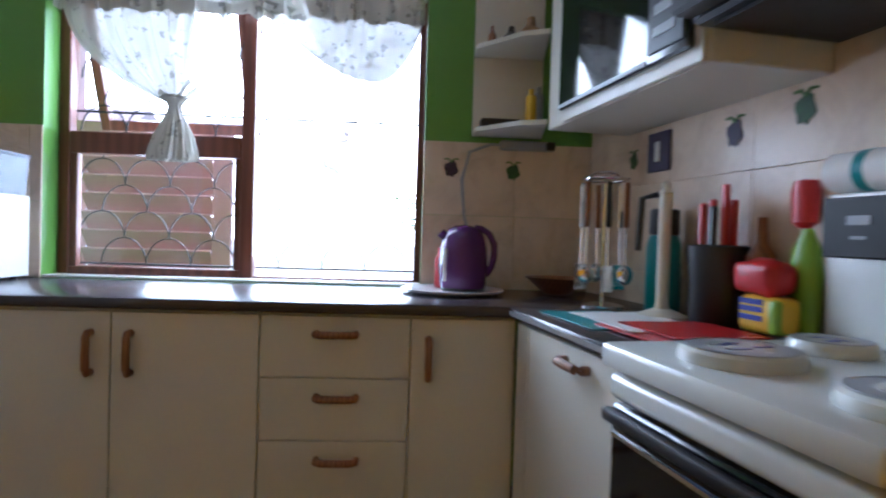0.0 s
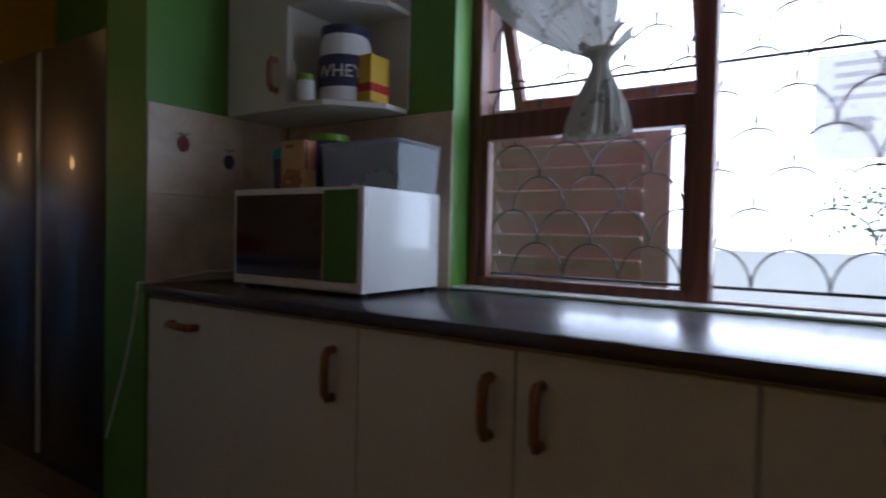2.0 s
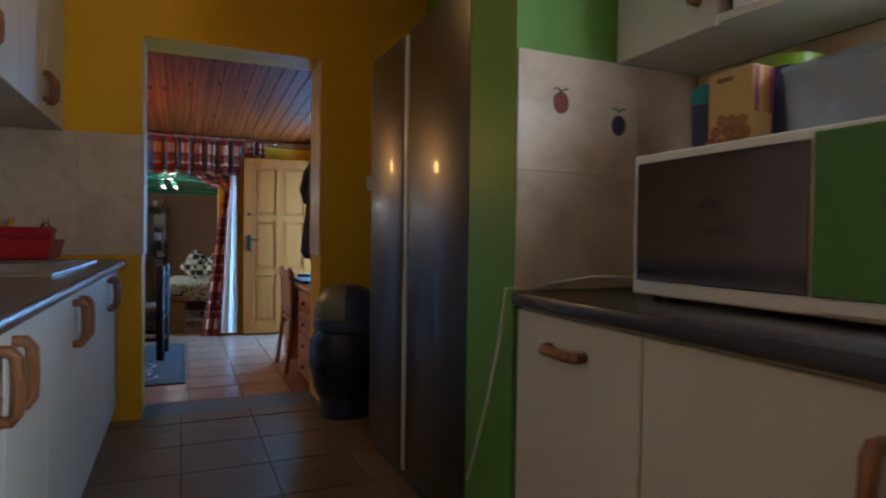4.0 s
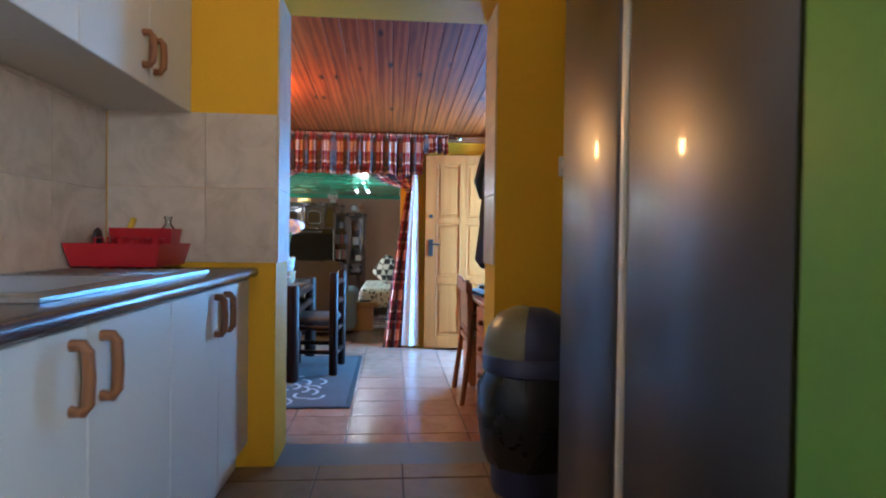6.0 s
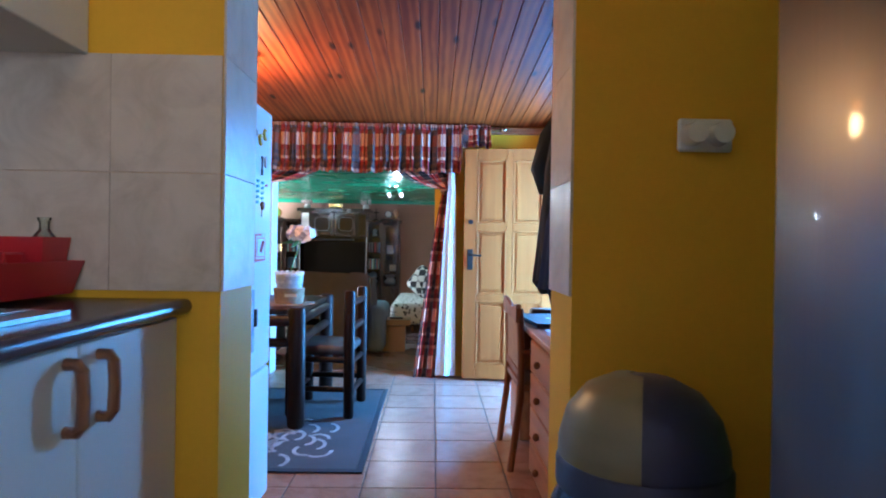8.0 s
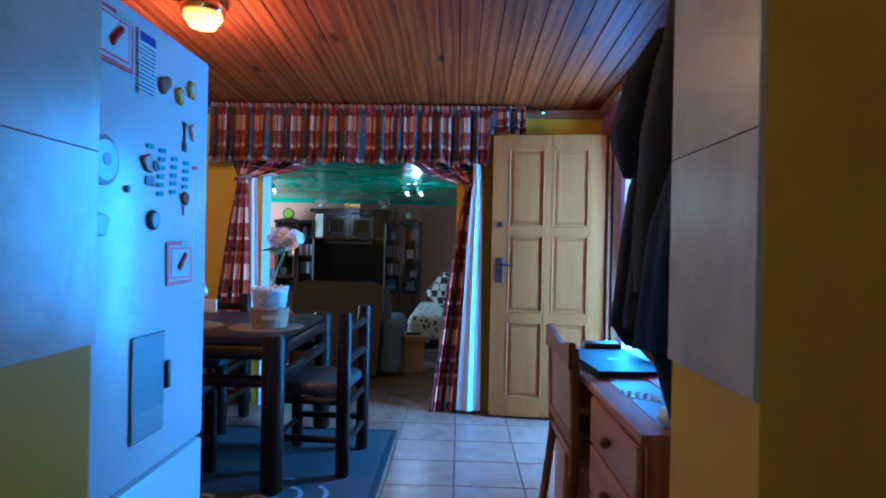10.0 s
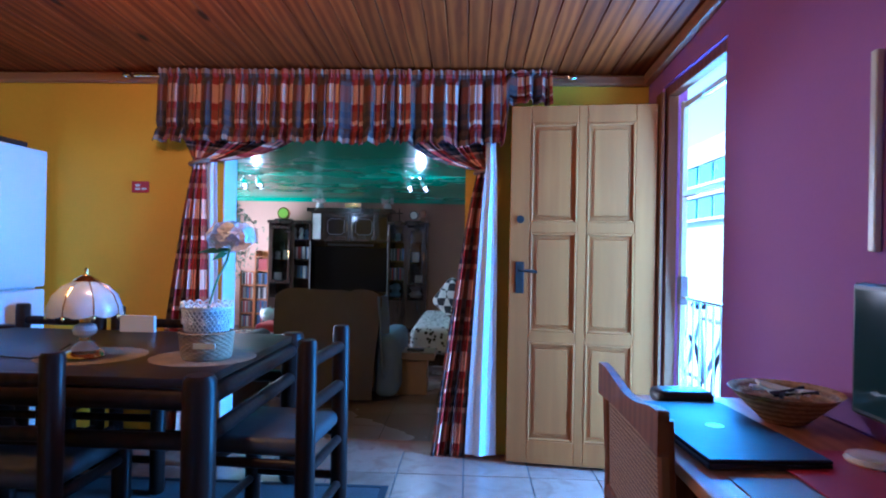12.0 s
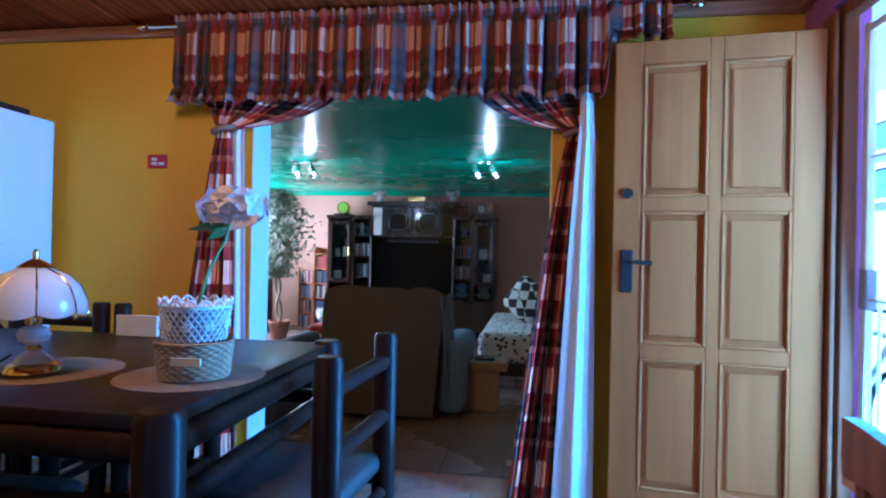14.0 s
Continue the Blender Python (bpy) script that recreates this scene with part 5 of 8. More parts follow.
lathe(bm, (1.055, 1.275, CT), [(0.016, 0.271), (0.034, 0.285), (0.038, 0.36), (0.030, 0.385), (0.001, 0.39)], 14, sx=0.7)
part("cap", bm, RED, gb)
bm = bmesh.new()
lathe(bm, (1.045, 1.40, CT), [(0.03, 0.001), (0.036, 0.02), (0.036, 0.20), (0.015, 0.235), (0.012, 0.30)], 16)
solo("brown_bottle", bm, HANDLE, "brown bottle standing at the tiled wall", "bottle")
rolls = thing("paper_towel_pack", "white paper towel pack with teal print behind the cooker", "paper towels", (1.06, 0.90, ST + 0.325))
bm = bmesh.new()
cyl(bm, (1.045, 0.60, ST + 0.372), (1.045, 1.18, ST + 0.372), 0.044, seg=24)
part("pack", bm, PAPER, rolls)
for y in (0.66, 0.80, 0.94, 1.08):
    bm = bmesh.new()
    cyl(bm, (1.045, y, ST + 0.372), (1.045, y + 0.028, ST + 0.372), 0.0448, seg=24, caps=False)
    part("print", bm, TEALP, rolls, "teal printed loop")
for k, (mm, x0, x1, y0, y1) in enumerate(((TEALP, 0.60, 0.84, 1.45, 1.80), (RED, 0.64, 0.92, 1.23, 1.52), (PAPER, 0.66, 0.90, 1.36, 1.72), (RED, 0.70, 0.95, 1.24, 1.50))):
    solo("magazine", boxes((x0, x1, y0, y1, CT + 0.001 + 0.0035 * k, CT + 0.004 + 0.0035 * k)), mm, "thin glossy magazine lying on the worktop", "magazine", "magazines on the worktop")
turn_east(*[o for o in scene.objects if o not in square and o.parent is None])

# fridge with two steel doors
fg = thing("steel_fridge", "brushed steel side-by-side fridge with a pale centre strip", "fridge", (-3.02, 2.17, K))
part("body", boxes((-3.54, -2.505, 1.93, 2.48, K + 0.03, 1.96), bev=0.006), GREYP, fg)
for a, b in ((-3.54, -3.105), (-3.045, -2.505)):
    part("door", boxes((a, b, 1.868, 1.926, K + 0.06, 1.975), bev=0.010, seg=2), STEEL, fg)
part("centre_grip", boxes((-3.10, -3.072, 1.872, 1.924, K + 0.06, 1.97), bev=0.006), IVORY, fg, "pale vertical grip strip")
part("centre_gap", boxes((-3.071, -3.048, 1.90, 1.926, K + 0.06, 1.97)), BLACK, fg)
part("plinth", boxes((-3.53, -2.515, 1.90, 1.93, K, K + 0.055)), BLACK, fg)
for x in (-3.50, -2.54):
    part("hinge_cover", boxes((x - 0.03, x + 0.03, 1.88, 1.94, 1.977, 1.992), bev=0.004), GREYP, fg)

# bin
BX, BY = -4.13, 1.92
bn = thing("pedal_bin", "dark blue swing-top bin with a black bag", "bin", (BX, BY, K))
bm = bmesh.new()
lathe(bm, (BX, BY, K), [(0.145, 0.001), (0.15, 0.01), (0.175, 0.46), (0.175, 0.47)], 28, sy=1.0)
part("bucket", bm, NAVY, bn)
bm = bmesh.new()
lathe(bm, (BX, BY, K), [(0.172, 0.12), (0.190, 0.17), (0.208, 0.30), (0.204, 0.42), (0.178, 0.475)], 40, wave=lambda a, z: 1 + 0.07 * noise.noise(Vector((5 * math.cos(a), 5 * math.sin(a), z * 9))))
part("bin_bag", bm, BAG, bn, "black plastic bin bag folded over the rim")
bm = bmesh.new()
lathe(bm, (BX, BY, K), [(0.182, 0.476), (0.192, 0.482), (0.192, 0.535), (0.185, 0.545)], 32)
part("collar", bm, NAVY, bn)
bm = bmesh.new()
lathe(bm, (BX, BY, K), [(0.185, 0.546), (0.183, 0.58), (0.165, 0.645), (0.125, 0.695), (0.07, 0.722), (0.001, 0.73)], 32)
part("dome", bm, NAVY, bn)
bm = bmesh.new()
dome = [(0.188, 0.548), (0.187, 0.58), (0.169, 0.648), (0.128, 0.700), (0.072, 0.727), (0.03, 0.733)]


def flap(u, v):
    k = min(int(v * 5), 4)
    q = v * 5 - k
    r, z = (dome[k][n] + (dome[k + 1][n] - dome[k][n]) * q for n in (0, 1))
    a = radians(-160 + 140 * u)
    return (BX + r * math.cos(a), BY + r * math.sin(a), K + z)


sheet(bm, flap, 16, 15)
part("flap", bm, paint("grey_yellow_flap", (0.20, 0.18, 0.10), 0.4, 0.1), bn, "grey swing flap", thick=0.004)
sk = thing("wall_socket", "round twin plug socket with plugged adaptor", "socket", (-4.41, 2.17, 1.49))
part("plate", boxes((-4.409, -4.395, 2.10, 2.25, 1.45, 1.54), bev=0.006), ENAMEL, sk)
for y in (2.135, 2.205):
    bm = bmesh.new()
    cyl(bm, (-4.394, y, 1.495), (-4.350, y, 1.495), 0.032, 0.028, 18)
    part("plug", bm, ENAMEL, sk)
kl = thing("ceiling_lamp", "round warm glass ceiling lamp", "lamp", (-3.3, 1.05, 2.69), group="ceiling lamps")
bm = bmesh.new()
lathe(bm, (-3.3, 1.05, 2.66), [(0.001, -0.05), (0.04, -0.035), (0.055, 0.0), (0.055, 0.01)], 24)
part("globe", bm, WARM_GLOBE, kl, "lit warm glass bowl")
bm = bmesh.new()
lathe(bm, (-3.3, 1.05, 2.66), [(0.125, 0.011), (0.13, 0.02), (0.125, 0.039)], 24)
part("base", bm, BRASS, kl)
dl = thing("ceiling_lamp", "round warm glass ceiling lamp on the planks", "lamp", (-6.6, 0.2, 2.35), group="ceiling lamps")
bm = bmesh.new()
lathe(bm, (-6.55, 0.22, 2.29), [(0.001, -0.04), (0.06, -0.03), (0.09, 0.01), (0.09, 0.03)], 24)
part("globe", bm, WARM_GLOBE, dl, "lit warm glass bowl")
bm = bmesh.new()
lathe(bm, (-6.55, 0.22, 2.29), [(0.10, 0.031), (0.105, 0.04), (0.10, 0.095)], 24)
part("base", bm, BRASS, dl)

# ---- kitchen curtains ----
def gather(base, amp, freq, seed):
    """Uneven folds across a cloth."""
    r = random.Random(seed)
    ph = [r.uniform(0, 6) for _ in range(5)]

    def f(u):
        w = u + 0.35 / freq * math.sin(5.1 * u * 6.283 + ph[3]) + 0.22 / freq * math.sin(11.3 * u * 6.283 + ph[4])
        a = 0.75 + 0.4 * math.sin(3.3 * u * 6.283 + ph[2])
        return base + amp * (a * math.sin(freq * w * 6.283 + ph[0]) + 0.5 * math.sin(freq * 1.7 * w * 6.283 + ph[1]) + 0.3 * math.sin(freq * 0.45 * w * 6.283 + ph[2]))
    return f


kc = thing("kitchen_curtain", "sheer lace kitchen curtain, knotted to one side, with a frilled pelmet", "curtain", (-0.55, 2.55, 2.2))
g = gather(2.545, 0.012, 16, 2)
bm = bmesh.new()
sheet(bm, lambda u, v: (WX0 + 0.01 + u * (WX1 - WX0 - 0.02), g(u) - 0.004 * v, 2.33 - 0.155 * v - (0.010 * math.sin(u * 60) + 0.006 * math.sin(u * 143)) * v), 180, 6, (3, 0.2))
part("pelmet", bm, LACE, kc, "frilled lace pelmet")


def left_swag(u, v):
    """Hangs from the rail; its outer edge sags in a deep curve to the knot."""
    e = v ** (2.3 - 1.2 * u)
    fold = 0.022 * math.sin(27 * u + 1.5 * math.sin(9 * u)) * (1 - 0.55 * v) + 0.010 * math.sin(61 * u + 4 * v) * (1 - 0.6 * v)
    x = (-1.325 + 0.57 * u) * (1 - e) + (-0.845 + (u - 0.5) * 0.05) * e
    return (x + 0.3 * fold, 2.555 + fold, 2.27 - 0.48 * v - 0.02 * math.sin(math.pi * v) * (1 - u))


bm = bmesh.new()
sheet(bm, left_swag, 90, 30, (1.2, 0.8))
part("swag", bm, LACE, kc, "lace panel drawn to a knot")
bm = bmesh.new()
lathe(bm, (-0.845, 2.56, 1.545), [(0.012, 0.045), (0.060, 0.020), (0.088, 0.0), (0.098, 0.010), (0.094, 0.045), (0.078, 0.10), (0.054, 0.16), (0.030, 0.21), (0.026, 0.232), (0.034, 0.25), (0.048, 0.268), (0.03, 0.285)], 96, sy=0.55, wave=lambda a, z: 1 + (0.14 if z < 0.03 else 0.09) * math.sin(11 * a + 2.4 * math.sin(2 * a) + 3 * z) + 0.07 * math.sin(23 * a - 14 * z) + 0.16 * noise.noise(Vector((1.6 * math.cos(a), 1.6 * math.sin(a), z * 9))))
part("knot_tail", bm, LACE, kc, "knotted lace tail")
for k, (dx, dz) in enumerate(((0.075, 0.11), (0.11, 0.06), (-0.06, 0.04))):
    bm = bmesh.new()
    sheet(bm, lambda u, v, dx=dx, dz=dz: (-0.845 + dx * u + 0.012 * math.sin(9 * v) * u, 2.545 + 0.02 * math.sin(5 * u + 7 * v) * u, 1.79 + dz * u + (v - 0.5) * (0.012 + 0.05 * u * (1 - u * 0.4))), 10, 8, (0.15, 0.1))
    part("loose_end", bm, LACE, kc, "loose end of lace at the knot")


def right_swag(u, v):
    """A looped panel, lowest past its middle, its folds drawn up towards one end."""
    dip = math.sin(math.pi / 2 * u / 0.72) ** 1.25 if u < 0.72 else math.cos(math.pi / 2 * (u - 0.72) / 0.28) ** 0.6
    z = 2.25 - v * (0.05 + 0.28 * dip)
    fold = 0.018 * math.sin(13 * v + 9 * (u - 0.72) ** 2 * (1 if u < 0.72 else -4)) + 0.014 * math.exp(-((u - 0.6) / 0.13) ** 2) * math.sin(70 * u + 3 * v)
    return (-0.51 + u * 0.725, 2.55 + fold, z)


bm = bmesh.new()
sheet(bm, right_swag, 90, 26, (1.2, 0.5))
part("swag", bm, LACE, kc, "looped lace panel")
bm = bmesh.new()
cyl(bm, (WX0 + 0.004, 2.56, 2.29), (WX1 - 0.004, 2.56, 2.29), 0.008)
part("rod", bm, ENAMEL, kc)
notice = thing("window_notice", "pale see-through printed notice taped on the pane", "notice", (-0.175, 2.63, 1.45))
part("sheet", boxes((-0.27, -0.08, 2.628, 2.631, 1.45, 1.73)), sheer("pale_film", (0.74, 0.62, 0.60), 0.50, 0.10), notice, smooth=False)
PINK_PRINT = sheer("pink_print", (0.70, 0.48, 0.45), 0.78, 0.05)
for z in (1.695, 1.665, 1.635, 1.605):
    part("printed_line", boxes((-0.225, -0.10, 2.6262, 2.6272, z, z + 0.014)), PINK_PRINT, notice, "faded pink printed line", smooth=False)
part("printed_block", boxes((-0.205, -0.135, 2.6262, 2.6272, 1.52, 1.56)), sheer("grey_print", (0.6, 0.55, 0.55), 0.75, 0.05), notice, "faded grey printed block", smooth=False)

# ---- outside the kitchen window ----
sh = thing("louvred_shutter", "faded pink-brown louvred wooden shutter outside", "shutter", (-1.15, 3.15, 0.9))
for row in ((-1.62, -1.52, 3.13, 3.17, 0.75, 1.80), (-0.86, -0.76, 3.13, 3.17, 0.75, 1.80), (-1.52, -0.86, 3.13, 3.17, 1.70, 1.80), (-1.52, -0.86, 3.13, 3.17, 0.75, 0.85)):
    part("shutter_frame", boxes(row, bev=0.004), SHUTTER, sh)
for i in range(9):
    bm = boxes((-1.52, -0.86, -0.060, 0.060, -0.007, 0.007), bev=0.002)
    bm.transform(Matrix.Translation((0, 3.15, 0.90 + i * 0.096)) @ Matrix.Rotation(radians(-52), 4, "X"))
    part("slat", bm, SHUTTER, sh)
post = solo("shutter_post", boxes((-1.66, -1.58, 3.18, 3.26, -0.16, 2.6), bev=0.004), SHUTTER, "pink-brown timber post behind the shutter", "post")
nb = thing("neighbour_house", "low pale house with a dark sheet roof beyond the yard", "house", (-8.0, 14.0, -0.16))
part("wall", boxes((-16, -6.4, 12.0, 17.0, -0.16, 2.6)), YARDWALL, nb)
bm = bmesh.new()
vs = [bm.verts.new(p) for p in ((-16.5, 11.4, 2.5), (-5.9, 11.4, 2.5), (-5.9, 17.5, 2.5), (-16.5, 17.5, 2.5), (-16.5, 14.4, 4.0), (-5.9, 14.4, 4.0))]
for f in ((0, 1, 5, 4), (2, 3, 4, 5), (0, 4, 3), (1, 2, 5), (0, 3, 2, 1)):
    bm.faces.new([vs[i] for i in f])
part("roof", bm, ROOF, nb, smooth=False)
structure("yard_wall", boxes((-30, 30, 9.0, 9.2, -0.16, 1.1)), YARDWALL, "pale plastered yard wall", "wall")


def leafy(name, label, c, h, r, n, seed, leafmat, size):
    t = thing(name, label, "tree", c)
    rg = random.Random(seed)
    bm = bmesh.new()
    x, y, z = c
    cyl(bm, c, (x + 0.05, y, z + h * 0.55), 0.07 * h / 3, 0.035 * h / 3, 8)
    tips = []
    for k in range(7):
        a = rg.uniform(0, 6.28)
        tip = (x + r * 0.6 * math.cos(a), y + r * 0.6 * math.sin(a), z + h * rg.uniform(0.6, 0.95))
        cyl(bm, (x + 0.03, y, z + h * rg.uniform(0.3, 0.55)), tip, 0.02 * h / 3, 0.006, 6)
        tips.append(tip)
    part("trunk", bm, BARK, t)
    bm = bmesh.new()
    for _ in range(n):
        tip = rg.choice(tips)
        p = Vector(tip) + Vector((rg.gauss(0, r * 0.3), rg.gauss(0, r * 0.3), rg.gauss(0, r * 0.3)))
        d, s = Vector((rg.uniform(-1, 1), rg.uniform(-1, 1), rg.uniform(-1, 0.4))).normalized(), size * rg.uniform(0.6, 1.3)
        w = d.orthogonal().normalized() * s * 0.35
        q = [bm.verts.new(v) for v in (p, p + d * s * 0.5 + w, p + d * s, p + d * s * 0.5 - w)]
        bm.faces.new(q)
    part("crown", bm, leafmat, t, kind="stuff", smooth=False)
    return t


leafy("garden_tree", "tall thin-leaved garden tree beyond the yard wall", (2.6, 20.0, -0.16), 5.6, 1.4, 800, 4, FOLIAGE, 0.20)
leafy("garden_tree", "low leafy shrub beyond the yard wall", (1.0, 22.0, -0.16), 2.9, 1.5, 420, 8, FOLIAGE, 0.20)
# Glowing sheet added so the sky seen through the kitchen window burns white.
structure("backdrop", boxes((-45, 30, 58.0, 58.1, -0.16, 34)), glow("white_sky_glow", (1.0, 1.0, 1.0), 2.6), "plain glowing white sheet standing in for the bright sky beyond the yard", "backdrop")

# ---- dining room ----
# white fridge with magnets, its front towards the middle of the room
wf = thing("white_fridge", "tall white fridge-freezer covered in magnets", "fridge", (-5.15, 0.37, 0.0))
part("body", boxes((-5.52, -4.80, 0.06, 0.64, 0.02, 1.765), bev=0.008, seg=2), FRIDGE_WHITE, wf)
up = part("upper_door", boxes((-5.525, -4.795, 0.645, 0.698, 0.64, 1.77), bev=0.012, seg=2), FRIDGE_WHITE, wf)
part("edge_trim", boxes((-5.51, -5.5255, 0.65, 0.69, 0.66, 1.74), bev=0.003), GREYP, up)
lo = part("lower_door", boxes((-5.525, -4.795, 0.645, 0.698, 0.05, 0.63), bev=0.012, seg=2), FRIDGE_WHITE, wf)
disp = part("water_panel", boxes((-5.268, -5.108, 0.6985, 0.7035, 0.732, 0.99), bev=0.003), paint("blue_grey_panel", (0.20, 0.23, 0.27), 0.45, 0.12), up, "grey door panel")
part("panel_base", boxes((-5.262, -5.114, 0.7036, 0.7045, 0.738, 0.80)), GREYP, up, "paler lower strip")
part("panel_grip", boxes((-5.288, -5.269, 0.699, 0.712, 0.835, 0.908), bev=0.003), BLACK, up)


def magnet(x, z, w, h, mm, label, name="fridge_magnet", rot=0.0, outline=None):
    """A flat plate on the fridge door; outline(a) gives its radius round the middle, none a small card."""
    t = thing(name, label + " on the fridge", "magnet", (x, 0.7, z), group="magnets on the fridge")
    if outline:
        bm = bmesh.new()
        rows = []
        for k, y in ((1.0, 0.0), (1.0, 0.006), (0.86, 0.009)):
            rows.append([bm.verts.new((w / 2 * k * outline(q) * math.cos(q), y, h / 2 * k * outline(q) * math.sin(q))) for q in (2 * math.pi * i / 28 for i in range(28))])
        bridge(bm, rows[0], rows[1])
        bridge(bm, rows[1], rows[2])
        bm.faces.new(rows[2])
        bm.faces.new(rows[0][::-1])
    else:
        bm = boxes((-w / 2, w / 2, 0.0, 0.004, -h / 2, h / 2), bev=0.0015)
    bm.transform(Matrix.Translation((x, 0.6985, z)) @ Matrix.Rotation(rot, 4, "Y"))
    part("plate", bm, mm, t)
    return t


def disc(name, t, x, z, r, mm, y=0.7078, label=""):
    bm = bmesh.new()
    cyl(bm, (x, y, z), (x, y + 0.0014, z), r, seg=20)
    return part(name, bm, mm, t, label)


def round_(q):
    return 1.0


def lumpy(q):
    return 0.86 + 0.10 * math.sin(3 * q + 0.6) + 0.07 * math.sin(5 * q)


def crest_shape(q):
    return 0.88 + 0.12 * math.cos(6 * q)


def boot_shape(q):
    return 0.72 + 0.26 * math.cos(2 * q + 0.9) + 0.12 * math.sin(3 * q)


FRAME_RED = paint("bright_red_print", (0.72, 0.05, 0.04), 0.45, 0.25, 40)
PALE_CLEAR = paint("pale_blue_clear_plate", (0.50, 0.58, 0.64), 0.3, 0.1)


def framed(x, z, w, h, label):
    t = magnet(x, z, w, h, FRAME_RED, label, "picture_magnet", 0.03)
    part("inner_border", boxes((x - w * 0.42, x + w * 0.42, 0.703, 0.7038, z - h * 0.41, z + h * 0.41)), PAPER, t, "white border")
    part("inner_line", boxes((x - w * 0.38, x + w * 0.38, 0.7038, 0.7044, z - h * 0.36, z + h * 0.36)), FRAME_RED, t)
    part("picture", boxes((x - w * 0.34, x + w * 0.34, 0.7044, 0.705, z - h * 0.32, z + h * 0.32)), PAPER, t, "white picture field")
    bm = bmesh.new()
    tube(bm, [(x - w * 0.16, 0.7055, z + h * 0.2), (x - w * 0.02, 0.7058, z + h * 0.02), (x + w * 0.08, 0.7058, z - h * 0.14)], w * 0.05, 8)
    part("motif", bm, RED, t, "dark red spoon motif")
    for k in range(4):
        disc("blossom", t, x - w * (0.40 - 0.11 * k), z + h * 0.45, w * 0.055, IVORY, 0.7045)


framed(-5.345, 1.165, 0.15, 0.118, "red-framed picture magnet with pale blossoms")
framed(-5.01, 1.672, 0.165, 0.125, "large red-framed picture magnet")
note = magnet(-5.155, 1.655, 0.085, 0.155, PAPER, "white list card with printed lines", "list_card", 0.05)
for i in range(12):
    part("text_line", boxes((-5.188, -5.125 + 0.012 * (i % 3), 0.7028, 0.7035, 1.692 - i * 0.0098, 1.6945 - i * 0.0098)), INK, note)
part("header", boxes((-5.19, -5.12, 0.7028, 0.7036, 1.704, 1.726)), BLUE, note, "dark blue printed header")
magnet(-5.242, 1.629, 0.062, 0.072, HANDLE, "brown boot-shaped magnet", outline=boot_shape)
t = magnet(-5.326, 1.622, 0.045, 0.056, YELLOWP, "yellow jug-shaped magnet", outline=lumpy)
disc("print", t, -5.326, 1.62, 0.011, IVORY)
t = magnet(-5.397, 1.655, 0.056, 0.056, YELLOWP, "yellow-rimmed crest magnet", outline=crest_shape)
disc("print", t, -5.397, 1.655, 0.016, IVORY)
t = magnet(-5.361, 1.522, 0.010, 0.070, INK, "black spade-shaped magnet", "tool_magnet")
part("blade", boxes((-5.372, -5.350, 0.6985, 0.7025, 1.475, 1.50), bev=0.001), INK, t)
part("grip", boxes((-5.372, -5.350, 0.6985, 0.7025, 1.545, 1.556), bev=0.001), INK, t)
magnet(-5.41, 1.538, 0.040, 0.058, PAPER, "small pale paper cut-out magnet", outline=lumpy)
t = magnet(-5.169, 1.416, 0.066, 0.052, HANDLE, "dark brown animal-shaped magnet", outline=lumpy)
disc("head", t, -5.192, 1.412, 0.014, IRON)
magnet(-5.179, 1.373, 0.042, 0.022, NAVY, "dark blue rectangular magnet", "word_magnet")
t = magnet(-5.366, 1.345, 0.046, 0.042, CHAIRWOOD, "round brown magnet with a tassel", outline=lumpy)
part("tassel", boxes((-5.372, -5.360, 0.6985, 0.7035, 1.297, 1.325)), PAPER, t, "pale tassel")
t = magnet(-5.198, 1.276, 0.054, 0.050, INK, "round black magnet with a pale face", outline=round_)
disc("face", t, -5.198, 1.276, 0.018, GREYP)
magnet(-5.076, 1.343, 0.018, 0.020, TEALP, "tiny teal heart magnet", outline=lumpy)
t = magnet(-4.982, 1.396, 0.112, 0.110, GREYP, "round translucent plate magnet", outline=round_)
disc("plate_face", t, -4.982, 1.396, 0.044, PALE_CLEAR)
disc("plate_motif", t, -4.985, 1.398, 0.015, GREYP, 0.7093)
magnet(-4.969, 1.257, 0.085, 0.058, PALE_CLEAR, "pale see-through picture magnet", outline=lumpy)
magnet(-4.930, 1.494, 0.03, 0.018, NAVY, "dark strip magnet", "word_magnet")
WORDS = paint("pale_teal_magnet_strip", (0.08, 0.36, 0.36), 0.5, 0.1)
for x, z, n in ((-5.178, 1.459, 1), (-5.240, 1.458, 6), (-5.306, 1.446, 5), (-5.374, 1.444, 4)):
    for j in range(n):
        magnet(x + 0.002 * j, z - j * 0.0225, 0.034, 0.0115, WORDS, "thin teal word strip magnet", "word_magnet", 0.12)
magnet(-5.43, 1.438, 0.030, 0.010, RED, "thin red word strip magnet", "word_magnet", 0.12)

# second tall appliance by the far wall
gf = thing("grey_fridge", "tall pale grey fridge standing by the yellow wall", "fridge", (-7.8, -1.45, 0.0))
part("body", boxes((-8.15, -7.50, -1.78, -1.16, 0.02, 1.77), bev=0.01, seg=2), FRIDGE_WHITE, gf)
part("upper_door", boxes((-8.15, -7.50, -1.155, -1.10, 0.95, 1.77), bev=0.012, seg=2), FRIDGE_WHITE, gf)
part("lower_door", boxes((-8.15, -7.50, -1.155, -1.10, 0.05, 0.935), bev=0.012, seg=2), FRIDGE_WHITE, gf)
solo("black_box", boxes((-8.05, -7.75, -1.5, -1.15, 1.771, 1.81), bev=0.006), BLACK, "flat black box on top of the grey fridge", "box")

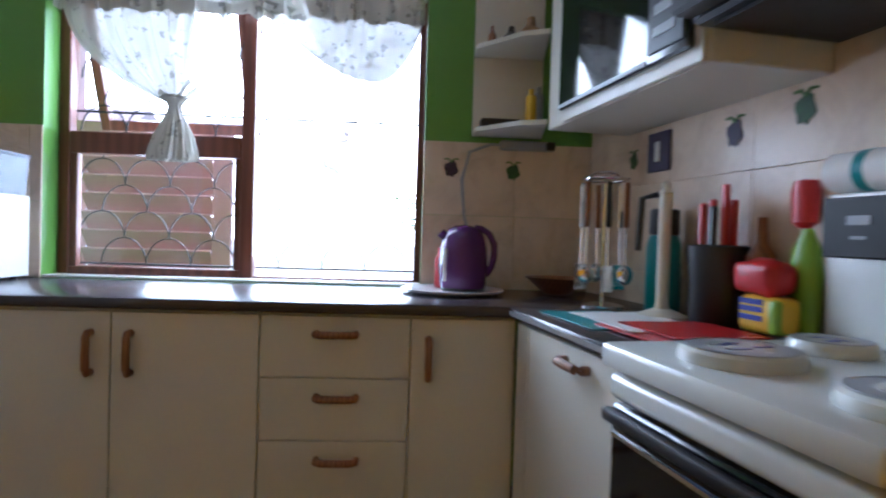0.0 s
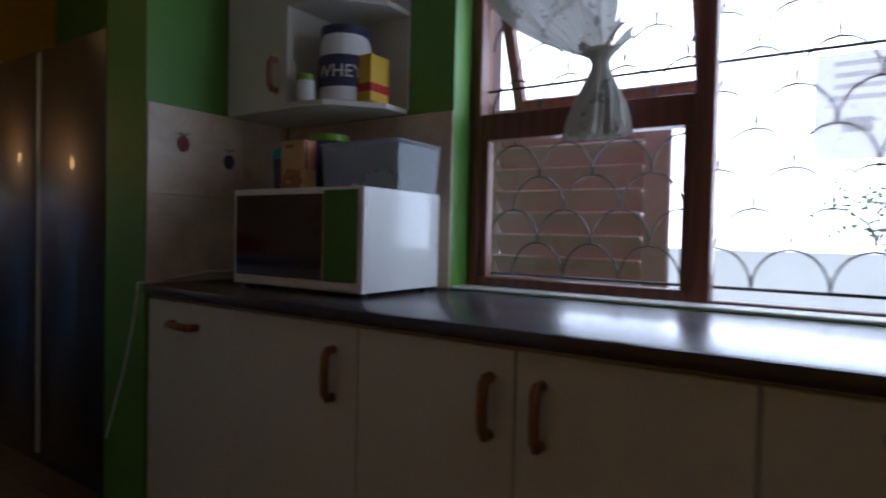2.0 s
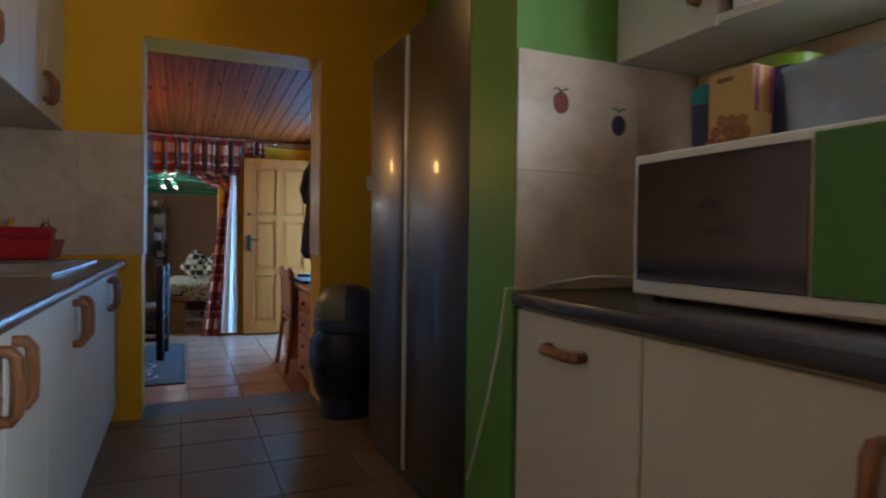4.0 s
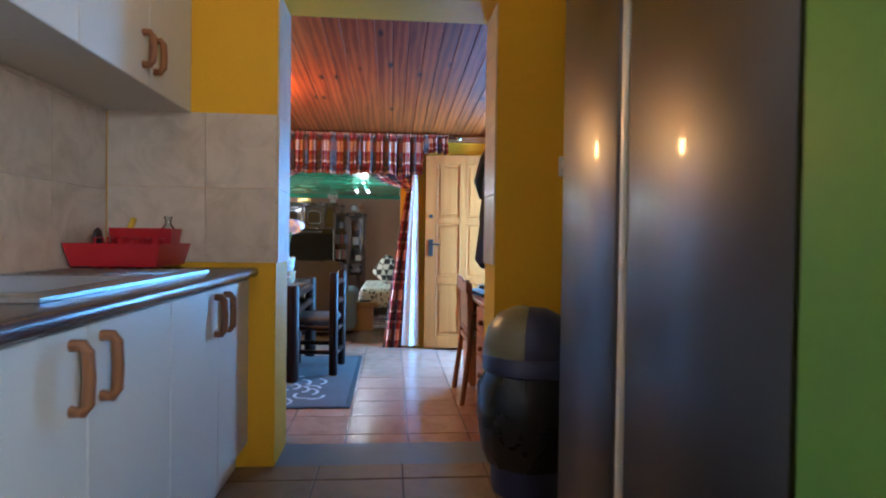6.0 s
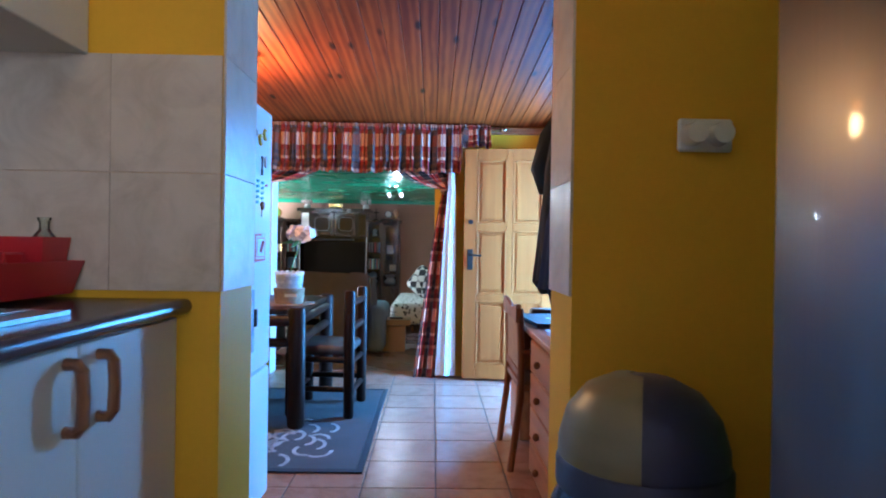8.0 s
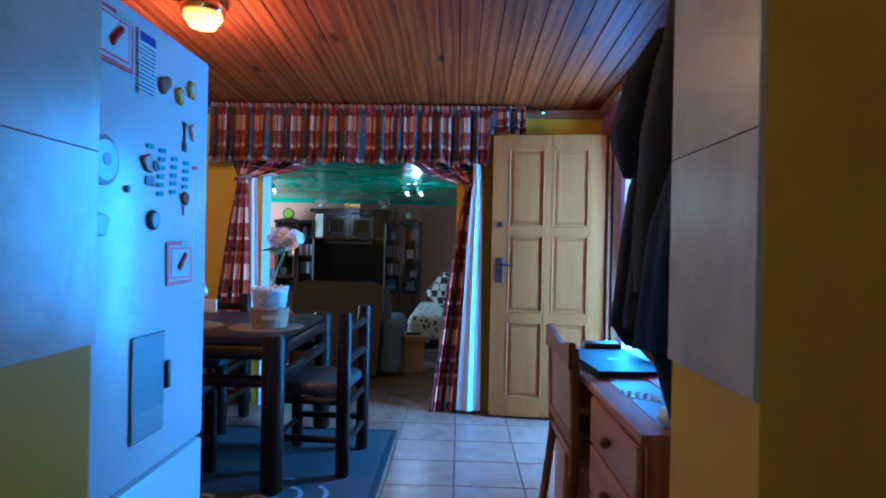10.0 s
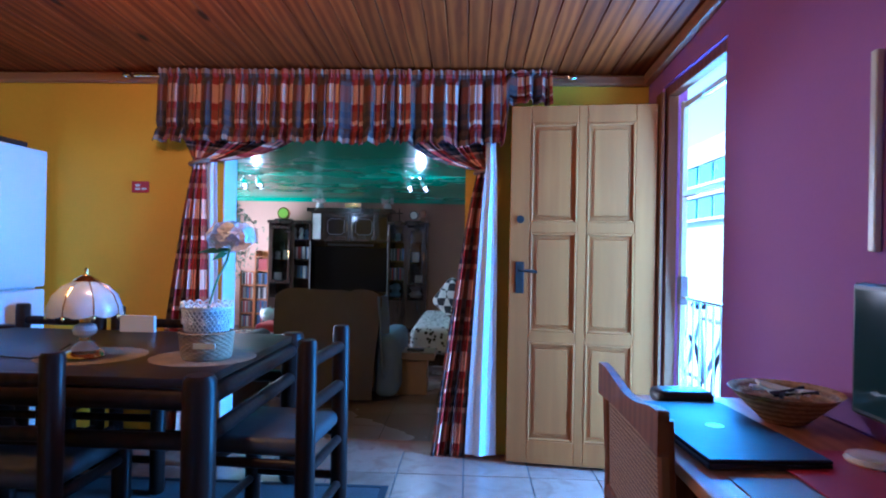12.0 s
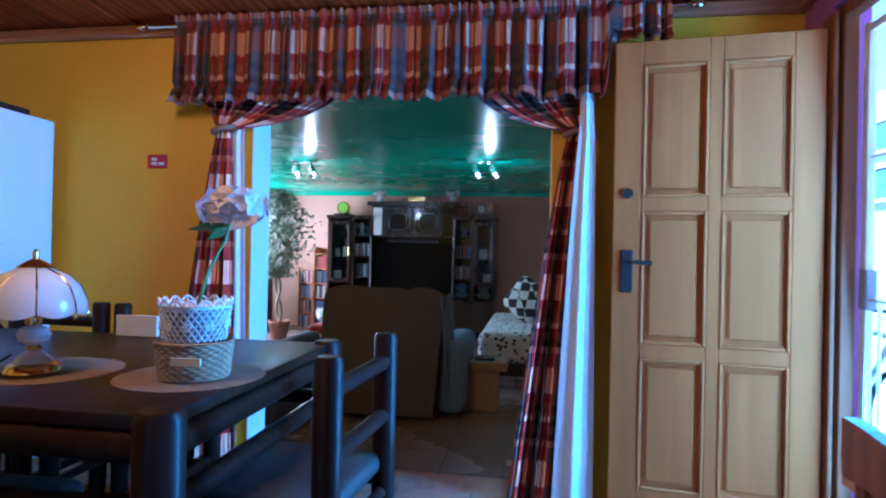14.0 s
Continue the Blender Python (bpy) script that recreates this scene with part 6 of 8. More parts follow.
# rug
rug = thing("rug", "grey rug with pale floral figure under the dining table", "rug", (-6.8, 0.1, 0.0))
part("rug_field", boxes((-7.62, -5.90, -1.10, 1.055, 0.001, 0.010), bev=0.003), RUG, rug)
for row in ((-7.65, -5.86, 1.056, 1.092, 0.001, 0.011), (-7.65, -5.86, -1.14, -1.101, 0.001, 0.011), (-5.899, -5.86, -1.10, 1.055, 0.001, 0.011), (-7.65, -7.621, -1.10, 1.055, 0.001, 0.011)):
    part("border", boxes(row, bev=0.002), RUG_EDGE, rug)
rg = random.Random(9)
for k in range(26):
    a, rr = rg.uniform(0, 6.28), 0.06 + 0.34 * rg.random() ** 0.7
    cx, cy = -6.35 + rr * math.cos(a) * 0.9, 0.62 + rr * math.sin(a) * 0.9
    bm = bmesh.new()
    b0 = rg.uniform(0, 6.28)
    pts = [(cx + 0.075 * math.cos(b0 + 0.35 * i) * (1 + 0.07 * i), cy + 0.055 * math.sin(b0 + 0.35 * i) * (1 + 0.07 * i), 0.0105) for i in range(8)]
    for p, q in zip(pts, pts[1:]):
        d = (Vector(q) - Vector(p)).normalized()
        n = Vector((-d.y, d.x, 0)) * 0.012
        v = [bm.verts.new(Vector(w) + o) for w, o in ((p, n), (q, n), (q, -n), (p, -n))]
        bm.faces.new(v)
    bmesh.ops.remove_doubles(bm, verts=bm.verts, dist=0.004)
    part("scroll", bm, RUG_LIGHT, rug, smooth=False, thick=0.002)

# table of dark stained logs
TX0, TX1, TY0, TY1, TZ = -7.70, -6.56, -1.00, 0.62, 0.765
tb = thing("dining_table", "dark stained log-legged dining table with a polished top", "table", ((TX0 + TX1) / 2, (TY0 + TY1) / 2, 0.011))
part("tabletop", boxes((TX0 + 0.03, TX1 - 0.03, TY0 + 0.03, TY1 - 0.03, TZ - 0.035, TZ), bev=0.006, seg=2), TABLEWOOD, tb)
PR = 0.056
for x in (TX0 + 0.04, TX1 - 0.04):
    for y in (TY0 + 0.04, TY1 - 0.04):
        bm = bmesh.new()
        log(bm, (x, y, 0.011), (x, y, TZ + 0.012), PR, 20)
        part("leg", bm, DARKWOOD, tb)
for z, r in ((TZ - 0.075, 0.035), (TZ - 0.215, 0.030)):
    for x in (TX0 + 0.04, TX1 - 0.04):
        bm = bmesh.new()
        cyl(bm, (x, TY0 + 0.06, z), (x, TY1 - 0.06, z), r)
        part("rail", bm, DARKWOOD, tb)
    for y in (TY0 + 0.04, TY1 - 0.04):
        bm = bmesh.new()
        cyl(bm, (TX0 + 0.06, y, z), (TX1 - 0.06, y, z), r)
        part("rail", bm, DARKWOOD, tb)


def log_chair(m, label):
    """Built facing +y, with the back at y = -0.2."""
    c = thing("dining_chair", label, "chair", group="chairs round the dining table")
    w, d = 0.225, 0.20
    for x in (-w, w):
        bm = bmesh.new()
        log(bm, (x, -d, 0.0), (x, -d, 0.86), 0.037, 16)
        part("back_post", bm, DARKWOOD, c)
        bm = bmesh.new()
        log(bm, (x, d, 0.0), (x, d, 0.44), 0.035, 16)
        part("leg", bm, DARKWOOD, c)
    for z in (0.60, 0.77):
        bm = bmesh.new()
        cyl(bm, (-w, -d, z), (w, -d, z), 0.024)
        part("back_rail", bm, DARKWOOD, c)
    for z in (0.16, 0.36):
        for p, q in (((-w, -d, z), (w, -d, z)), ((-w, d, z), (w, d, z)), ((-w, -d, z + 0.03), (-w, d, z + 0.03)), ((w, -d, z + 0.03), (w, d, z + 0.03))):
            bm = bmesh.new()
            cyl(bm, p, q, 0.019)
            part("stretcher", bm, DARKWOOD, c)
    bm = bmesh.new()
    box(bm, -0.235, 0.235, -0.20, 0.24, 0.415, 0.485, bev=0.03, seg=3)
    part("seat", bm, CUSHION, c, "worn dark cushioned seat")
    c.matrix_basis = m
    return c


ch = log_chair(pose(-7.06, 0.70, 0.011, 0, 0, 176), "dark stained log chair at the end of the table")
copy_thing(ch, pose(-6.64, -0.05, 0.011, 0, 0, 91))["label"] = "dark stained log chair pushed under the table's side"
copy_thing(ch, pose(-6.62, -0.64, 0.011, 0, 0, 88))["label"] = "dark stained log chair pushed under the table's side"
copy_thing(ch, pose(-7.66, -0.24, 0.011, 0, 0, -90))["label"] = "dark stained log chair on the table's far side"
copy_thing(ch, pose(-7.66, -0.80, 0.011, 0, 0, -92))["label"] = "dark stained log chair on the table's far side"


def doily(x, y, r, label):
    bm = bmesh.new()
    lathe(bm, (x, y, TZ), [(r * 0.98, 0.0005), (r, 0.0012), (r * 0.98, 0.002), (0.001, 0.0022)], 60, wave=lambda a, z: 1 + 0.025 * abs(math.sin(12 * a)))
    solo("doily", bm, DOILY, label, "doily", "doilies on the table")


doily(-6.98, 0.42, 0.20, "round tan crocheted doily under the basket")
doily(-6.95, -0.02, 0.20, "round tan crocheted doily under the lamp")

# basket with flower
PX, PY, PZ = -6.96, 0.44, TZ + 0.003
fb = thing("flower_basket", "wicker basket holding a white lace-cut pot", "basket", (PX, PY, PZ))
def weave(a, z):
    """Upright stakes passed by strands that go in front and behind by turns."""
    row = int(z / 0.0085)
    return 1 + (0.028 * math.sin(20 * a + math.pi * (row % 2)) + 0.012 * math.sin(math.pi * (z / 0.0085 - row))) * (1 if 0.004 < z < 0.1 else 0.2)


bm = bmesh.new()
lathe(bm, (PX, PY, PZ), [(0.090, 0.001)] + [(0.093 + 0.010 * k / 46, 0.004 + 0.098 * k / 46) for k in range(47)] + [(0.108, 0.105), (0.102, 0.108), (0.097, 0.10), (0.088, 0.02), (0.001, 0.018)], 120, wave=weave)
part("wicker_body", bm, WICKER, fb)
part("card", boxes((PX + 0.100, PX + 0.108, PY - 0.005, PY + 0.08, PZ + 0.052, PZ + 0.072)), IVORY, fb, "cream paper tag")
bm = bmesh.new()
n, rows = 30, 7
for j in range(rows):
    for i in range(n):
        a = 2 * math.pi * (i + 0.5 * (j % 2)) / n
        r0 = 0.082 + 0.012 * j / rows
        z0, z1 = PZ + 0.108 + j * 0.0128, PZ + 0.108 + (j + 1) * 0.0128
        for q in (-1, 1):
            b2 = a + q * math.pi / n
            cyl(bm, (PX + r0 * math.cos(a), PY + r0 * math.sin(a), z0), (PX + (r0 + 0.0017) * math.cos(b2), PY + (r0 + 0.0017) * math.sin(b2), z1), 0.0026, seg=5, caps=False)
part("lace_pot", bm, LACEW, fb, "white lace-cut pot wall")
for k in range(10):
    a0 = 2 * math.pi * (k + 0.5) / 10
    bm = bmesh.new()
    for q in range(8):
        an = 2 * math.pi * q / 8
        for rr0, rr1 in ((0.003, 0.011),):
            p0, p1 = [(PX + 0.0915 * math.cos(a0 + rr * math.cos(an) / 0.09), PY + 0.0915 * math.sin(a0 + rr * math.cos(an) / 0.09), PZ + 0.150 + rr * math.sin(an)) for rr in (rr0, rr1)]
            cyl(bm, p0, p1, 0.002, 0.0042, seg=6)
    part("lace_flower", bm, LACEW, fb, "white lace flower")
bm = bmesh.new()
lathe(bm, (PX, PY, PZ), [(0.091, 0.196), (0.0965, 0.198), (0.098, 0.206), (0.094, 0.206), (0.088, 0.198)], 56)
part("lace_rim", bm, LACEW, fb, "white pot rim")
for k in range(16):
    a0 = 2 * math.pi * k / 16
    bm = bmesh.new()
    tube(bm, [(PX + 0.097 * math.cos(a0 + (q / 6 - 0.5) * 0.39), PY + 0.097 * math.sin(a0 + (q / 6 - 0.5) * 0.39), PZ + 0.206 + 0.017 * math.sin(math.pi * q / 6)) for q in range(7)], 0.0034, 6)
    tube(bm, [(PX + 0.097 * math.cos(a0), PY + 0.097 * math.sin(a0), PZ + 0.206), (PX + 0.097 * math.cos(a0), PY + 0.097 * math.sin(a0), PZ + 0.221)], 0.0026, 6)
    part("scallop", bm, LACEW, fb, "white lace scallop")
bm = bmesh.new()
lathe(bm, (PX, PY, PZ), [(0.072, 0.108), (0.076, 0.11), (0.084, 0.19), (0.001, 0.19)], 24)
part("inner_pot", bm, GREYP, fb)
fl = thing("artificial_flower", "pale pink artificial hydrangea on a tall stem", "flower", (PX, PY, PZ + 0.19))
FX, FYY, FZ = -7.04, 0.50, 1.255
bm = bmesh.new()
tube(bm, [(PX, PY, PZ + 0.185), (PX - 0.02, PY + 0.025, PZ + 0.30), (FX + 0.02, FYY - 0.01, FZ - 0.10), (FX, FYY, FZ - 0.02)], 0.005, 8)
part("stem", bm, STEM, fl)
bm = bmesh.new()
rg = random.Random(12)
for k in range(34):
    d = Vector((rg.gauss(0, 1), rg.gauss(0, 1), rg.gauss(0, 0.7))).normalized()
    p = Vector((FX, FYY, FZ)) + Vector((d.x * 0.085, d.y * 0.098, d.z * 0.055)) * rg.uniform(0.75, 1.0)
    t1 = d.orthogonal().normalized()
    t2 = d.cross(t1)
    a0 = rg.uniform(0, 6)
    for q in range(4):
        a = a0 + q * 1.571
        e = t1 * math.cos(a) + t2 * math.sin(a)
        s = e.cross(d) * 0.019
        vs = [bm.verts.new(v) for v in (p, p + e * 0.022 + s + d * 0.008, p + e * 0.040 + d * 0.003, p + e * 0.022 - s + d * 0.008)]
        bm.faces.new(vs)
part("blossom", bm, PETAL, fl, "pale pink petals", smooth=False)
bm = bmesh.new()
for s in ((-0.05, -0.05), (-0.09, -0.02)):
    p, d = Vector((FX, FYY, FZ - 0.05)), Vector((0.0, s[0] * 1.6, s[1]))
    w = Vector((0.018, 0, 0.012))
    vs = [bm.verts.new(v) for v in (p, p + d * 0.5 + w, p + d, p + d * 0.5 - w)]
    bm.faces.new(vs)
part("leaf", bm, STEM, fl, smooth=False, thick=0.001)

# touch lamp
LXX, LYY, LZ = -6.90, -0.02, TZ + 0.003
tl = thing("table_lamp", "porcelain and brass table lamp with a milk glass panelled shade", "lamp", (LXX, LYY, LZ))
bm = bmesh.new()
lathe(bm, (LXX, LYY, LZ), [(0.068, 0.001), (0.072, 0.006), (0.068, 0.016), (0.060, 0.026), (0.050, 0.030)], 32)
part("foot", bm, BRASS, tl)
bm = bmesh.new()
lathe(bm, (LXX, LYY, LZ), [(0.050, 0.031), (0.044, 0.042), (0.026, 0.058), (0.018, 0.064)], 28)
part("lower_body", bm, PORCELAIN, tl)
bm = bmesh.new()
lathe(bm, (LXX, LYY, LZ), [(0.018, 0.065), (0.022, 0.070), (0.018, 0.078)], 20)
part("ring", bm, BRASS, tl)
bm = bmesh.new()
lathe(bm, (LXX, LYY, LZ), [(0.016, 0.079), (0.038, 0.092), (0.044, 0.108), (0.036, 0.126), (0.018, 0.134)], 28)
part("upper_body", bm, PORCELAIN, tl)
bm = bmesh.new()
lathe(bm, (LXX, LYY, LZ), [(0.020, 0.135), (0.021, 0.15), (0.018, 0.19)], 20)
part("burner", bm, BRASS, tl)
SEG = 8
dome = [(0.132, 0.175), (0.128, 0.205), (0.112, 0.245), (0.080, 0.278), (0.042, 0.296), (0.030, 0.300)]
for k in range(SEG):
    def seg_f(u, v, k=k):
        a = 2 * math.pi * (k + 0.02 + 0.96 * u) / SEG
        i = min(int(v * (len(dome) - 1)), len(dome) - 2)
        tt = v * (len(dome) - 1) - i
        r = dome[i][0] * (1 - tt) + dome[i + 1][0] * tt
        z = dome[i][1] * (1 - tt) + dome[i + 1][1] * tt - 0.012 * (1 - v) ** 2 * math.sin(math.pi * u)
        return (LXX + r * math.cos(a), LYY + r * math.sin(a), LZ + z)
    bm = bmesh.new()
    sheet(bm, seg_f, 6, 10)
    part("shade_panel", bm, SHADE, tl, "curved milk glass panel", thick=0.003)
for k in range(SEG):
    a = 2 * math.pi * k / SEG
    bm = bmesh.new()
    tube(bm, [(LXX + (r + 0.001) * math.cos(a), LYY + (r + 0.001) * math.sin(a), LZ + z) for r, z in dome], 0.0028, 6)
    ball(bm, (LXX + 0.132 * math.cos(a), LYY + 0.132 * math.sin(a), LZ + 0.163), 0.006, rz=0.010, seg=8)
    part("rib", bm, BRASS, tl)
bm = bmesh.new()
lathe(bm, (LXX, LYY, LZ), [(0.045, 0.298), (0.046, 0.302), (0.022, 0.318), (0.008, 0.325), (0.008, 0.345), (0.001, 0.352)], 20)
part("finial", bm, BRASS, tl)
bm = bmesh.new()
tube(bm, [(LXX + 0.05, LYY - 0.02, LZ + 0.06), (LXX + 0.08, LYY - 0.07, LZ + 0.02), (LXX + 0.09, LYY - 0.16, LZ + 0.006), (LXX + 0.05, LYY - 0.3, LZ + 0.005)], 0.004, 6)
part("cord", bm, BLACK, tl)
solo("white_booklet", boxes((-7.62, -7.60, -0.30, -0.12, TZ + 0.002, TZ + 0.085)), PAPER, "white card standing on the table", "card")

# plaid curtain and valance over the opening
cv = thing("plaid_curtain", "red, grey and cream plaid curtains, tied back, with a frilled valance", "curtain", (-8.15, 0.7, 2.25))
bm = bmesh.new()
cyl(bm, (-8.135, -0.56, 2.238), (-8.135, 2.02, 2.238), 0.012, seg=12)
part("rod", bm, CHROME, cv, "thin silvery rod")
for y in (-0.58, 2.04):
    bm = bmesh.new()
    lathe(bm, (0, 0, 0), [(0.012, 0), (0.019, 0.01), (0.019, 0.03), (0.012, 0.05), (0.001, 0.06)], 14)
    bm.transform(Matrix.Translation((-8.135, y, 2.238)) @ Matrix.Rotation(radians(90 if y < 0 else -90), 4, "X"))
    part("finial", bm, CHROME, cv)
ga = gather(0, 0.017, 17, 7)
gb2 = gather(0, 0.012, 31, 8)
gh = gather(0, 0.007, 55, 9)
gw = gather(0, 0.006, 9, 10)


def valance(u, v):
    y = -0.385 + u * 2.325
    drop = 0.435 if u < 0.882 else 0.435 - 0.23 * (u - 0.882) / 0.012 if u < 0.894 else 0.205
    z = 2.265 - drop * v + (gw(u) + 0.35 * gb2(u)) * v + (0.5 * gh(u) if v < 0.03 else 0)
    head = min(1.0, max(0.0, (v - 0.09) / 0.16))
    x = -8.105 + ga(u) * head + gh(u) * (1 - head) + gb2(u) * head * 0.8 + 0.02 * v
    y += 0.35 * gb2(u) * head * v
    if 0.09 < v < 0.14:
        x -= 0.012
    x -= 0.018 * math.exp(-((v - 0.79) / 0.03) ** 2)
    if v > 0.8:
        x += (v - 0.8) * 5 * (0.014 + 1.6 * gb2(u + 0.003) + 1.2 * gh(u))
        z += (v - 0.8) * 5 * 0.7 * gh(u + 0.01)
    return (x + 0.02, y, z)


bm = bmesh.new()
sheet(bm, valance, 560, 30, (5.2, 0.40))
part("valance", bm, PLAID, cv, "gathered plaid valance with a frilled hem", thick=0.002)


def drape(y_top0, y_top1, y_tie, z_tie, y_b0, y_b1, z_b, seed, x0=-8.165, amp=0.026, folds=4.5):
    gg = gather(0, amp, folds, seed) if folds > 2 else (lambda u: amp * math.sin(7.5 * u + seed) + amp * 0.4 * math.sin(17 * u))

    def f(u, v):
        if v < 0.30:
            s = v / 0.30
            e = s ** 1.4
            y = (y_top0 + u * (y_top1 - y_top0)) * (1 - e) + (y_tie + (u - 0.5) * 0.07) * e
            z = 2.0 * (1 - s) + z_tie * s - 0.06 * math.sin(math.pi * s) * abs(u - (0 if y_top1 > y_tie + 0.3 else 1))
            x = x0 + gg(u) * (1 - 0.5 * s)
        else:
            s = (v - 0.30) / 0.70
            e = s ** 0.8
            y = (y_tie + (u - 0.5) * 0.07) * (1 - e) + (y_b0 + u * (y_b1 - y_b0)) * e
            z = z_tie * (1 - s) + z_b * s
            x = x0 + gg(u) * (0.5 + 0.9 * s)
        return (x, y, z)
    b = bmesh.new()
    sheet(b, f, 60, 60, (0.9, 2.1))
    return b


part("drape", drape(-0.30, 0.55, -0.16, 1.72, -0.44, -0.07, 0.02, 21), LIT_PLAID, cv, "plaid drape tied back", thick=0.002)
part("drape", drape(1.00, 1.65, 1.56, 1.69, 1.275, 1.53, 0.0, 22), LIT_PLAID, cv, "plaid drape tied back", thick=0.002)
bm = drape(1.57, 1.62, 1.60, 1.665, 1.475, 1.655, 0.03, 23, x0=-8.09, amp=0.012, folds=1.6)
part("lining", bm, LINING, cv, "white lining turned outwards", thick=0.002)
bm = drape(-0.08, -0.05, -0.10, 1.69, -0.12, -0.035, 0.5, 24, x0=-8.185, amp=0.008, folds=1.5)
part("lining", bm, LINING, cv, "white lining turned outwards", thick=0.002)
for y, z in ((-0.16, 1.72), (1.565, 1.69)):
    bm = bmesh.new()
    tube(bm, [(-8.165 + 0.045 * math.cos(a), y + 0.058 * math.sin(a), z + 0.012 * math.sin(a)) for a in (2 * math.pi * k / 14 for k in range(14))], 0.013, 8, True)
    part("tieback", bm, PLAID, cv, "plaid tieback band")
sw = thing("light_switch", "red wall switch plate with white rockers", "switch", (-8.2, -0.55, 1.57))
part("plate", boxes((-8.209, -8.200, -0.605, -0.495, 1.535, 1.605), bev=0.004), RED, sw)
for y, z in ((-0.565, 1.58), (-0.565, 1.558), (-0.525, 1.558)):
    part("rocker", boxes((-8.1995, -8.194, y - 0.013, y + 0.018, z - 0.007, z + 0.007), bev=0.002), ENAMEL, sw)

# desk along the purple wall
dk = thing("desk", "orange pine desk with drawers along the purple wall", "desk", (-6.0, 2.22, 0.0))
DX0, DX1, DY0, DY1, DZ = -6.60, -5.25, 1.945, 2.52, 0.755
part("desktop", boxes((DX0, DX1, DY0, DY1, DZ - 0.03, DZ), bev=0.006, seg=2), DESKWOOD, dk)
for a, b in ((DX1 - 0.60, DX1 - 0.02), (DX0 + 0.02, DX0 + 0.30)):
    part("pedestal", boxes((a, b, DY0 + 0.025, DY1 - 0.02, 0.04, DZ - 0.031)), DESKWOOD, dk)
    for i in range(4 if b > -6 else 1):
        z1 = DZ - 0.045 - i * 0.168
        z0 = z1 - 0.158 if b > -6 else 0.06
        dr = part("drawer", boxes((a + 0.02, b - 0.02, DY0 + 0.004, DY0 + 0.024, z0, z1), bev=0.005), DESKWOOD, dk)
        bm = bmesh.new()
        cx = (a + b) / 2
        ball(bm, (cx, DY0 - 0.012, (z0 + z1) / 2), 0.018, 0.016, 0.018)
        part("knob", bm, CHAIRWOOD, dr, "turned wooden knob")
# Thin pale sheet added as the sheen of light on the glossy wood.
part("mat", boxes((-5.88, -5.30, 2.02, 2.48, DZ + 0.001, DZ + 0.003)), paint("grey_desk_sheen", (0.26, 0.25, 0.25), 0.5, 0.2, 6), dk, "pale grey sheet for the light on the glossy desktop")
mo = thing("monitor", "black flat monitor standing on the desk", "monitor", (-5.88, 2.42, DZ))
part("bezel", boxes((-6.10, -5.66, 2.40, 2.43, DZ + 0.09, DZ + 0.40), bev=0.006), BLACK, mo)
part("screen", boxes((-6.085, -5.675, 2.3975, 2.3995, DZ + 0.105, DZ + 0.385)), paint("dark_teal_screen", (0.02, 0.05, 0.06), 0.08, 0.05, rel=0.0), mo, "dark glossy screen")
part("stand", boxes((-5.91, -5.85, 2.432, 2.448, DZ + 0.012, DZ + 0.25), bev=0.004), BLACK, mo)
part("foot", boxes((-5.99, -5.77, 2.36, 2.49, DZ + 0.001, DZ + 0.012), bev=0.004), BLACK, mo)
solo("cable_cover", boxes((-6.215, -6.19, 2.508, 2.528, 1.23, 1.75), bev=0.003), ENAMEL, "white plastic cable cover on the purple wall", "cable cover")
lp = thing("laptop", "closed dark laptop lying on the desk", "laptop", (-6.17, 2.11, DZ))
for nm, z0, z1, mm in (("base", 0.004, 0.016, BLACK), ("lid", 0.0165, 0.026, LAPTOP)):
    bm = boxes((-0.25, 0.25, -0.135, 0.135, DZ + z0, DZ + z1), bev=0.003)
    bm.transform(Matrix.Translation((-6.17, 2.11, 0)) @ Matrix.Rotation(radians(4), 4, "Z"))
    part(nm, bm, mm, lp)
bm = bmesh.new()
cyl(bm, (-6.17, 2.11, DZ + 0.0262), (-6.17, 2.11, DZ + 0.0268), 0.022, seg=24)
part("round_mark", bm, GREYP, lp, "round pale mark on the lid")
bm = bmesh.new()
box(bm, -6.53, -6.425, 2.05, 2.22, DZ + 0.001, DZ + 0.050, bev=0.020, seg=3)
solo("black_pouch", bm, BLACK, "black zipped pouch on the desk", "pouch")
bm = bmesh.new()
lathe(bm, (-6.32, 2.36, DZ), [(0.05, 0.001), (0.06, 0.008), (0.14, 0.085), (0.146, 0.09), (0.136, 0.088), (0.056, 0.016), (0.001, 0.014)], 36, wave=lambda a, z: 1 + 0.008 * math.sin(40 * a))
solo("straw_bowl", bm, STRAW, "wide straw bowl of odds and ends on the desk", "bowl")
rg = random.Random(4)
for k in range(5):
    bm = bmesh.new()
    pts = [(-6.32 + rg.uniform(-0.08, 0.08), 2.36 + rg.uniform(-0.08, 0.08), DZ + 0.075 + 0.03 * rg.random()) for _ in range(5)]
    tube(bm, pts, 0.006, 6)
    solo("charger_cable", bm, BLACK if k % 2 else PAPER, "coiled charger cable lying in the straw bowl", "cable", "cables in the bowl")
bm = bmesh.new()
lathe(bm, (-5.98, 2.38, DZ), [(0.055, 0.004), (0.06, 0.012), (0.055, 0.022), (0.03, 0.026), (0.001, 0.024)], 24)
solo("white_puck", bm, PORCELAIN, "round white charger puck on the desk", "charger")
solo("red_cloth", boxes((-6.06, -5.72, 2.16, 2.40, DZ + 0.0035, DZ + 0.008), bev=0.002), RED, "folded red cloth on the desk", "cloth")
bm = bmesh.new()
pts = []
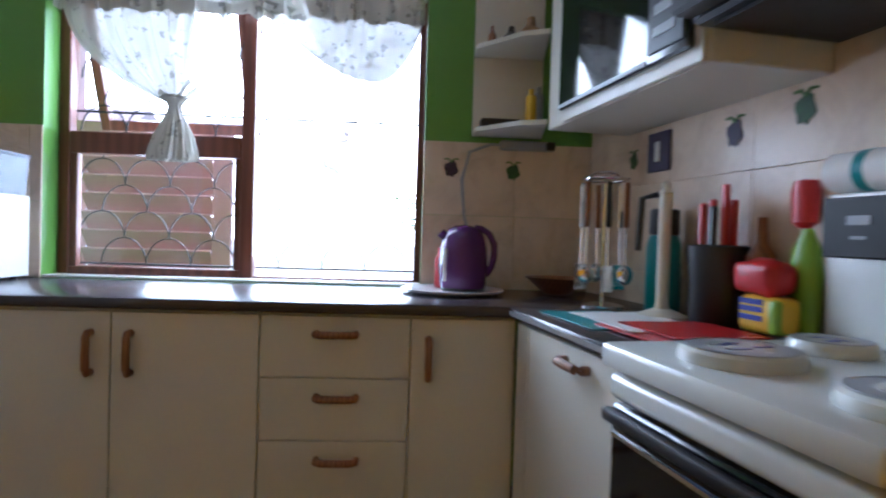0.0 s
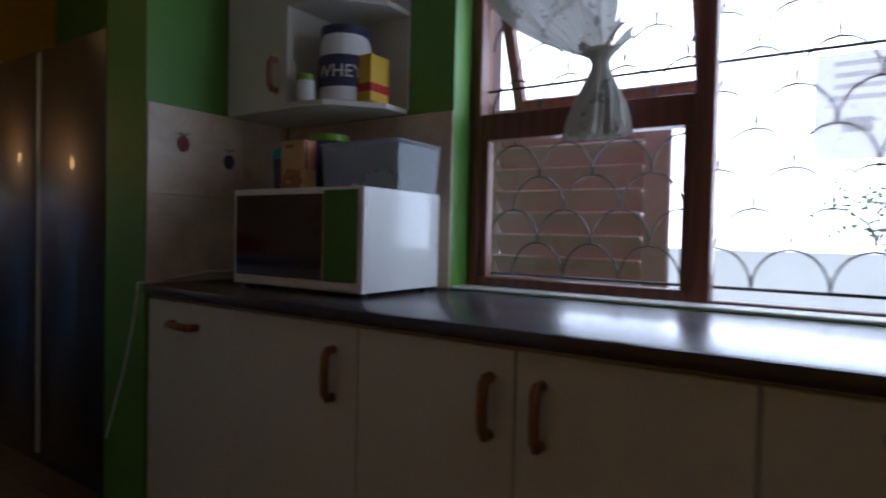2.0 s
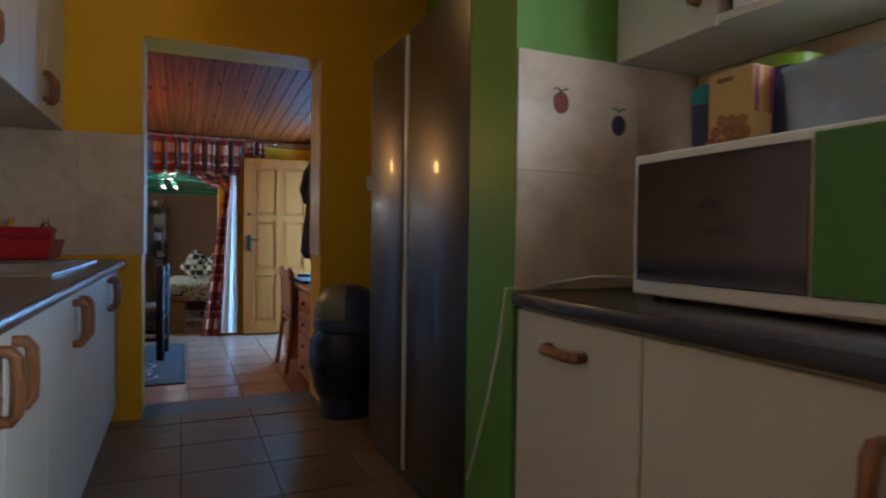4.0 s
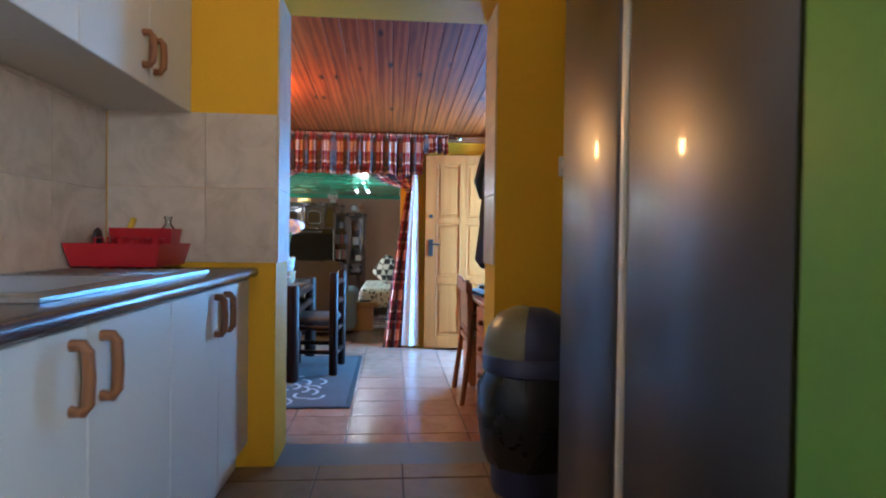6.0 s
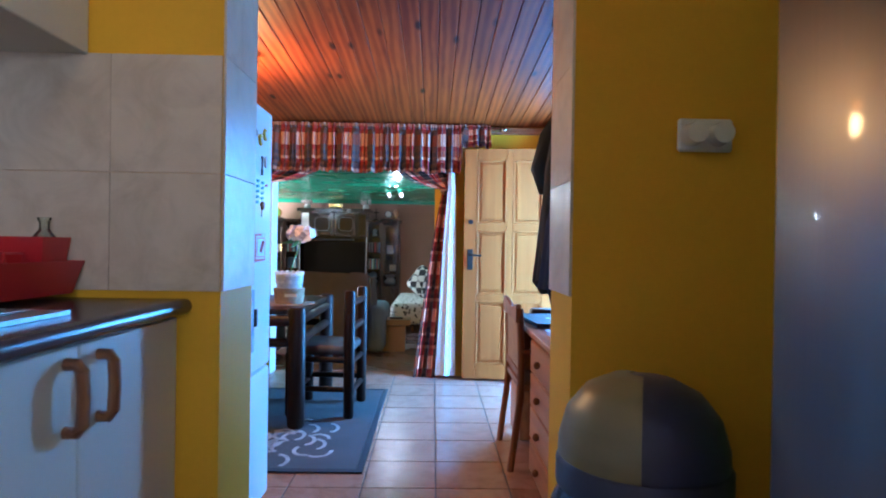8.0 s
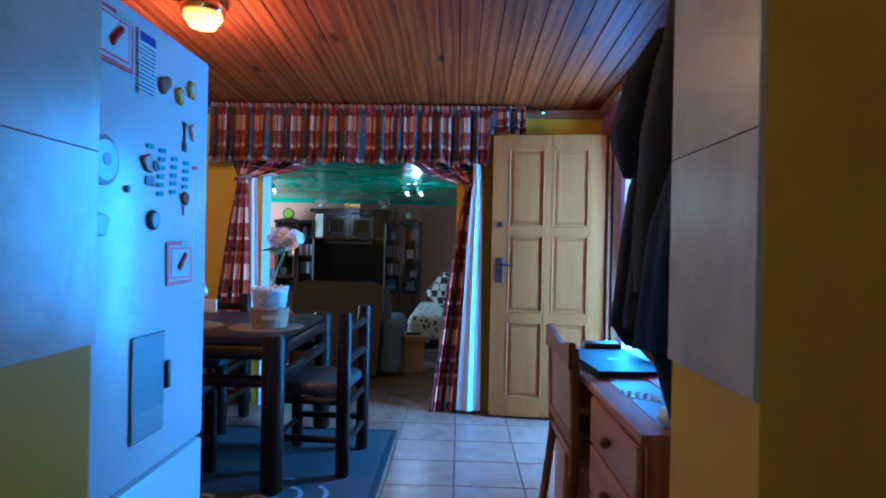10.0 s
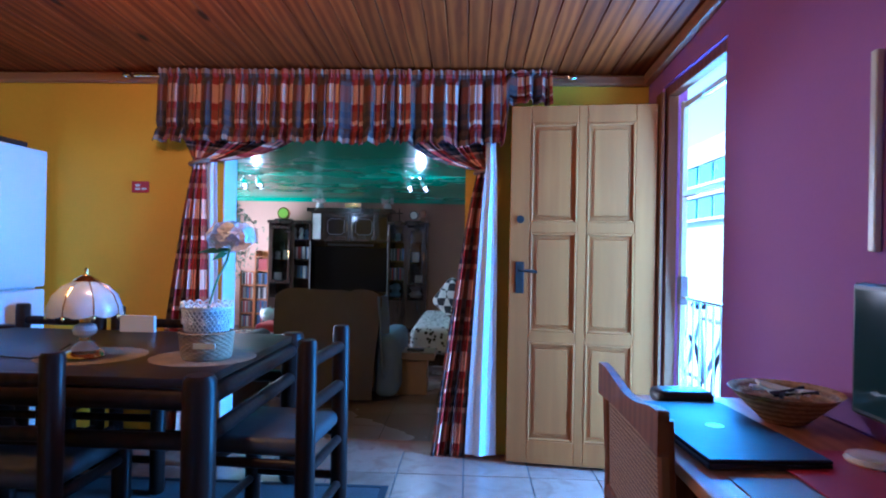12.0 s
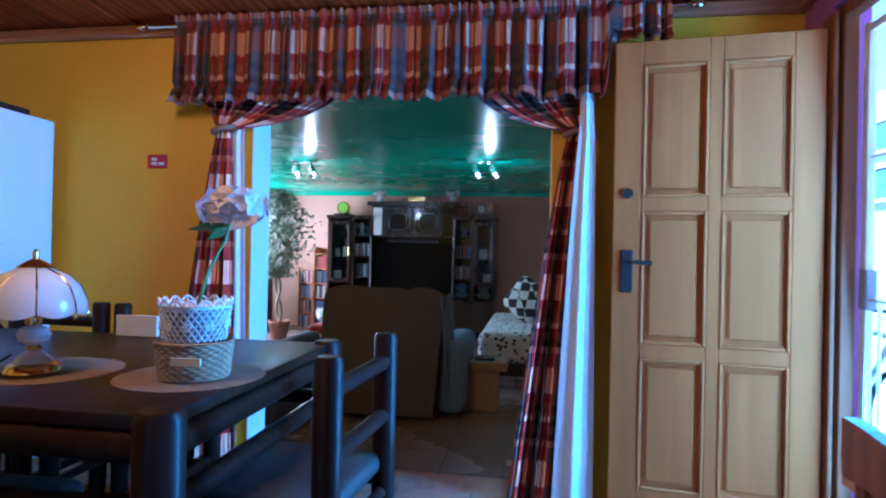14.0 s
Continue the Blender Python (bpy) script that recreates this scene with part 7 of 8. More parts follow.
for i in range(120):
    s = i / 119
    a = s * 2 * math.pi * 22
    base = Vector((-5.62 + 0.30 * s, 1.99 + 0.16 * math.sin(3 * s), DZ + 0.018))
    pts.append(base + Vector((0.0, 0.011 * math.cos(a), 0.011 * math.sin(a))))
tube(bm, pts, 0.0032, 5)
solo("phone_cord", bm, ENAMEL, "coiled white telephone cord trailing over the desk", "cord")
bm = bmesh.new()
box(bm, -5.36, -5.28, 2.02, 2.22, DZ + 0.003, DZ + 0.05, bev=0.018, seg=3)
solo("telephone_handset", bm, IVORY, "ivory telephone handset on the desk", "telephone")
bm = bmesh.new()
lathe(bm, (-5.70, 2.28, DZ + 0.002), [(0.05, 0.001), (0.055, 0.01), (0.055, 0.16), (0.035, 0.19), (0.02, 0.2)], 20)
solo("blue_bottle", bm, BLUE, "blue plastic bottle on the desk", "bottle")
mon = thing("monitor", "small dark framed screen leaning at the wall on the desk", "monitor", (-5.55, 2.47, DZ))
part("bezel", boxes((-5.76, -5.34, 2.46, 2.485, DZ + 0.03, DZ + 0.42), bev=0.004), BLACK, mon)
part("screen", boxes((-5.735, -5.365, 2.456, 2.4595, DZ + 0.055, DZ + 0.395)), BLACK_GLASS, mon)
part("stand", boxes((-5.65, -5.45, 2.40, 2.51, DZ + 0.002, DZ + 0.028), bev=0.004), BLACK, mon)

# cane-backed chair at the desk
cc = thing("cane_chair", "reddish wooden chair with a cane back, drawn up to the desk", "chair", (-6.19, 2.0, 0.0))
bk = 1.895
for x in (-6.43, -5.92):
    bm = bmesh.new()
    tube(bm, [(x, bk - 0.03, 0.0), (x, bk + 0.02, 0.40), (x, bk + 0.02, 0.60), (x, bk + 0.008, 0.86)], 0.019, 8)
    part("back_post", bm, CHAIRWOOD, cc)
    part("leg", boxes((x - 0.018, x + 0.018, 2.29, 2.326, 0.0, 0.42), bev=0.004), CHAIRWOOD, cc)


def crest(u, v):
    return (-6.46 + 0.57 * u, bk + 0.008 + 0.012 * math.sin(math.pi * u), 0.79 + (0.075 + 0.018 * math.cos(2 * math.pi * u)) * v)


bm = bmesh.new()
sheet(bm, crest, 20, 4)
part("crest_rail", bm, CHAIRWOOD, cc, thick=0.024)
bm = bmesh.new()
sheet(bm, lambda u, v: (-6.41 + 0.47 * u, bk + 0.018 - 0.006 * v, 0.53 + 0.26 * v), 6, 6)
part("cane_panel", bm, CANE, cc, "woven cane back panel", thick=0.006)
part("lower_rail", boxes((-6.43, -5.92, bk + 0.005, bk + 0.027, 0.49, 0.53), bev=0.004), CHAIRWOOD, cc)
part("seat", boxes((-6.44, -5.91, bk + 0.01, 2.33, 0.42, 0.46), bev=0.012, seg=2), CHAIRWOOD, cc)
for x in (-6.43, -5.92):
    part("arm", boxes((x - 0.018, x + 0.018, bk + 0.02, 2.20, 0.62, 0.645), bev=0.006), CHAIRWOOD, cc)
    part("arm_post", boxes((x - 0.015, x + 0.015, 2.16, 2.19, 0.46, 0.62), bev=0.004), CHAIRWOOD, cc)


# coats hung on the wall beside the doorway
def garment(bm, cx, rows, seed, seg=44):
    """Closed hanging cloth: rows (z, y near edge, y far edge, half depth), folded more towards the hem."""
    fine = []
    for (z0, a0, b0, d0), (z1, a1, b1, d1) in zip(rows, rows[1:]):
        n = max(2, int(abs(z1 - z0) / 0.04))
        fine += [tuple(p + (q - p) * k / n for p, q in ((z0, z1), (a0, a1), (b0, b1), (d0, d1))) for k in range(n)]
    fine.append(rows[-1])
    zt, rs = rows[-1][0], []
    for z, a, b, d in fine:
        k = min(1.0, (zt - z) * 1.4)
        row = []
        for i in range(seg):
            t = 2 * math.pi * i / seg
            fold = 1 + k * (0.09 * math.sin(5 * t + seed + 1.5 * z) + 0.05 * math.sin(9 * t + 2 * seed - 2 * z)) + 0.06 * noise.noise(Vector((2.5 * math.cos(t) + seed, 2.5 * math.sin(t), z * 7)))
            row.append(bm.verts.new((cx + d * math.cos(t) * fold, (a + b) / 2 + (b - a) / 2 * math.sin(t) * (0.6 + 0.4 * fold), z)))
        rs.append(row)
    for p, q in zip(rs, rs[1:]):
        bridge(bm, p, q)
    bm.faces.new(rs[0][::-1])
    bm.faces.new(rs[-1])


def sleeve(bm, pts, radii, seed):
    rs = []
    for i, p in enumerate(pts):
        q = Vector(pts[min(i + 1, len(pts) - 1)]) - Vector(pts[max(i - 1, 0)])
        row = ring(bm, p, q, radii[i], 16)
        for k, v in enumerate(row):
            v.co += (v.co - Vector(p)) * 0.12 * math.sin(3 * k + 2 * i + seed)
        rs.append(row)
    for p, q in zip(rs, rs[1:]):
        bridge(bm, p, q)
    bm.faces.new(rs[0][::-1])
    bm.faces.new(rs[-1])


def coat(name, cx, rows, arm, radii, mm, label, seed, hem=None):
    t = thing(name, label, "coat", (cx, 1.95, rows[0][0]), group="coats on the hooks")
    bm = bmesh.new()
    garment(bm, cx, rows, seed)
    part("body", bm, mm, t, angle=85)
    bm = bmesh.new()
    sleeve(bm, arm, radii, seed)
    part("sleeve", bm, mm, t, angle=85)
    bm = bmesh.new()
    z = rows[-1][0]
    tube(bm, [(cx + 0.06 * math.cos(a), 1.95 + 0.035 * math.sin(a), z - 0.02 + 0.01 * math.cos(2 * a)) for a in (2 * math.pi * k / 16 for k in range(16))], 0.022, 8, True)
    part("collar", bm, mm, t)
    if hem:
        bm = bmesh.new()
        garment(bm, cx, hem, seed + 1)
        part("lower_lining", bm, COAT_BLACK, t, "black cloth hanging below the hem", angle=85)


coat("jacket", -5.14, [(1.00, 1.870, 2.110, 0.05), (1.05, 1.835, 2.110, 0.06), (1.37, 1.874, 2.123, 0.06), (1.60, 1.935, 2.130, 0.06), (1.85, 1.965, 2.100, 0.05), (2.10, 1.995, 2.050, 0.03)],
     [(-5.12, 1.960, 1.72), (-5.10, 1.915, 1.60), (-5.10, 1.890, 1.48), (-5.10, 1.884, 1.39)], (0.045, 0.070, 0.070, 0.036), COAT_BLACK, "black jacket hanging on a wall hook", 1.0)
coat("long_coat", -4.99, [(1.06, 1.827, 2.110, 0.06), (1.27, 1.844, 2.115, 0.06), (1.49, 1.886, 2.122, 0.06), (1.62, 1.935, 2.120, 0.055), (1.9, 1.965, 2.100, 0.05), (2.12, 1.995, 2.050, 0.03)],
     [(-4.97, 1.960, 1.74), (-4.95, 1.920, 1.60), (-4.95, 1.891, 1.46), (-4.95, 1.873, 1.28), (-4.95, 1.875, 1.14)], (0.05, 0.052, 0.047, 0.042, 0.04), COAT_GREY, "grey-brown wool coat hanging on a wall hook", 2.3)
coat("blue_coat", -4.835, [(1.04, 1.805, 2.110, 0.075), (1.27, 1.829, 2.115, 0.075), (1.45, 1.888, 2.119, 0.07), (1.62, 1.927, 2.120, 0.065), (1.9, 1.965, 2.100, 0.05), (2.14, 1.995, 2.050, 0.03)],
     [(-4.80, 1.990, 1.76), (-4.79, 1.960, 1.60), (-4.785, 1.930, 1.40), (-4.785, 1.910, 1.20)], (0.05, 0.075, 0.075, 0.042), COAT_BLUE, "long navy blue coat hanging on a wall hook", 3.7,
     [(0.91, 1.870, 2.070, 0.05), (1.03, 1.835, 2.100, 0.065), (1.10, 1.845, 2.090, 0.06)])
hk = thing("coat_hooks", "wooden coat rail with hooks", "coat rail", (-4.70, 2.1, 2.12))
part("rail", boxes((-4.714, -4.692, 1.84, 2.40, 2.08, 2.16), bev=0.004), DARKWOOD, hk)
for y, far in ((1.90, -4.84), (1.95, -5.0), (2.0, -5.15)):
    bm = bmesh.new()
    tube(bm, [(-4.714, y, 2.13), (far + 0.03, y, 2.12), (far, y, 2.135)], 0.007, 8)
    part("hook", bm, CHROME, hk)

# ---- outside the front door ----
bike = thing("bicycle", "bicycle parked outside behind the gate", "bicycle", (-9.45, 3.40, -0.16))
for cx in (-10.0, -9.1):
    bm = bmesh.new()
    tube(bm, [(cx + 0.33 * math.cos(a), 3.40, 0.19 + 0.33 * math.sin(a)) for a in (2 * math.pi * k / 32 for k in range(32))], 0.018, 8, True)
    wh = part("wheel", bm, BLACK, bike)
    bm = bmesh.new()
    for k in range(16):
        a = 2 * math.pi * k / 16
        cyl(bm, (cx, 3.40, 0.19), (cx + 0.32 * math.cos(a), 3.40, 0.19 + 0.32 * math.sin(a)), 0.002, seg=4)
    part("spokes", bm, CHROME, wh)
bm = bmesh.new()
for p, q in (((-10.00, 3.40, 0.19), (-9.60, 3.40, 0.19)), ((-9.60, 3.40, 0.19), (-9.70, 3.40, 0.75)), ((-9.70, 3.40, 0.70), (-9.23, 3.40, 0.70)), ((-9.60, 3.40, 0.19), (-9.23, 3.40, 0.66)), ((-9.23, 3.40, 0.80), (-9.10, 3.40, 0.19)), ((-10.00, 3.40, 0.19), (-9.69, 3.40, 0.68))):
    cyl(bm, p, q, 0.016, seg=8)
part("frame", bm, paint("pale_bicycle_enamel", (0.45, 0.60, 0.64), 0.3, 0.1), bike)
bm = bmesh.new()
tube(bm, [(-9.23, 3.21, 0.86), (-9.25, 3.4, 0.84), (-9.23, 3.40, 0.80), (-9.25, 3.6, 0.84), (-9.23, 3.69, 0.86)], 0.012, 8)
part("handlebar", bm, BLACK, bike)
bm = bmesh.new()
ball(bm, (-9.72, 3.40, 0.80), 0.13, 0.06, 0.035)
part("saddle", bm, BLACK, bike)
bike.matrix_basis = Matrix.Translation((0.06, 0.0, 0.0)) @ bike.matrix_basis
structure("patio_wall", boxes((-16.5, -5.2, 4.6, 4.8, -0.16, 2.75)), PATIO, "pale blue plastered patio wall", "wall")
pw = thing("patio_window", "row of pale blue panes in the patio wall", "window", (-12.0, 4.59, 1.7), kind="structure")
AQUA = paint("aqua_pane", (0.16, 0.50, 0.54), 0.25, 0.2)
for z0, z1 in ((1.72, 1.98), (2.18, 2.42)):
    for k in range(9):
        part("pane", boxes((-14.4 + k * 0.52, -14.4 + k * 0.52 + 0.44, 4.575, 4.592, z0, z1), bev=0.003), AQUA, pw)
for z in (1.68, 2.0, 2.14, 2.44):
    part("rail", boxes((-14.5, -9.7, 4.56, 4.598, z, z + 0.035), bev=0.004), ENAMEL, pw)

# ---- living room ----
def unit_box(name, parent, rows, material=UNITWOOD, label=""):
    return part(name, boxes(*rows, bev=0.004), material, parent, label)


UX = -14.28          # front of the wall unit
wu = thing("wall_unit", "black-brown wooden wall unit with glass cabinets round a television", "wall unit", (-14.5, -0.5, LF))


def bay(y0, y1, z1, shelves, glass_door, name):
    for row in ((UX - 0.42, UX, y0, y0 + 0.03, LF, z1), (UX - 0.42, UX, y1 - 0.03, y1, LF, z1)):
        unit_box("side_panel", wu, [row])
    unit_box("back_panel", wu, [(UX - 0.44, UX - 0.42, y0, y1, LF, z1)])
    unit_box("top_board", wu, [(UX - 0.42, UX + 0.02, y0 - 0.02, y1 + 0.02, z1, z1 + 0.05)])
    for z in shelves:
        unit_box("shelf_board", wu, [(UX - 0.42, UX - 0.01, y0 + 0.03, y1 - 0.03, z, z + 0.022)])
    unit_box("cupboard_door", wu, [(UX - 0.02, UX, y0 + 0.03, y1 - 0.03, LF + 0.06, 0.40)])
    if glass_door:
        a, b = glass_door
        d = unit_box("glass_door", wu, [(UX, UX + 0.02, y0 + 0.03, y0 + 0.075, a, b), (UX, UX + 0.02, y1 - 0.075, y1 - 0.03, a, b), (UX, UX + 0.02, y0 + 0.075, y1 - 0.075, a, a + 0.05), (UX, UX + 0.02, y0 + 0.075, y1 - 0.075, b - 0.05, b)])
        p = part("pane", boxes((UX + 0.006, UX + 0.010, y0 + 0.075, y1 - 0.075, a + 0.05, b - 0.05)), GLASS, d, smooth=False)
        bm = bmesh.new()
        cyl(bm, (UX + 0.035, y1 - 0.05, (a + b) / 2 - 0.06), (UX + 0.035, y1 - 0.05, (a + b) / 2 + 0.06), 0.006, seg=8)
        part("pull", bm, BRASS, d)


bay(-1.82, -1.42, 1.62, (0.42, 0.62, 1.0, 1.32), (0.64, 1.58), "left")
bay(-1.42, -1.12, 1.62, (0.42, 0.70, 1.02, 1.34), None, "left_inner")
bay(0.16, 0.45, 1.62, (0.42, 0.70, 1.02, 1.34), None, "right_inner")
bay(0.45, 0.80, 1.62, (0.42, 0.62, 1.0, 1.32), (0.64, 1.58), "right")
unit_box("upper_cabinet", wu, [(UX - 0.42, UX - 0.03, -1.12, 0.16, 1.34, 1.82)])
unit_box("cornice", wu, [(UX - 0.42, UX + 0.04, -1.18, 0.22, 1.82, 1.88)])
for y0, y1 in ((-0.92, -0.50), (-0.46, -0.04)):
    d = unit_box("glass_door", wu, [(UX - 0.029, UX - 0.01, y0, y0 + 0.05, 1.37, 1.79), (UX - 0.029, UX - 0.01, y1 - 0.05, y1, 1.37, 1.79), (UX - 0.029, UX - 0.01, y0 + 0.05, y1 - 0.05, 1.37, 1.42), (UX - 0.029, UX - 0.01, y0 + 0.05, y1 - 0.05, 1.74, 1.79)])
    part("pane", boxes((UX - 0.024, UX - 0.02, y0 + 0.05, y1 - 0.05, 1.42, 1.74)), BLACK_GLASS, d, "dark glass pane")
    a, b = y0 + 0.075, y1 - 0.075
    bm = bmesh.new()
    tube(bm, [(UX - 0.017, *p) for p in ((a + 0.04, 1.45), (b - 0.04, 1.45), (b - 0.03, 1.475), (b, 1.485), (b, 1.675), (b - 0.03, 1.685), (b - 0.04, 1.71), (a + 0.04, 1.71), (a + 0.03, 1.685), (a, 1.675), (a, 1.485), (a + 0.03, 1.475))], 0.004, 6, True)
    part("etched_border", bm, GREYP, d, "pale etched border line")
    bm = bmesh.new()
    cyl(bm, (UX + 0.0, (y1 - 0.02) if y0 < -0.5 else y0 + 0.02, 1.5), (UX + 0.0, (y1 - 0.02) if y0 < -0.5 else y0 + 0.02, 1.66), 0.007, seg=8)
    part("pull", bm, BRASS, d)
for y0, y1 in ((-1.10, -0.96), (0.0, 0.14)):
    part("side_glass", boxes((UX - 0.029, UX - 0.015, y0, y1, 1.37, 1.79), bev=0.003), PAPER if y0 < -0.5 else BLACK_GLASS, wu, "pale lettered panel" if y0 < -0.5 else "dark glass panel")
for y in (-1.125, 0.155):
    part("edge_strip", boxes((UX + 0.001, UX + 0.006, y - 0.008, y + 0.008, 0.42, 1.34)), GREYP, wu, "thin pale edge strip")
unit_box("media_shelf", wu, [(UX - 0.42, UX, -1.12, 0.16, 0.36, 0.42)])
unit_box("base_cabinet", wu, [(UX - 0.42, UX - 0.02, -1.12, 0.16, LF, 0.355)])
unit_box("back_panel", wu, [(UX - 0.44, UX - 0.42, -1.12, 0.16, 0.42, 1.34)])
tv = thing("television", "large black flat television in the wall unit", "television", (-14.45, -0.5, 0.42))
part("screen", boxes((-14.45, -14.40, -1.08, 0.12, 0.52, 1.24), bev=0.006), paint("dark_screen", (0.006, 0.006, 0.007), 0.16, 0.05, rel=0.0, spec=0.12), tv)
part("stand", boxes((-14.52, -14.34, -0.75, -0.2, 0.421, 0.44), bev=0.004), BLACK, tv)
part("neck", boxes((-14.46, -14.43, -0.55, -0.42, 0.44, 0.52)), BLACK, tv)
part("sound_bar", boxes((-14.40, -14.33, -0.85, -0.10, 1.265, 1.30), bev=0.006), BLACK, tv)


def ornament(c, r, h, mm, label, name="ornament"):
    bm = bmesh.new()
    lathe(bm, c, [(r * 0.7, 0.001), (r, h * 0.15), (r * 0.55, h * 0.4), (r * 0.9, h * 0.62), (r * 0.75, h * 0.85), (r * 0.2, h)], 16, wave=lambda a, z: 1 + 0.15 * math.sin(3 * a))
    solo(name, bm, mm, label, "ornament")


for y, z, r, h, mm, lab in ((-1.72, 1.022, 0.05, 0.14, PORCELAIN, "pale figurine in the glass cabinet"), (-1.60, 1.342, 0.05, 0.13, BRASS, "brass trophy in the glass cabinet"), (-1.33, 1.362, 0.045, 0.2, PORCELAIN, "white figurine on an open shelf"), (-1.24, 1.362, 0.04, 0.17, SOFA_BLUE, "blue figurine on an open shelf"), (0.30, 1.362, 0.05, 0.14, GREYP, "grey figurine on an open shelf"), (-0.70, 1.43, 0.05, 0.18, YELLOWP, "gold figurine in the centre cabinet"), (0.60, 1.022, 0.05, 0.16, PORCELAIN, "pale figurine in the glass cabinet"), (0.28, 0.442, 0.10, 0.22, SOFA_BLUE, "blue china ornament on a low shelf"), (0.62, 0.442, 0.11, 0.24, GREYP, "dark round ornament on a low shelf")):
    ornament((UX - 0.2, y, z), r, h, mm, lab)
for y, z in ((-1.70, 0.642), (0.66, 0.642), (0.60, 1.022), (-1.56, 1.022)):
    solo("greeting_card", boxes((UX - 0.16, UX - 0.15, y - 0.06, y + 0.06, z + 0.001, z + 0.16)), PAPER, "white card standing in the glass cabinet", "card", "cards in the wall unit", smooth=False)
rg = random.Random(31)
SPINES = [paint("spine_%s" % k, c, 0.4, 0.2) for k, c in (("black", (0.02, 0.02, 0.025)), ("blue", (0.05, 0.12, 0.28)), ("white", (0.55, 0.55, 0.55)), ("red", (0.32, 0.05, 0.05)), ("grey", (0.16, 0.16, 0.17)))]


def spines(y0, y1, z, h, x, red=False):
    y = y0
    while y < y1 - 0.02:
        w = rg.uniform(0.014, 0.03)
        mm = SPINES[3] if red and rg.random() < 0.75 else rg.choice(SPINES)
        solo("dvd_case", boxes((x - 0.13, x, y, y + w - 0.001, z + 0.001, z + h * rg.uniform(0.93, 1.0))), mm, "narrow disc case standing in a row", "disc case", "disc cases", smooth=False)
        y += w


for y0, y1 in ((-1.38, -1.16), (0.20, 0.41)):
    for z in (0.722, 1.042):
        spines(y0, y1, z, 0.2, UX - 0.08)
for y, mm in ((-1.62, BRASS), (0.56, PORCELAIN)):
    ck2 = thing("mantel_clock", "round clock standing on the wall unit", "clock", (UX - 0.15, y, 1.67))
    bm = bmesh.new()
    cyl(bm, (UX - 0.20, y, 1.79), (UX - 0.12, y, 1.79), 0.10 if mm is BRASS else 0.075, seg=28)
    part("case", bm, BLACK if mm is not BRASS else BRASS, ck2)
    bm = bmesh.new()
    cyl(bm, (UX - 0.119, y, 1.79), (UX - 0.115, y, 1.79), 0.08 if mm is BRASS else 0.06, seg=28)
    part("dial", bm, PAPER if mm is not BRASS else LIME, ck2)
    part("foot", boxes((UX - 0.24, UX - 0.08, y - 0.14, y + 0.14, 1.671, 1.70), bev=0.006), UNITWOOD, ck2)
for y in (-1.02, 0.12):
    vs_ = thing("flower_vase", "white vase of pale flowers on the wall unit", "vase", (UX - 0.15, y, 1.881))
    bm = bmesh.new()
    lathe(bm, (UX - 0.15, y, 1.881), [(0.04, 0.001), (0.07, 0.04), (0.045, 0.08), (0.06, 0.09)], 18)
    part("vase", bm, PORCELAIN, vs_)
    bm = bmesh.new()
    for k in range(14):
        ball(bm, (UX - 0.15 + rg.uniform(-0.06, 0.06), y + rg.uniform(-0.09, 0.09), 1.98 + rg.uniform(0, 0.07)), 0.028, seg=6, rough=0.4, seed=k)
    part("flowers", bm, PETAL, vs_)
bm = bmesh.new()
cyl(bm, (UX - 0.15, 0.32, 1.671), (UX - 0.15, 0.32, 1.90), 0.008)
cyl(bm, (UX - 0.15, 0.26, 1.82), (UX - 0.15, 0.38, 1.82), 0.008)
box(bm, UX - 0.19, UX - 0.11, 0.28, 0.36, 1.671, 1.69)
solo("small_cross", bm, UNITWOOD, "dark wooden cross on the wall unit", "cross")
ornament((UX - 0.15, 0.72, 1.671), 0.07, 0.22, HANDLE, "brown carved figure on the wall unit")
solo("gold_plaque", boxes((LX0 + 0.001, LX0 + 0.012, -0.66, -0.38, 1.93, 2.0)), BRASS, "small gold plaque on the wall", "plaque")

# racks of discs beside the unit
for y0, y1, z1 in ((-2.32, -2.08, 0.80), (-2.07, -1.84, 1.16)):
    rk = thing("disc_rack", "stacked wooden rack filled with disc cases", "rack", (-14.5, (y0 + y1) / 2, LF), group="disc racks")
    for row in ((-14.68, -14.36, y0, y0 + 0.015, LF, z1), (-14.68, -14.36, y1 - 0.015, y1, LF, z1), (-14.68, -14.665, y0, y1, LF, z1)):
        part("side_panel", boxes(row), DESKWOOD, rk)
    z = LF + 0.02
    while z < z1 + 0.02:
        part("shelf_board", boxes((-14.68, -14.36, y0 + 0.015, y1 - 0.015, z - 0.015, z)), DESKWOOD, rk)
        if z + 0.18 < z1:
            spines(y0 + 0.02, y1 - 0.02, z, 0.2, -14.40, red=z > 0.75)
        z += 0.235

# recliner seen from behind
RXX, RY0, RY1 = -9.75, -0.22, 0.72
rc = thing("recliner", "dark brown upholstered recliner seen from behind", "armchair", (RXX - 0.3, 0.25, LF))


def rback(u, v):
    bul = 0.07 * math.sin(math.pi * min(1.0, v * 1.05)) + 0.03 * math.sin(math.pi * u)
    top = 0.855 - 0.018 * math.exp(-((u - 0.70) / 0.035) ** 2) + 0.006 * math.sin(9 * u) - 0.07 * (abs(2 * u - 1) ** 8)
    pinch = 0.06 * (1 - v)
    return (RXX + bul - 0.10 * v, RY0 + pinch + (RY1 - RY0 - 2 * pinch) * u, LF + 0.05 + (top - LF - 0.05) * v)


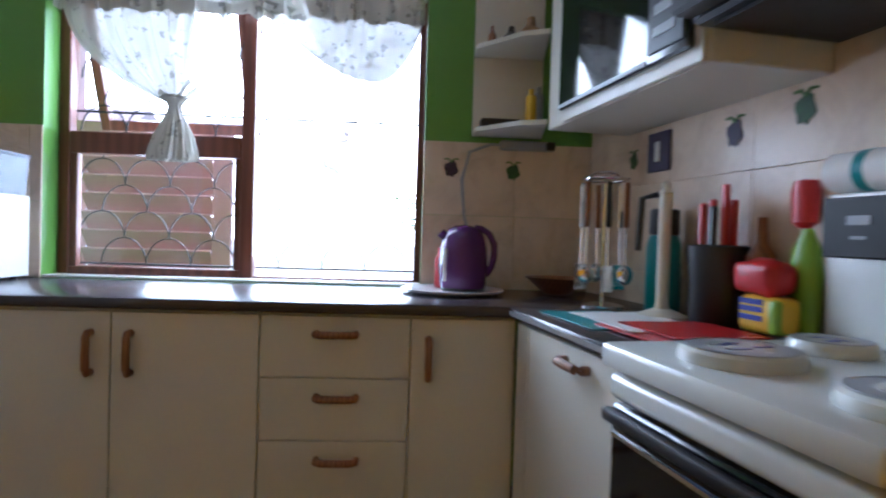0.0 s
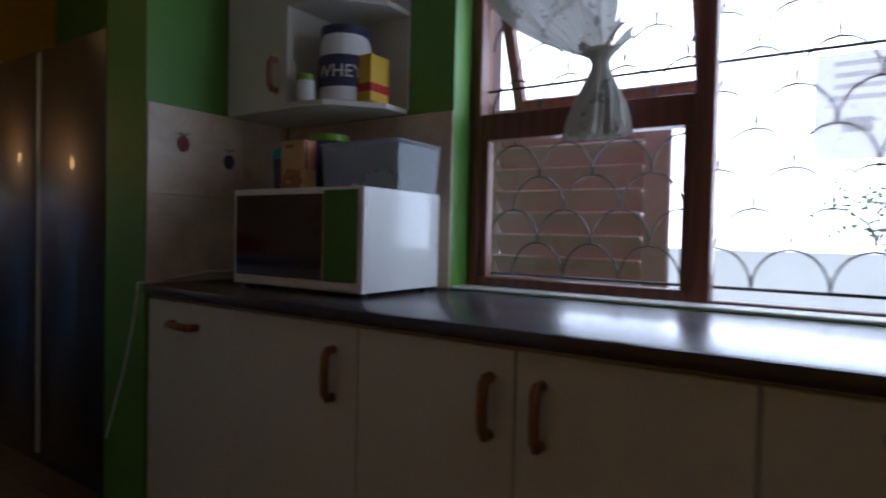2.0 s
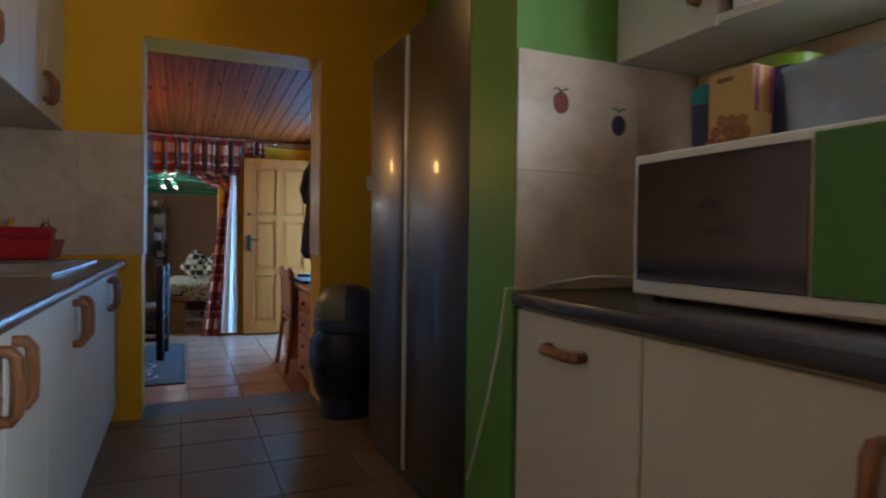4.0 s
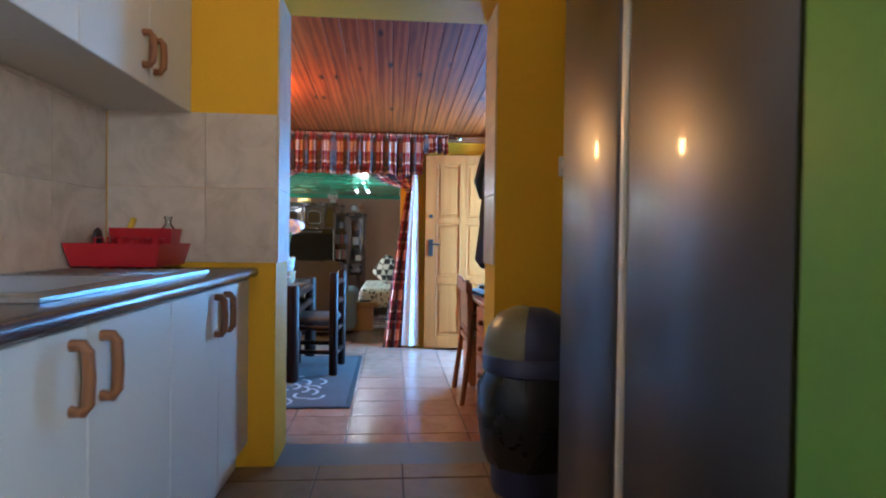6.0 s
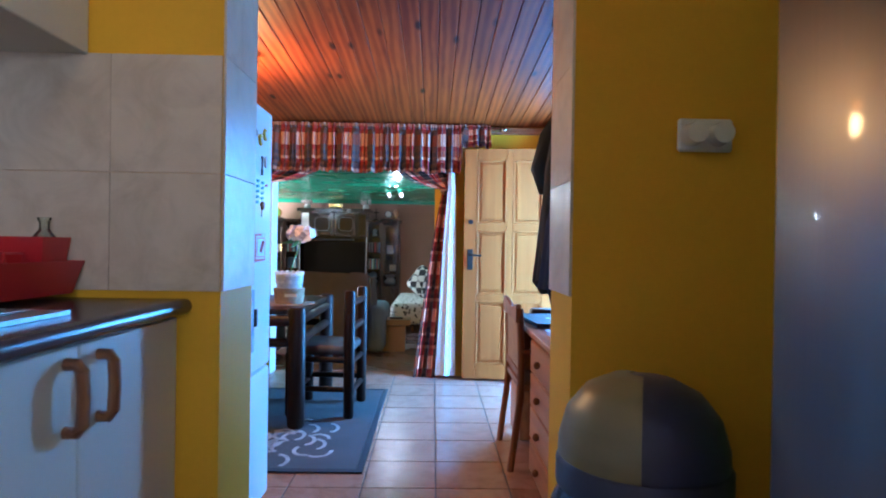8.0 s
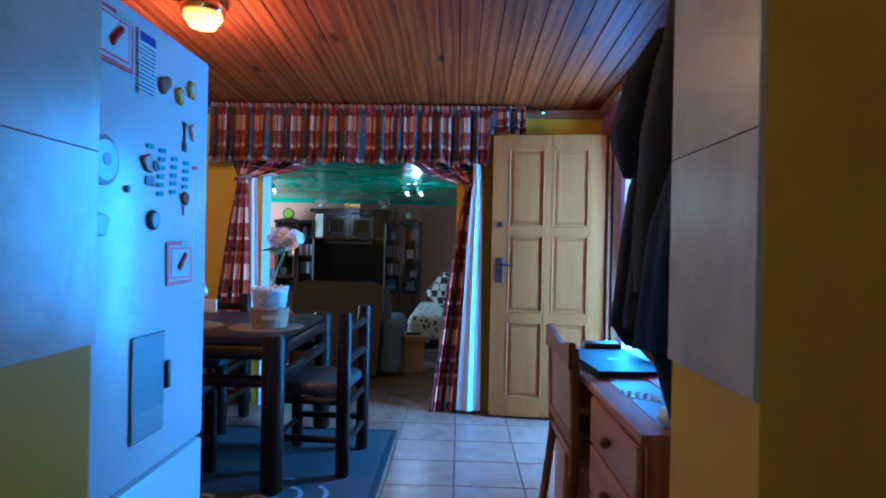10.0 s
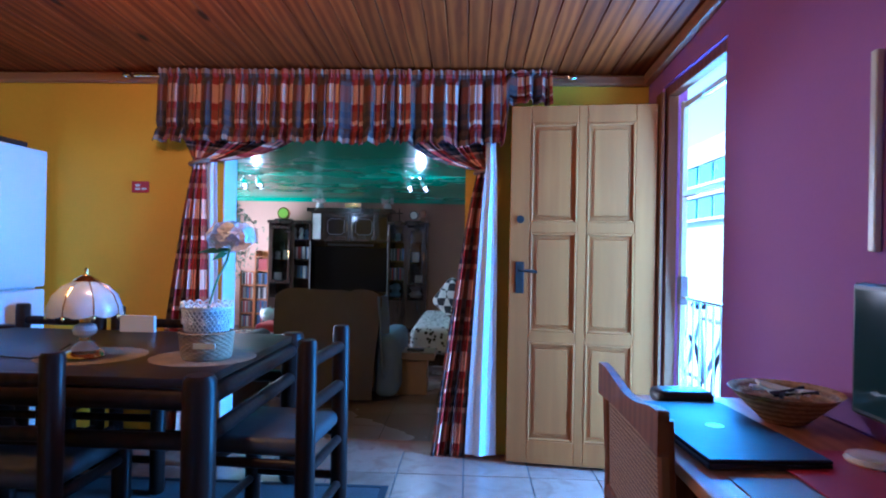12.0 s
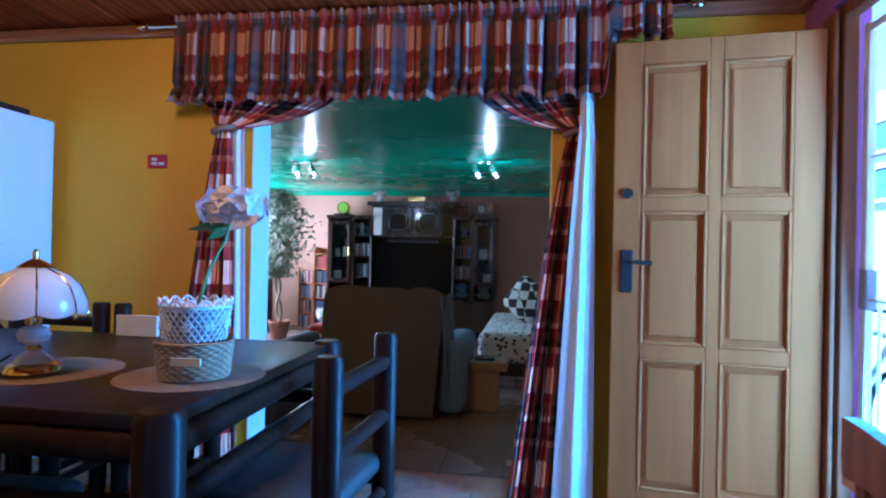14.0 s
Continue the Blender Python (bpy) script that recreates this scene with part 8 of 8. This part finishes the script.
bm = bmesh.new()
sheet(bm, rback, 24, 20)
part("back_cover", bm, SOFA, rc, thick=0.03)
bm = boxes((RXX - 0.34, RXX - 0.04, RY0 + 0.03, RY1 - 0.03, LF + 0.10, 0.80), bev=0.09, seg=4)
part("backrest", bm, SOFA, rc)
part("seat", boxes((RXX - 0.92, RXX - 0.20, RY0 + 0.10, RY1 - 0.10, LF + 0.06, LF + 0.50), bev=0.07, seg=3), SOFA, rc)
for a, b in ((RY0 - 0.06, RY0 + 0.13), (RY1 - 0.06, RY1 + 0.16)):
    part("arm", boxes((RXX - 0.95, RXX - 0.06, a, b, LF + 0.04, 0.46), bev=0.08, seg=4), SOFA if a < 0 else SOFA_BLUE, rc, "blue-grey covered arm" if a > 0 else "")
bm = bmesh.new()
sheet(bm, lambda u, v: (RXX - 0.30 + 0.30 * u, RY1 + 0.005 + 0.03 * math.sin(6 * u) + 0.05 * (1 - v), 0.10 + 0.70 * v), 10, 14)
part("throw", bm, SOFA_BLUE, rc, "blue-grey throw over the side", thick=0.012)

st = thing("side_table", "small square wooden side table with a box base", "side table", (-10.2, 0.98, LF))
part("tabletop", boxes((-10.42, -10.08, 0.77, 1.18, 0.20, 0.27), bev=0.008), paint("tan_wood_top", (0.30, 0.20, 0.11), 0.35, 0.15), st)
part("box_base", boxes((-10.36, -10.13, 0.84, 1.11, LF, 0.20), bev=0.006), paint("tan_board", (0.34, 0.22, 0.12), 0.5, 0.12), st)
solo("sunglasses", boxes((-10.22, -10.16, 0.92, 1.08, 0.271, 0.295), bev=0.008, seg=2), BLACK, "black spectacles case on the side table", "glasses case")

# daybed with spotted cover
db = thing("daybed", "daybed with a black and white spotted cover", "daybed", (-11.8, 1.7, LF))
part("mattress", boxes((-12.9, -11.0, 0.86, 2.7, LF + 0.22, LF + 0.52), bev=0.09, seg=4), LEOPARD, db)
part("base", boxes((-12.85, -11.05, 0.95, 2.65, LF + 0.10, LF + 0.219)), UNITWOOD, db)
for x in (-12.78, -11.12):
    for y in (1.02, 2.58):
        bm = bmesh.new()
        cyl(bm, (x, y, LF), (x, y, LF + 0.10), 0.03, seg=10)
        part("leg", bm, UNITWOOD, db)


def pillow(c, s, mm, label, rx, rz):
    bm = bmesh.new()
    box(bm, -s, s, -0.09, 0.09, -s, s, bev=0.08, seg=4)
    for v in bm.verts:
        k = 1 - 0.55 * max(abs(v.co.x), abs(v.co.z)) ** 2 / s ** 2
        v.co.y *= max(0.25, k + 0.2)
    bm.transform(Matrix.Translation(c) @ Matrix.Rotation(rz, 4, "Z") @ Matrix.Rotation(rx, 4, "X") @ Matrix.Rotation(radians(35), 4, "Y"))
    solo("cushion", bm, mm, label, "cushion", "cushions on the daybed")


pillow((-11.95, 1.30, LF + 0.76), 0.21, CHECK, "black and white checked cushion on the daybed", radians(-15), radians(75))
pillow((-11.75, 1.62, LF + 0.74), 0.21, CHECK, "black and white checked cushion leaning beside another", radians(-15), radians(60))

# ficus
FXX, FYF = -13.3, -2.15
fc = thing("ficus_tree", "artificial ficus tree in a terracotta pot", "plant", (FXX, FYF, LF))
bm = bmesh.new()
lathe(bm, (FXX, FYF, LF), [(0.10, 0.001), (0.14, 0.20), (0.15, 0.21), (0.15, 0.25), (0.13, 0.25), (0.12, 0.20), (0.001, 0.19)], 24)
part("pot", bm, paint("terracotta_pot", (0.32, 0.14, 0.08), 0.8, 0.15), fc)
for k in range(2):
    bm = bmesh.new()
    tube(bm, [(FXX + 0.035 * math.cos(3 * s + 3.14 * k), FYF + 0.035 * math.sin(3 * s + 3.14 * k) - 0.06 * s / 3, LF + 0.19 + 0.32 * s) for s in (i * 0.25 for i in range(13))], 0.022, 8)
    part("trunk", bm, BARK, fc)
bm = bmesh.new()
rg2 = random.Random(77)
for _ in range(3600):
    zc = rg2.uniform(0.75, 1.95)
    wdt = 0.30 * math.sin(math.pi * min(1, (zc - 0.6) / 1.45)) + 0.05
    p = Vector((FXX + rg2.gauss(0, wdt * 0.6), FYF - 0.08 + rg2.gauss(0, wdt * 0.62), zc))
    d = Vector((rg2.uniform(-1, 1), rg2.uniform(-1, 1), rg2.uniform(-1.2, 0.2))).normalized()
    s = rg2.uniform(0.05, 0.095)
    w = d.orthogonal().normalized() * s * 0.28
    bm.faces.new([bm.verts.new(v) for v in (p, p + d * s * 0.45 + w, p + d * s, p + d * s * 0.45 - w)])
part("crown", bm, LEAF, fc, kind="stuff", smooth=False)

# dog statue, small table, dark armchair, loudspeaker
bm = bmesh.new()
ball(bm, (-12.6, -1.22, LF + 0.22), 0.11, 0.10, 0.16)
ball(bm, (-12.55, -1.22, LF + 0.44), 0.10, 0.10, 0.095)
ball(bm, (-12.47, -1.22, LF + 0.41), 0.05, 0.055, 0.045)
for s in (-1, 1):
    ball(bm, (-12.56, -1.22 + s * 0.085, LF + 0.48), 0.03, 0.022, 0.05)
    cyl(bm, (-12.50, -1.22 + s * 0.05, LF + 0.02), (-12.53, -1.22 + s * 0.05, LF + 0.25), 0.035, 0.04, 10)
    ball(bm, (-12.46, -1.22 + s * 0.05, LF + 0.025), 0.05, 0.04, 0.025)
ball(bm, (-12.62, -1.22, LF + 0.07), 0.14, 0.13, 0.07)
solo("dog_statue", bm, PORCELAIN, "white sitting bulldog statue on the floor", "statue")
ar = thing("armchair", "dark green-black armchair beside the opening", "armchair", (-9.6, -0.95, LF))
part("seat", boxes((-10.1, -9.2, -1.35, -0.50, LF + 0.05, LF + 0.42), bev=0.08, seg=4), SOFA, ar)
part("backrest", boxes((-9.42, -9.15, -1.40, -0.46, LF + 0.30, LF + 0.62), bev=0.09, seg=4), SOFA, ar)
part("arm", boxes((-10.1, -9.2, -0.49, -0.33, LF + 0.05, LF + 0.60), bev=0.07, seg=4), SOFA, ar)
ot = thing("footstool", "small dark stool with a red cushion", "stool", (-11.6, -0.72, LF))
part("cushion", boxes((-11.8, -11.4, -0.98, -0.50, LF + 0.36, LF + 0.46), bev=0.04, seg=3), RED, ot, "red cushion")
for x in (-11.76, -11.44):
    for y in (-0.94, -0.54):
        bm = bmesh.new()
        tube(bm, [(x, y, LF), (x + 0.02, y, LF + 0.15), (x, y, LF + 0.36)], 0.018, 8)
        part("leg", bm, UNITWOOD, ot)
spk = thing("loudspeaker", "tall dark loudspeaker standing by the wall", "loudspeaker", (-13.9, -2.75, LF))
part("cabinet", boxes((-14.1, -13.75, -2.88, -2.62, LF, 1.0), bev=0.006), UNITWOOD, spk)
for z, r in ((0.25, 0.09), (0.62, 0.09), (0.86, 0.04)):
    bm = bmesh.new()
    lathe(bm, (0, 0, 0), [(r, 0), (r, 0.008), (r * 0.85, 0.01), (r * 0.3, -0.002), (r * 0.25, 0.006), (0.001, 0.008)], 24)
    bm.transform(Matrix.Translation((-13.748, -2.75, z)) @ Matrix.Rotation(radians(90), 4, "Y"))
    part("driver", bm, GREYP, spk)

# twin spot lamps on the green ceiling
for sx, sy in ((-11.41, -1.06), (-11.47, 0.835)):
    sl = thing("ceiling_spot", "twin chrome ceiling spotlight, lit", "lamp", (sx, sy, LC), group="ceiling spots")
    part("bar", boxes((sx - 0.02, sx + 0.02, sy - 0.14, sy + 0.14, LC - 0.025, LC - 0.001), bev=0.005), CHROME, sl)
    for k, s in enumerate((-1, 1)):
        bm = bmesh.new()
        cyl(bm, (sx, sy + s * 0.08, LC - 0.026), (sx + 0.02, sy + s * 0.09, LC - 0.07), 0.008, seg=8)
        arm = part("arm", bm, CHROME, sl)
        bm = bmesh.new()
        a, b = Vector((sx + 0.0, sy + s * 0.085, LC - 0.065)), Vector((sx + 0.08, sy + s * (0.09 + 0.05 * s), LC - 0.16))
        cyl(bm, a, b, 0.028, 0.042, 16, caps=False)
        part("shade", bm, CHROME, arm)
        bm = bmesh.new()
        ball(bm, a.lerp(b, 0.85), 0.02, seg=10)
        part("bulb", bm, BULB, arm, "lit bulb")

# ---- tiles, last ----
def tile_mesh(w, h, t, name):
    bm = boxes((-w / 2, w / 2, -h / 2, h / 2, 0, t), bev=0.0015)
    me = bpy.data.meshes.new(name)
    bm.to_mesh(me)
    bm.free()
    return me


def lay(parent, mesh, material, m):
    if not mesh.materials:
        mesh.materials.append(material)
    ob = new("tile", mesh)
    ob.parent = parent
    ob.matrix_basis = m
    return ob


kf = thing("floor_kitchen", "brown marbled square ceramic floor tiles", "floor", (-2, 1, K), kind="structure")
S = 0.36
me = tile_mesh(S - 0.006, S - 0.006, 0.008, "tile")
for i in range(-1, 14):
    for j in range(-7, 4):
        x, y = -3.89 + (i + 0.5) * S, 1.06 + (j + 0.5) * S
        if x > 1.35 or (x < -1.7 and y < 0.16) or x - S / 2 < -4.42 + 0.0:
            continue
        if y + S / 2 > 2.50:
            continue
        lay(kf, me, KTILE, pose(x + 2, y - 1, -0.008))
me2 = tile_mesh(0.15, S - 0.006, 0.008, "tile")
for j in range(-2, 4):
    lay(kf, me2, KTILE, pose(-4.333 + 2, 1.06 + (j + 0.5) * S - 1, -0.008))
df = thing("floor_dining", "terracotta square ceramic floor tiles with dark joints", "floor", (-6.5, 0.4, 0), kind="structure")
me = tile_mesh(S - 0.007, S - 0.007, 0.008, "tile")
for i in range(-6, 4):
    for j in range(-9, 3):
        x, y = -6.05 + (i + 0.5) * S, 1.47 + (j + 0.5) * S
        if -8.22 < x - S / 2 and x + S / 2 < -4.68 and -1.8 < y - S / 2 + 0.15 and y + S / 2 < 2.56:
            lay(df, me, FTILE, pose(x + 6.5, y - 0.4, -0.008))
bm = bmesh.new()
rg = random.Random(2)
for i in range(17):
    for j in range(17):
        x, y = -8.42 - (i + 0.5) * S, -3.1 + (j + 0.5) * S
        if x - S / 2 > LX0:
            box(bm, x - S / 2 + 0.004, x + S / 2 - 0.004, y - S / 2 + 0.004, y + S / 2 - 0.004, LF - 0.006, LF + rg.uniform(0, 0.0008))
lt = tagged(part("floor_living", bm, LTILE, smooth=False), "dark brown square ceramic floor tiles", "floor", kind="structure")

TW, TH, TT = 0.40, 0.318, 0.008


def wall_tiles(label, axis, d, a0, a1, z0, z1, sign, start=None):
    """Tiles on a wall plane at d; sign is the way they face."""
    t = thing("wall_tiles", label, "tiles", (d if axis == "y" else (a0 + a1) / 2, (a0 + a1) / 2 if axis == "y" else d, z0), kind="structure")
    a = a0
    while a < a1 - 0.01:
        w = min(TW, a1 - a)
        z = z0
        while z < z1 - 0.01:
            h = min(TH, z1 - z)
            key = "tile_%d_%d_%s_%d" % (round(w * 1000), round(h * 1000), axis, sign)
            me = bpy.data.meshes.get(key)
            if me is None:
                s0, s1 = (0.0, TT) if sign > 0 else (-TT, 0.0)
                hw, hh = w / 2 - 0.0007, h / 2 - 0.0007
                bm = boxes((-hw, hw, s0, s1, -hh, hh) if axis == "x" else (s0, s1, -hw, hw, -hh, hh), bev=0.001)
                me = bpy.data.meshes.new(key)
                bm.to_mesh(me)
                bm.free()
            c = Vector((a + w / 2, d, z + h / 2)) if axis == "x" else Vector((d, a + w / 2, z + h / 2))
            lay(t, me, TILE, Matrix.Translation(c - t.location))
            z += h
        a += w
    return t


wall_tiles("pale marbled wall tiles beside the window", "x", 2.495, 0.235, 0.975, CT, 1.67, -1)
wall_tiles("pale marbled wall tiles behind the microwave", "x", 2.495, -2.20, -1.35, CT, 1.67, -1)
turn_east(wall_tiles("pale marbled wall tiles above the cooker", "y", 1.10, 0.30, 2.486, CT - 0.2, 1.74, -1))
wall_tiles("pale marbled wall tiles on the wall nib", "y", -2.21, 1.862, 2.486, CT, 1.67, 1)
wall_tiles("pale marbled wall tiles behind the sink", "x", 0.16, -4.40, -1.66, CT, 1.684, 1)
wall_tiles("pale marbled wall tiles beside the doorway", "y", -4.41, 0.17, 0.866, CT + 0.02, 1.686, 1)
wall_tiles("pale marbled tiles lining the doorway", "x", 0.866, -4.69, -4.41, CT + 0.02, 2.21, 1)
wall_tiles("pale marbled tiles lining the doorway", "x", 1.82, -4.69, -4.41, CT + 0.02, 2.21, -1)
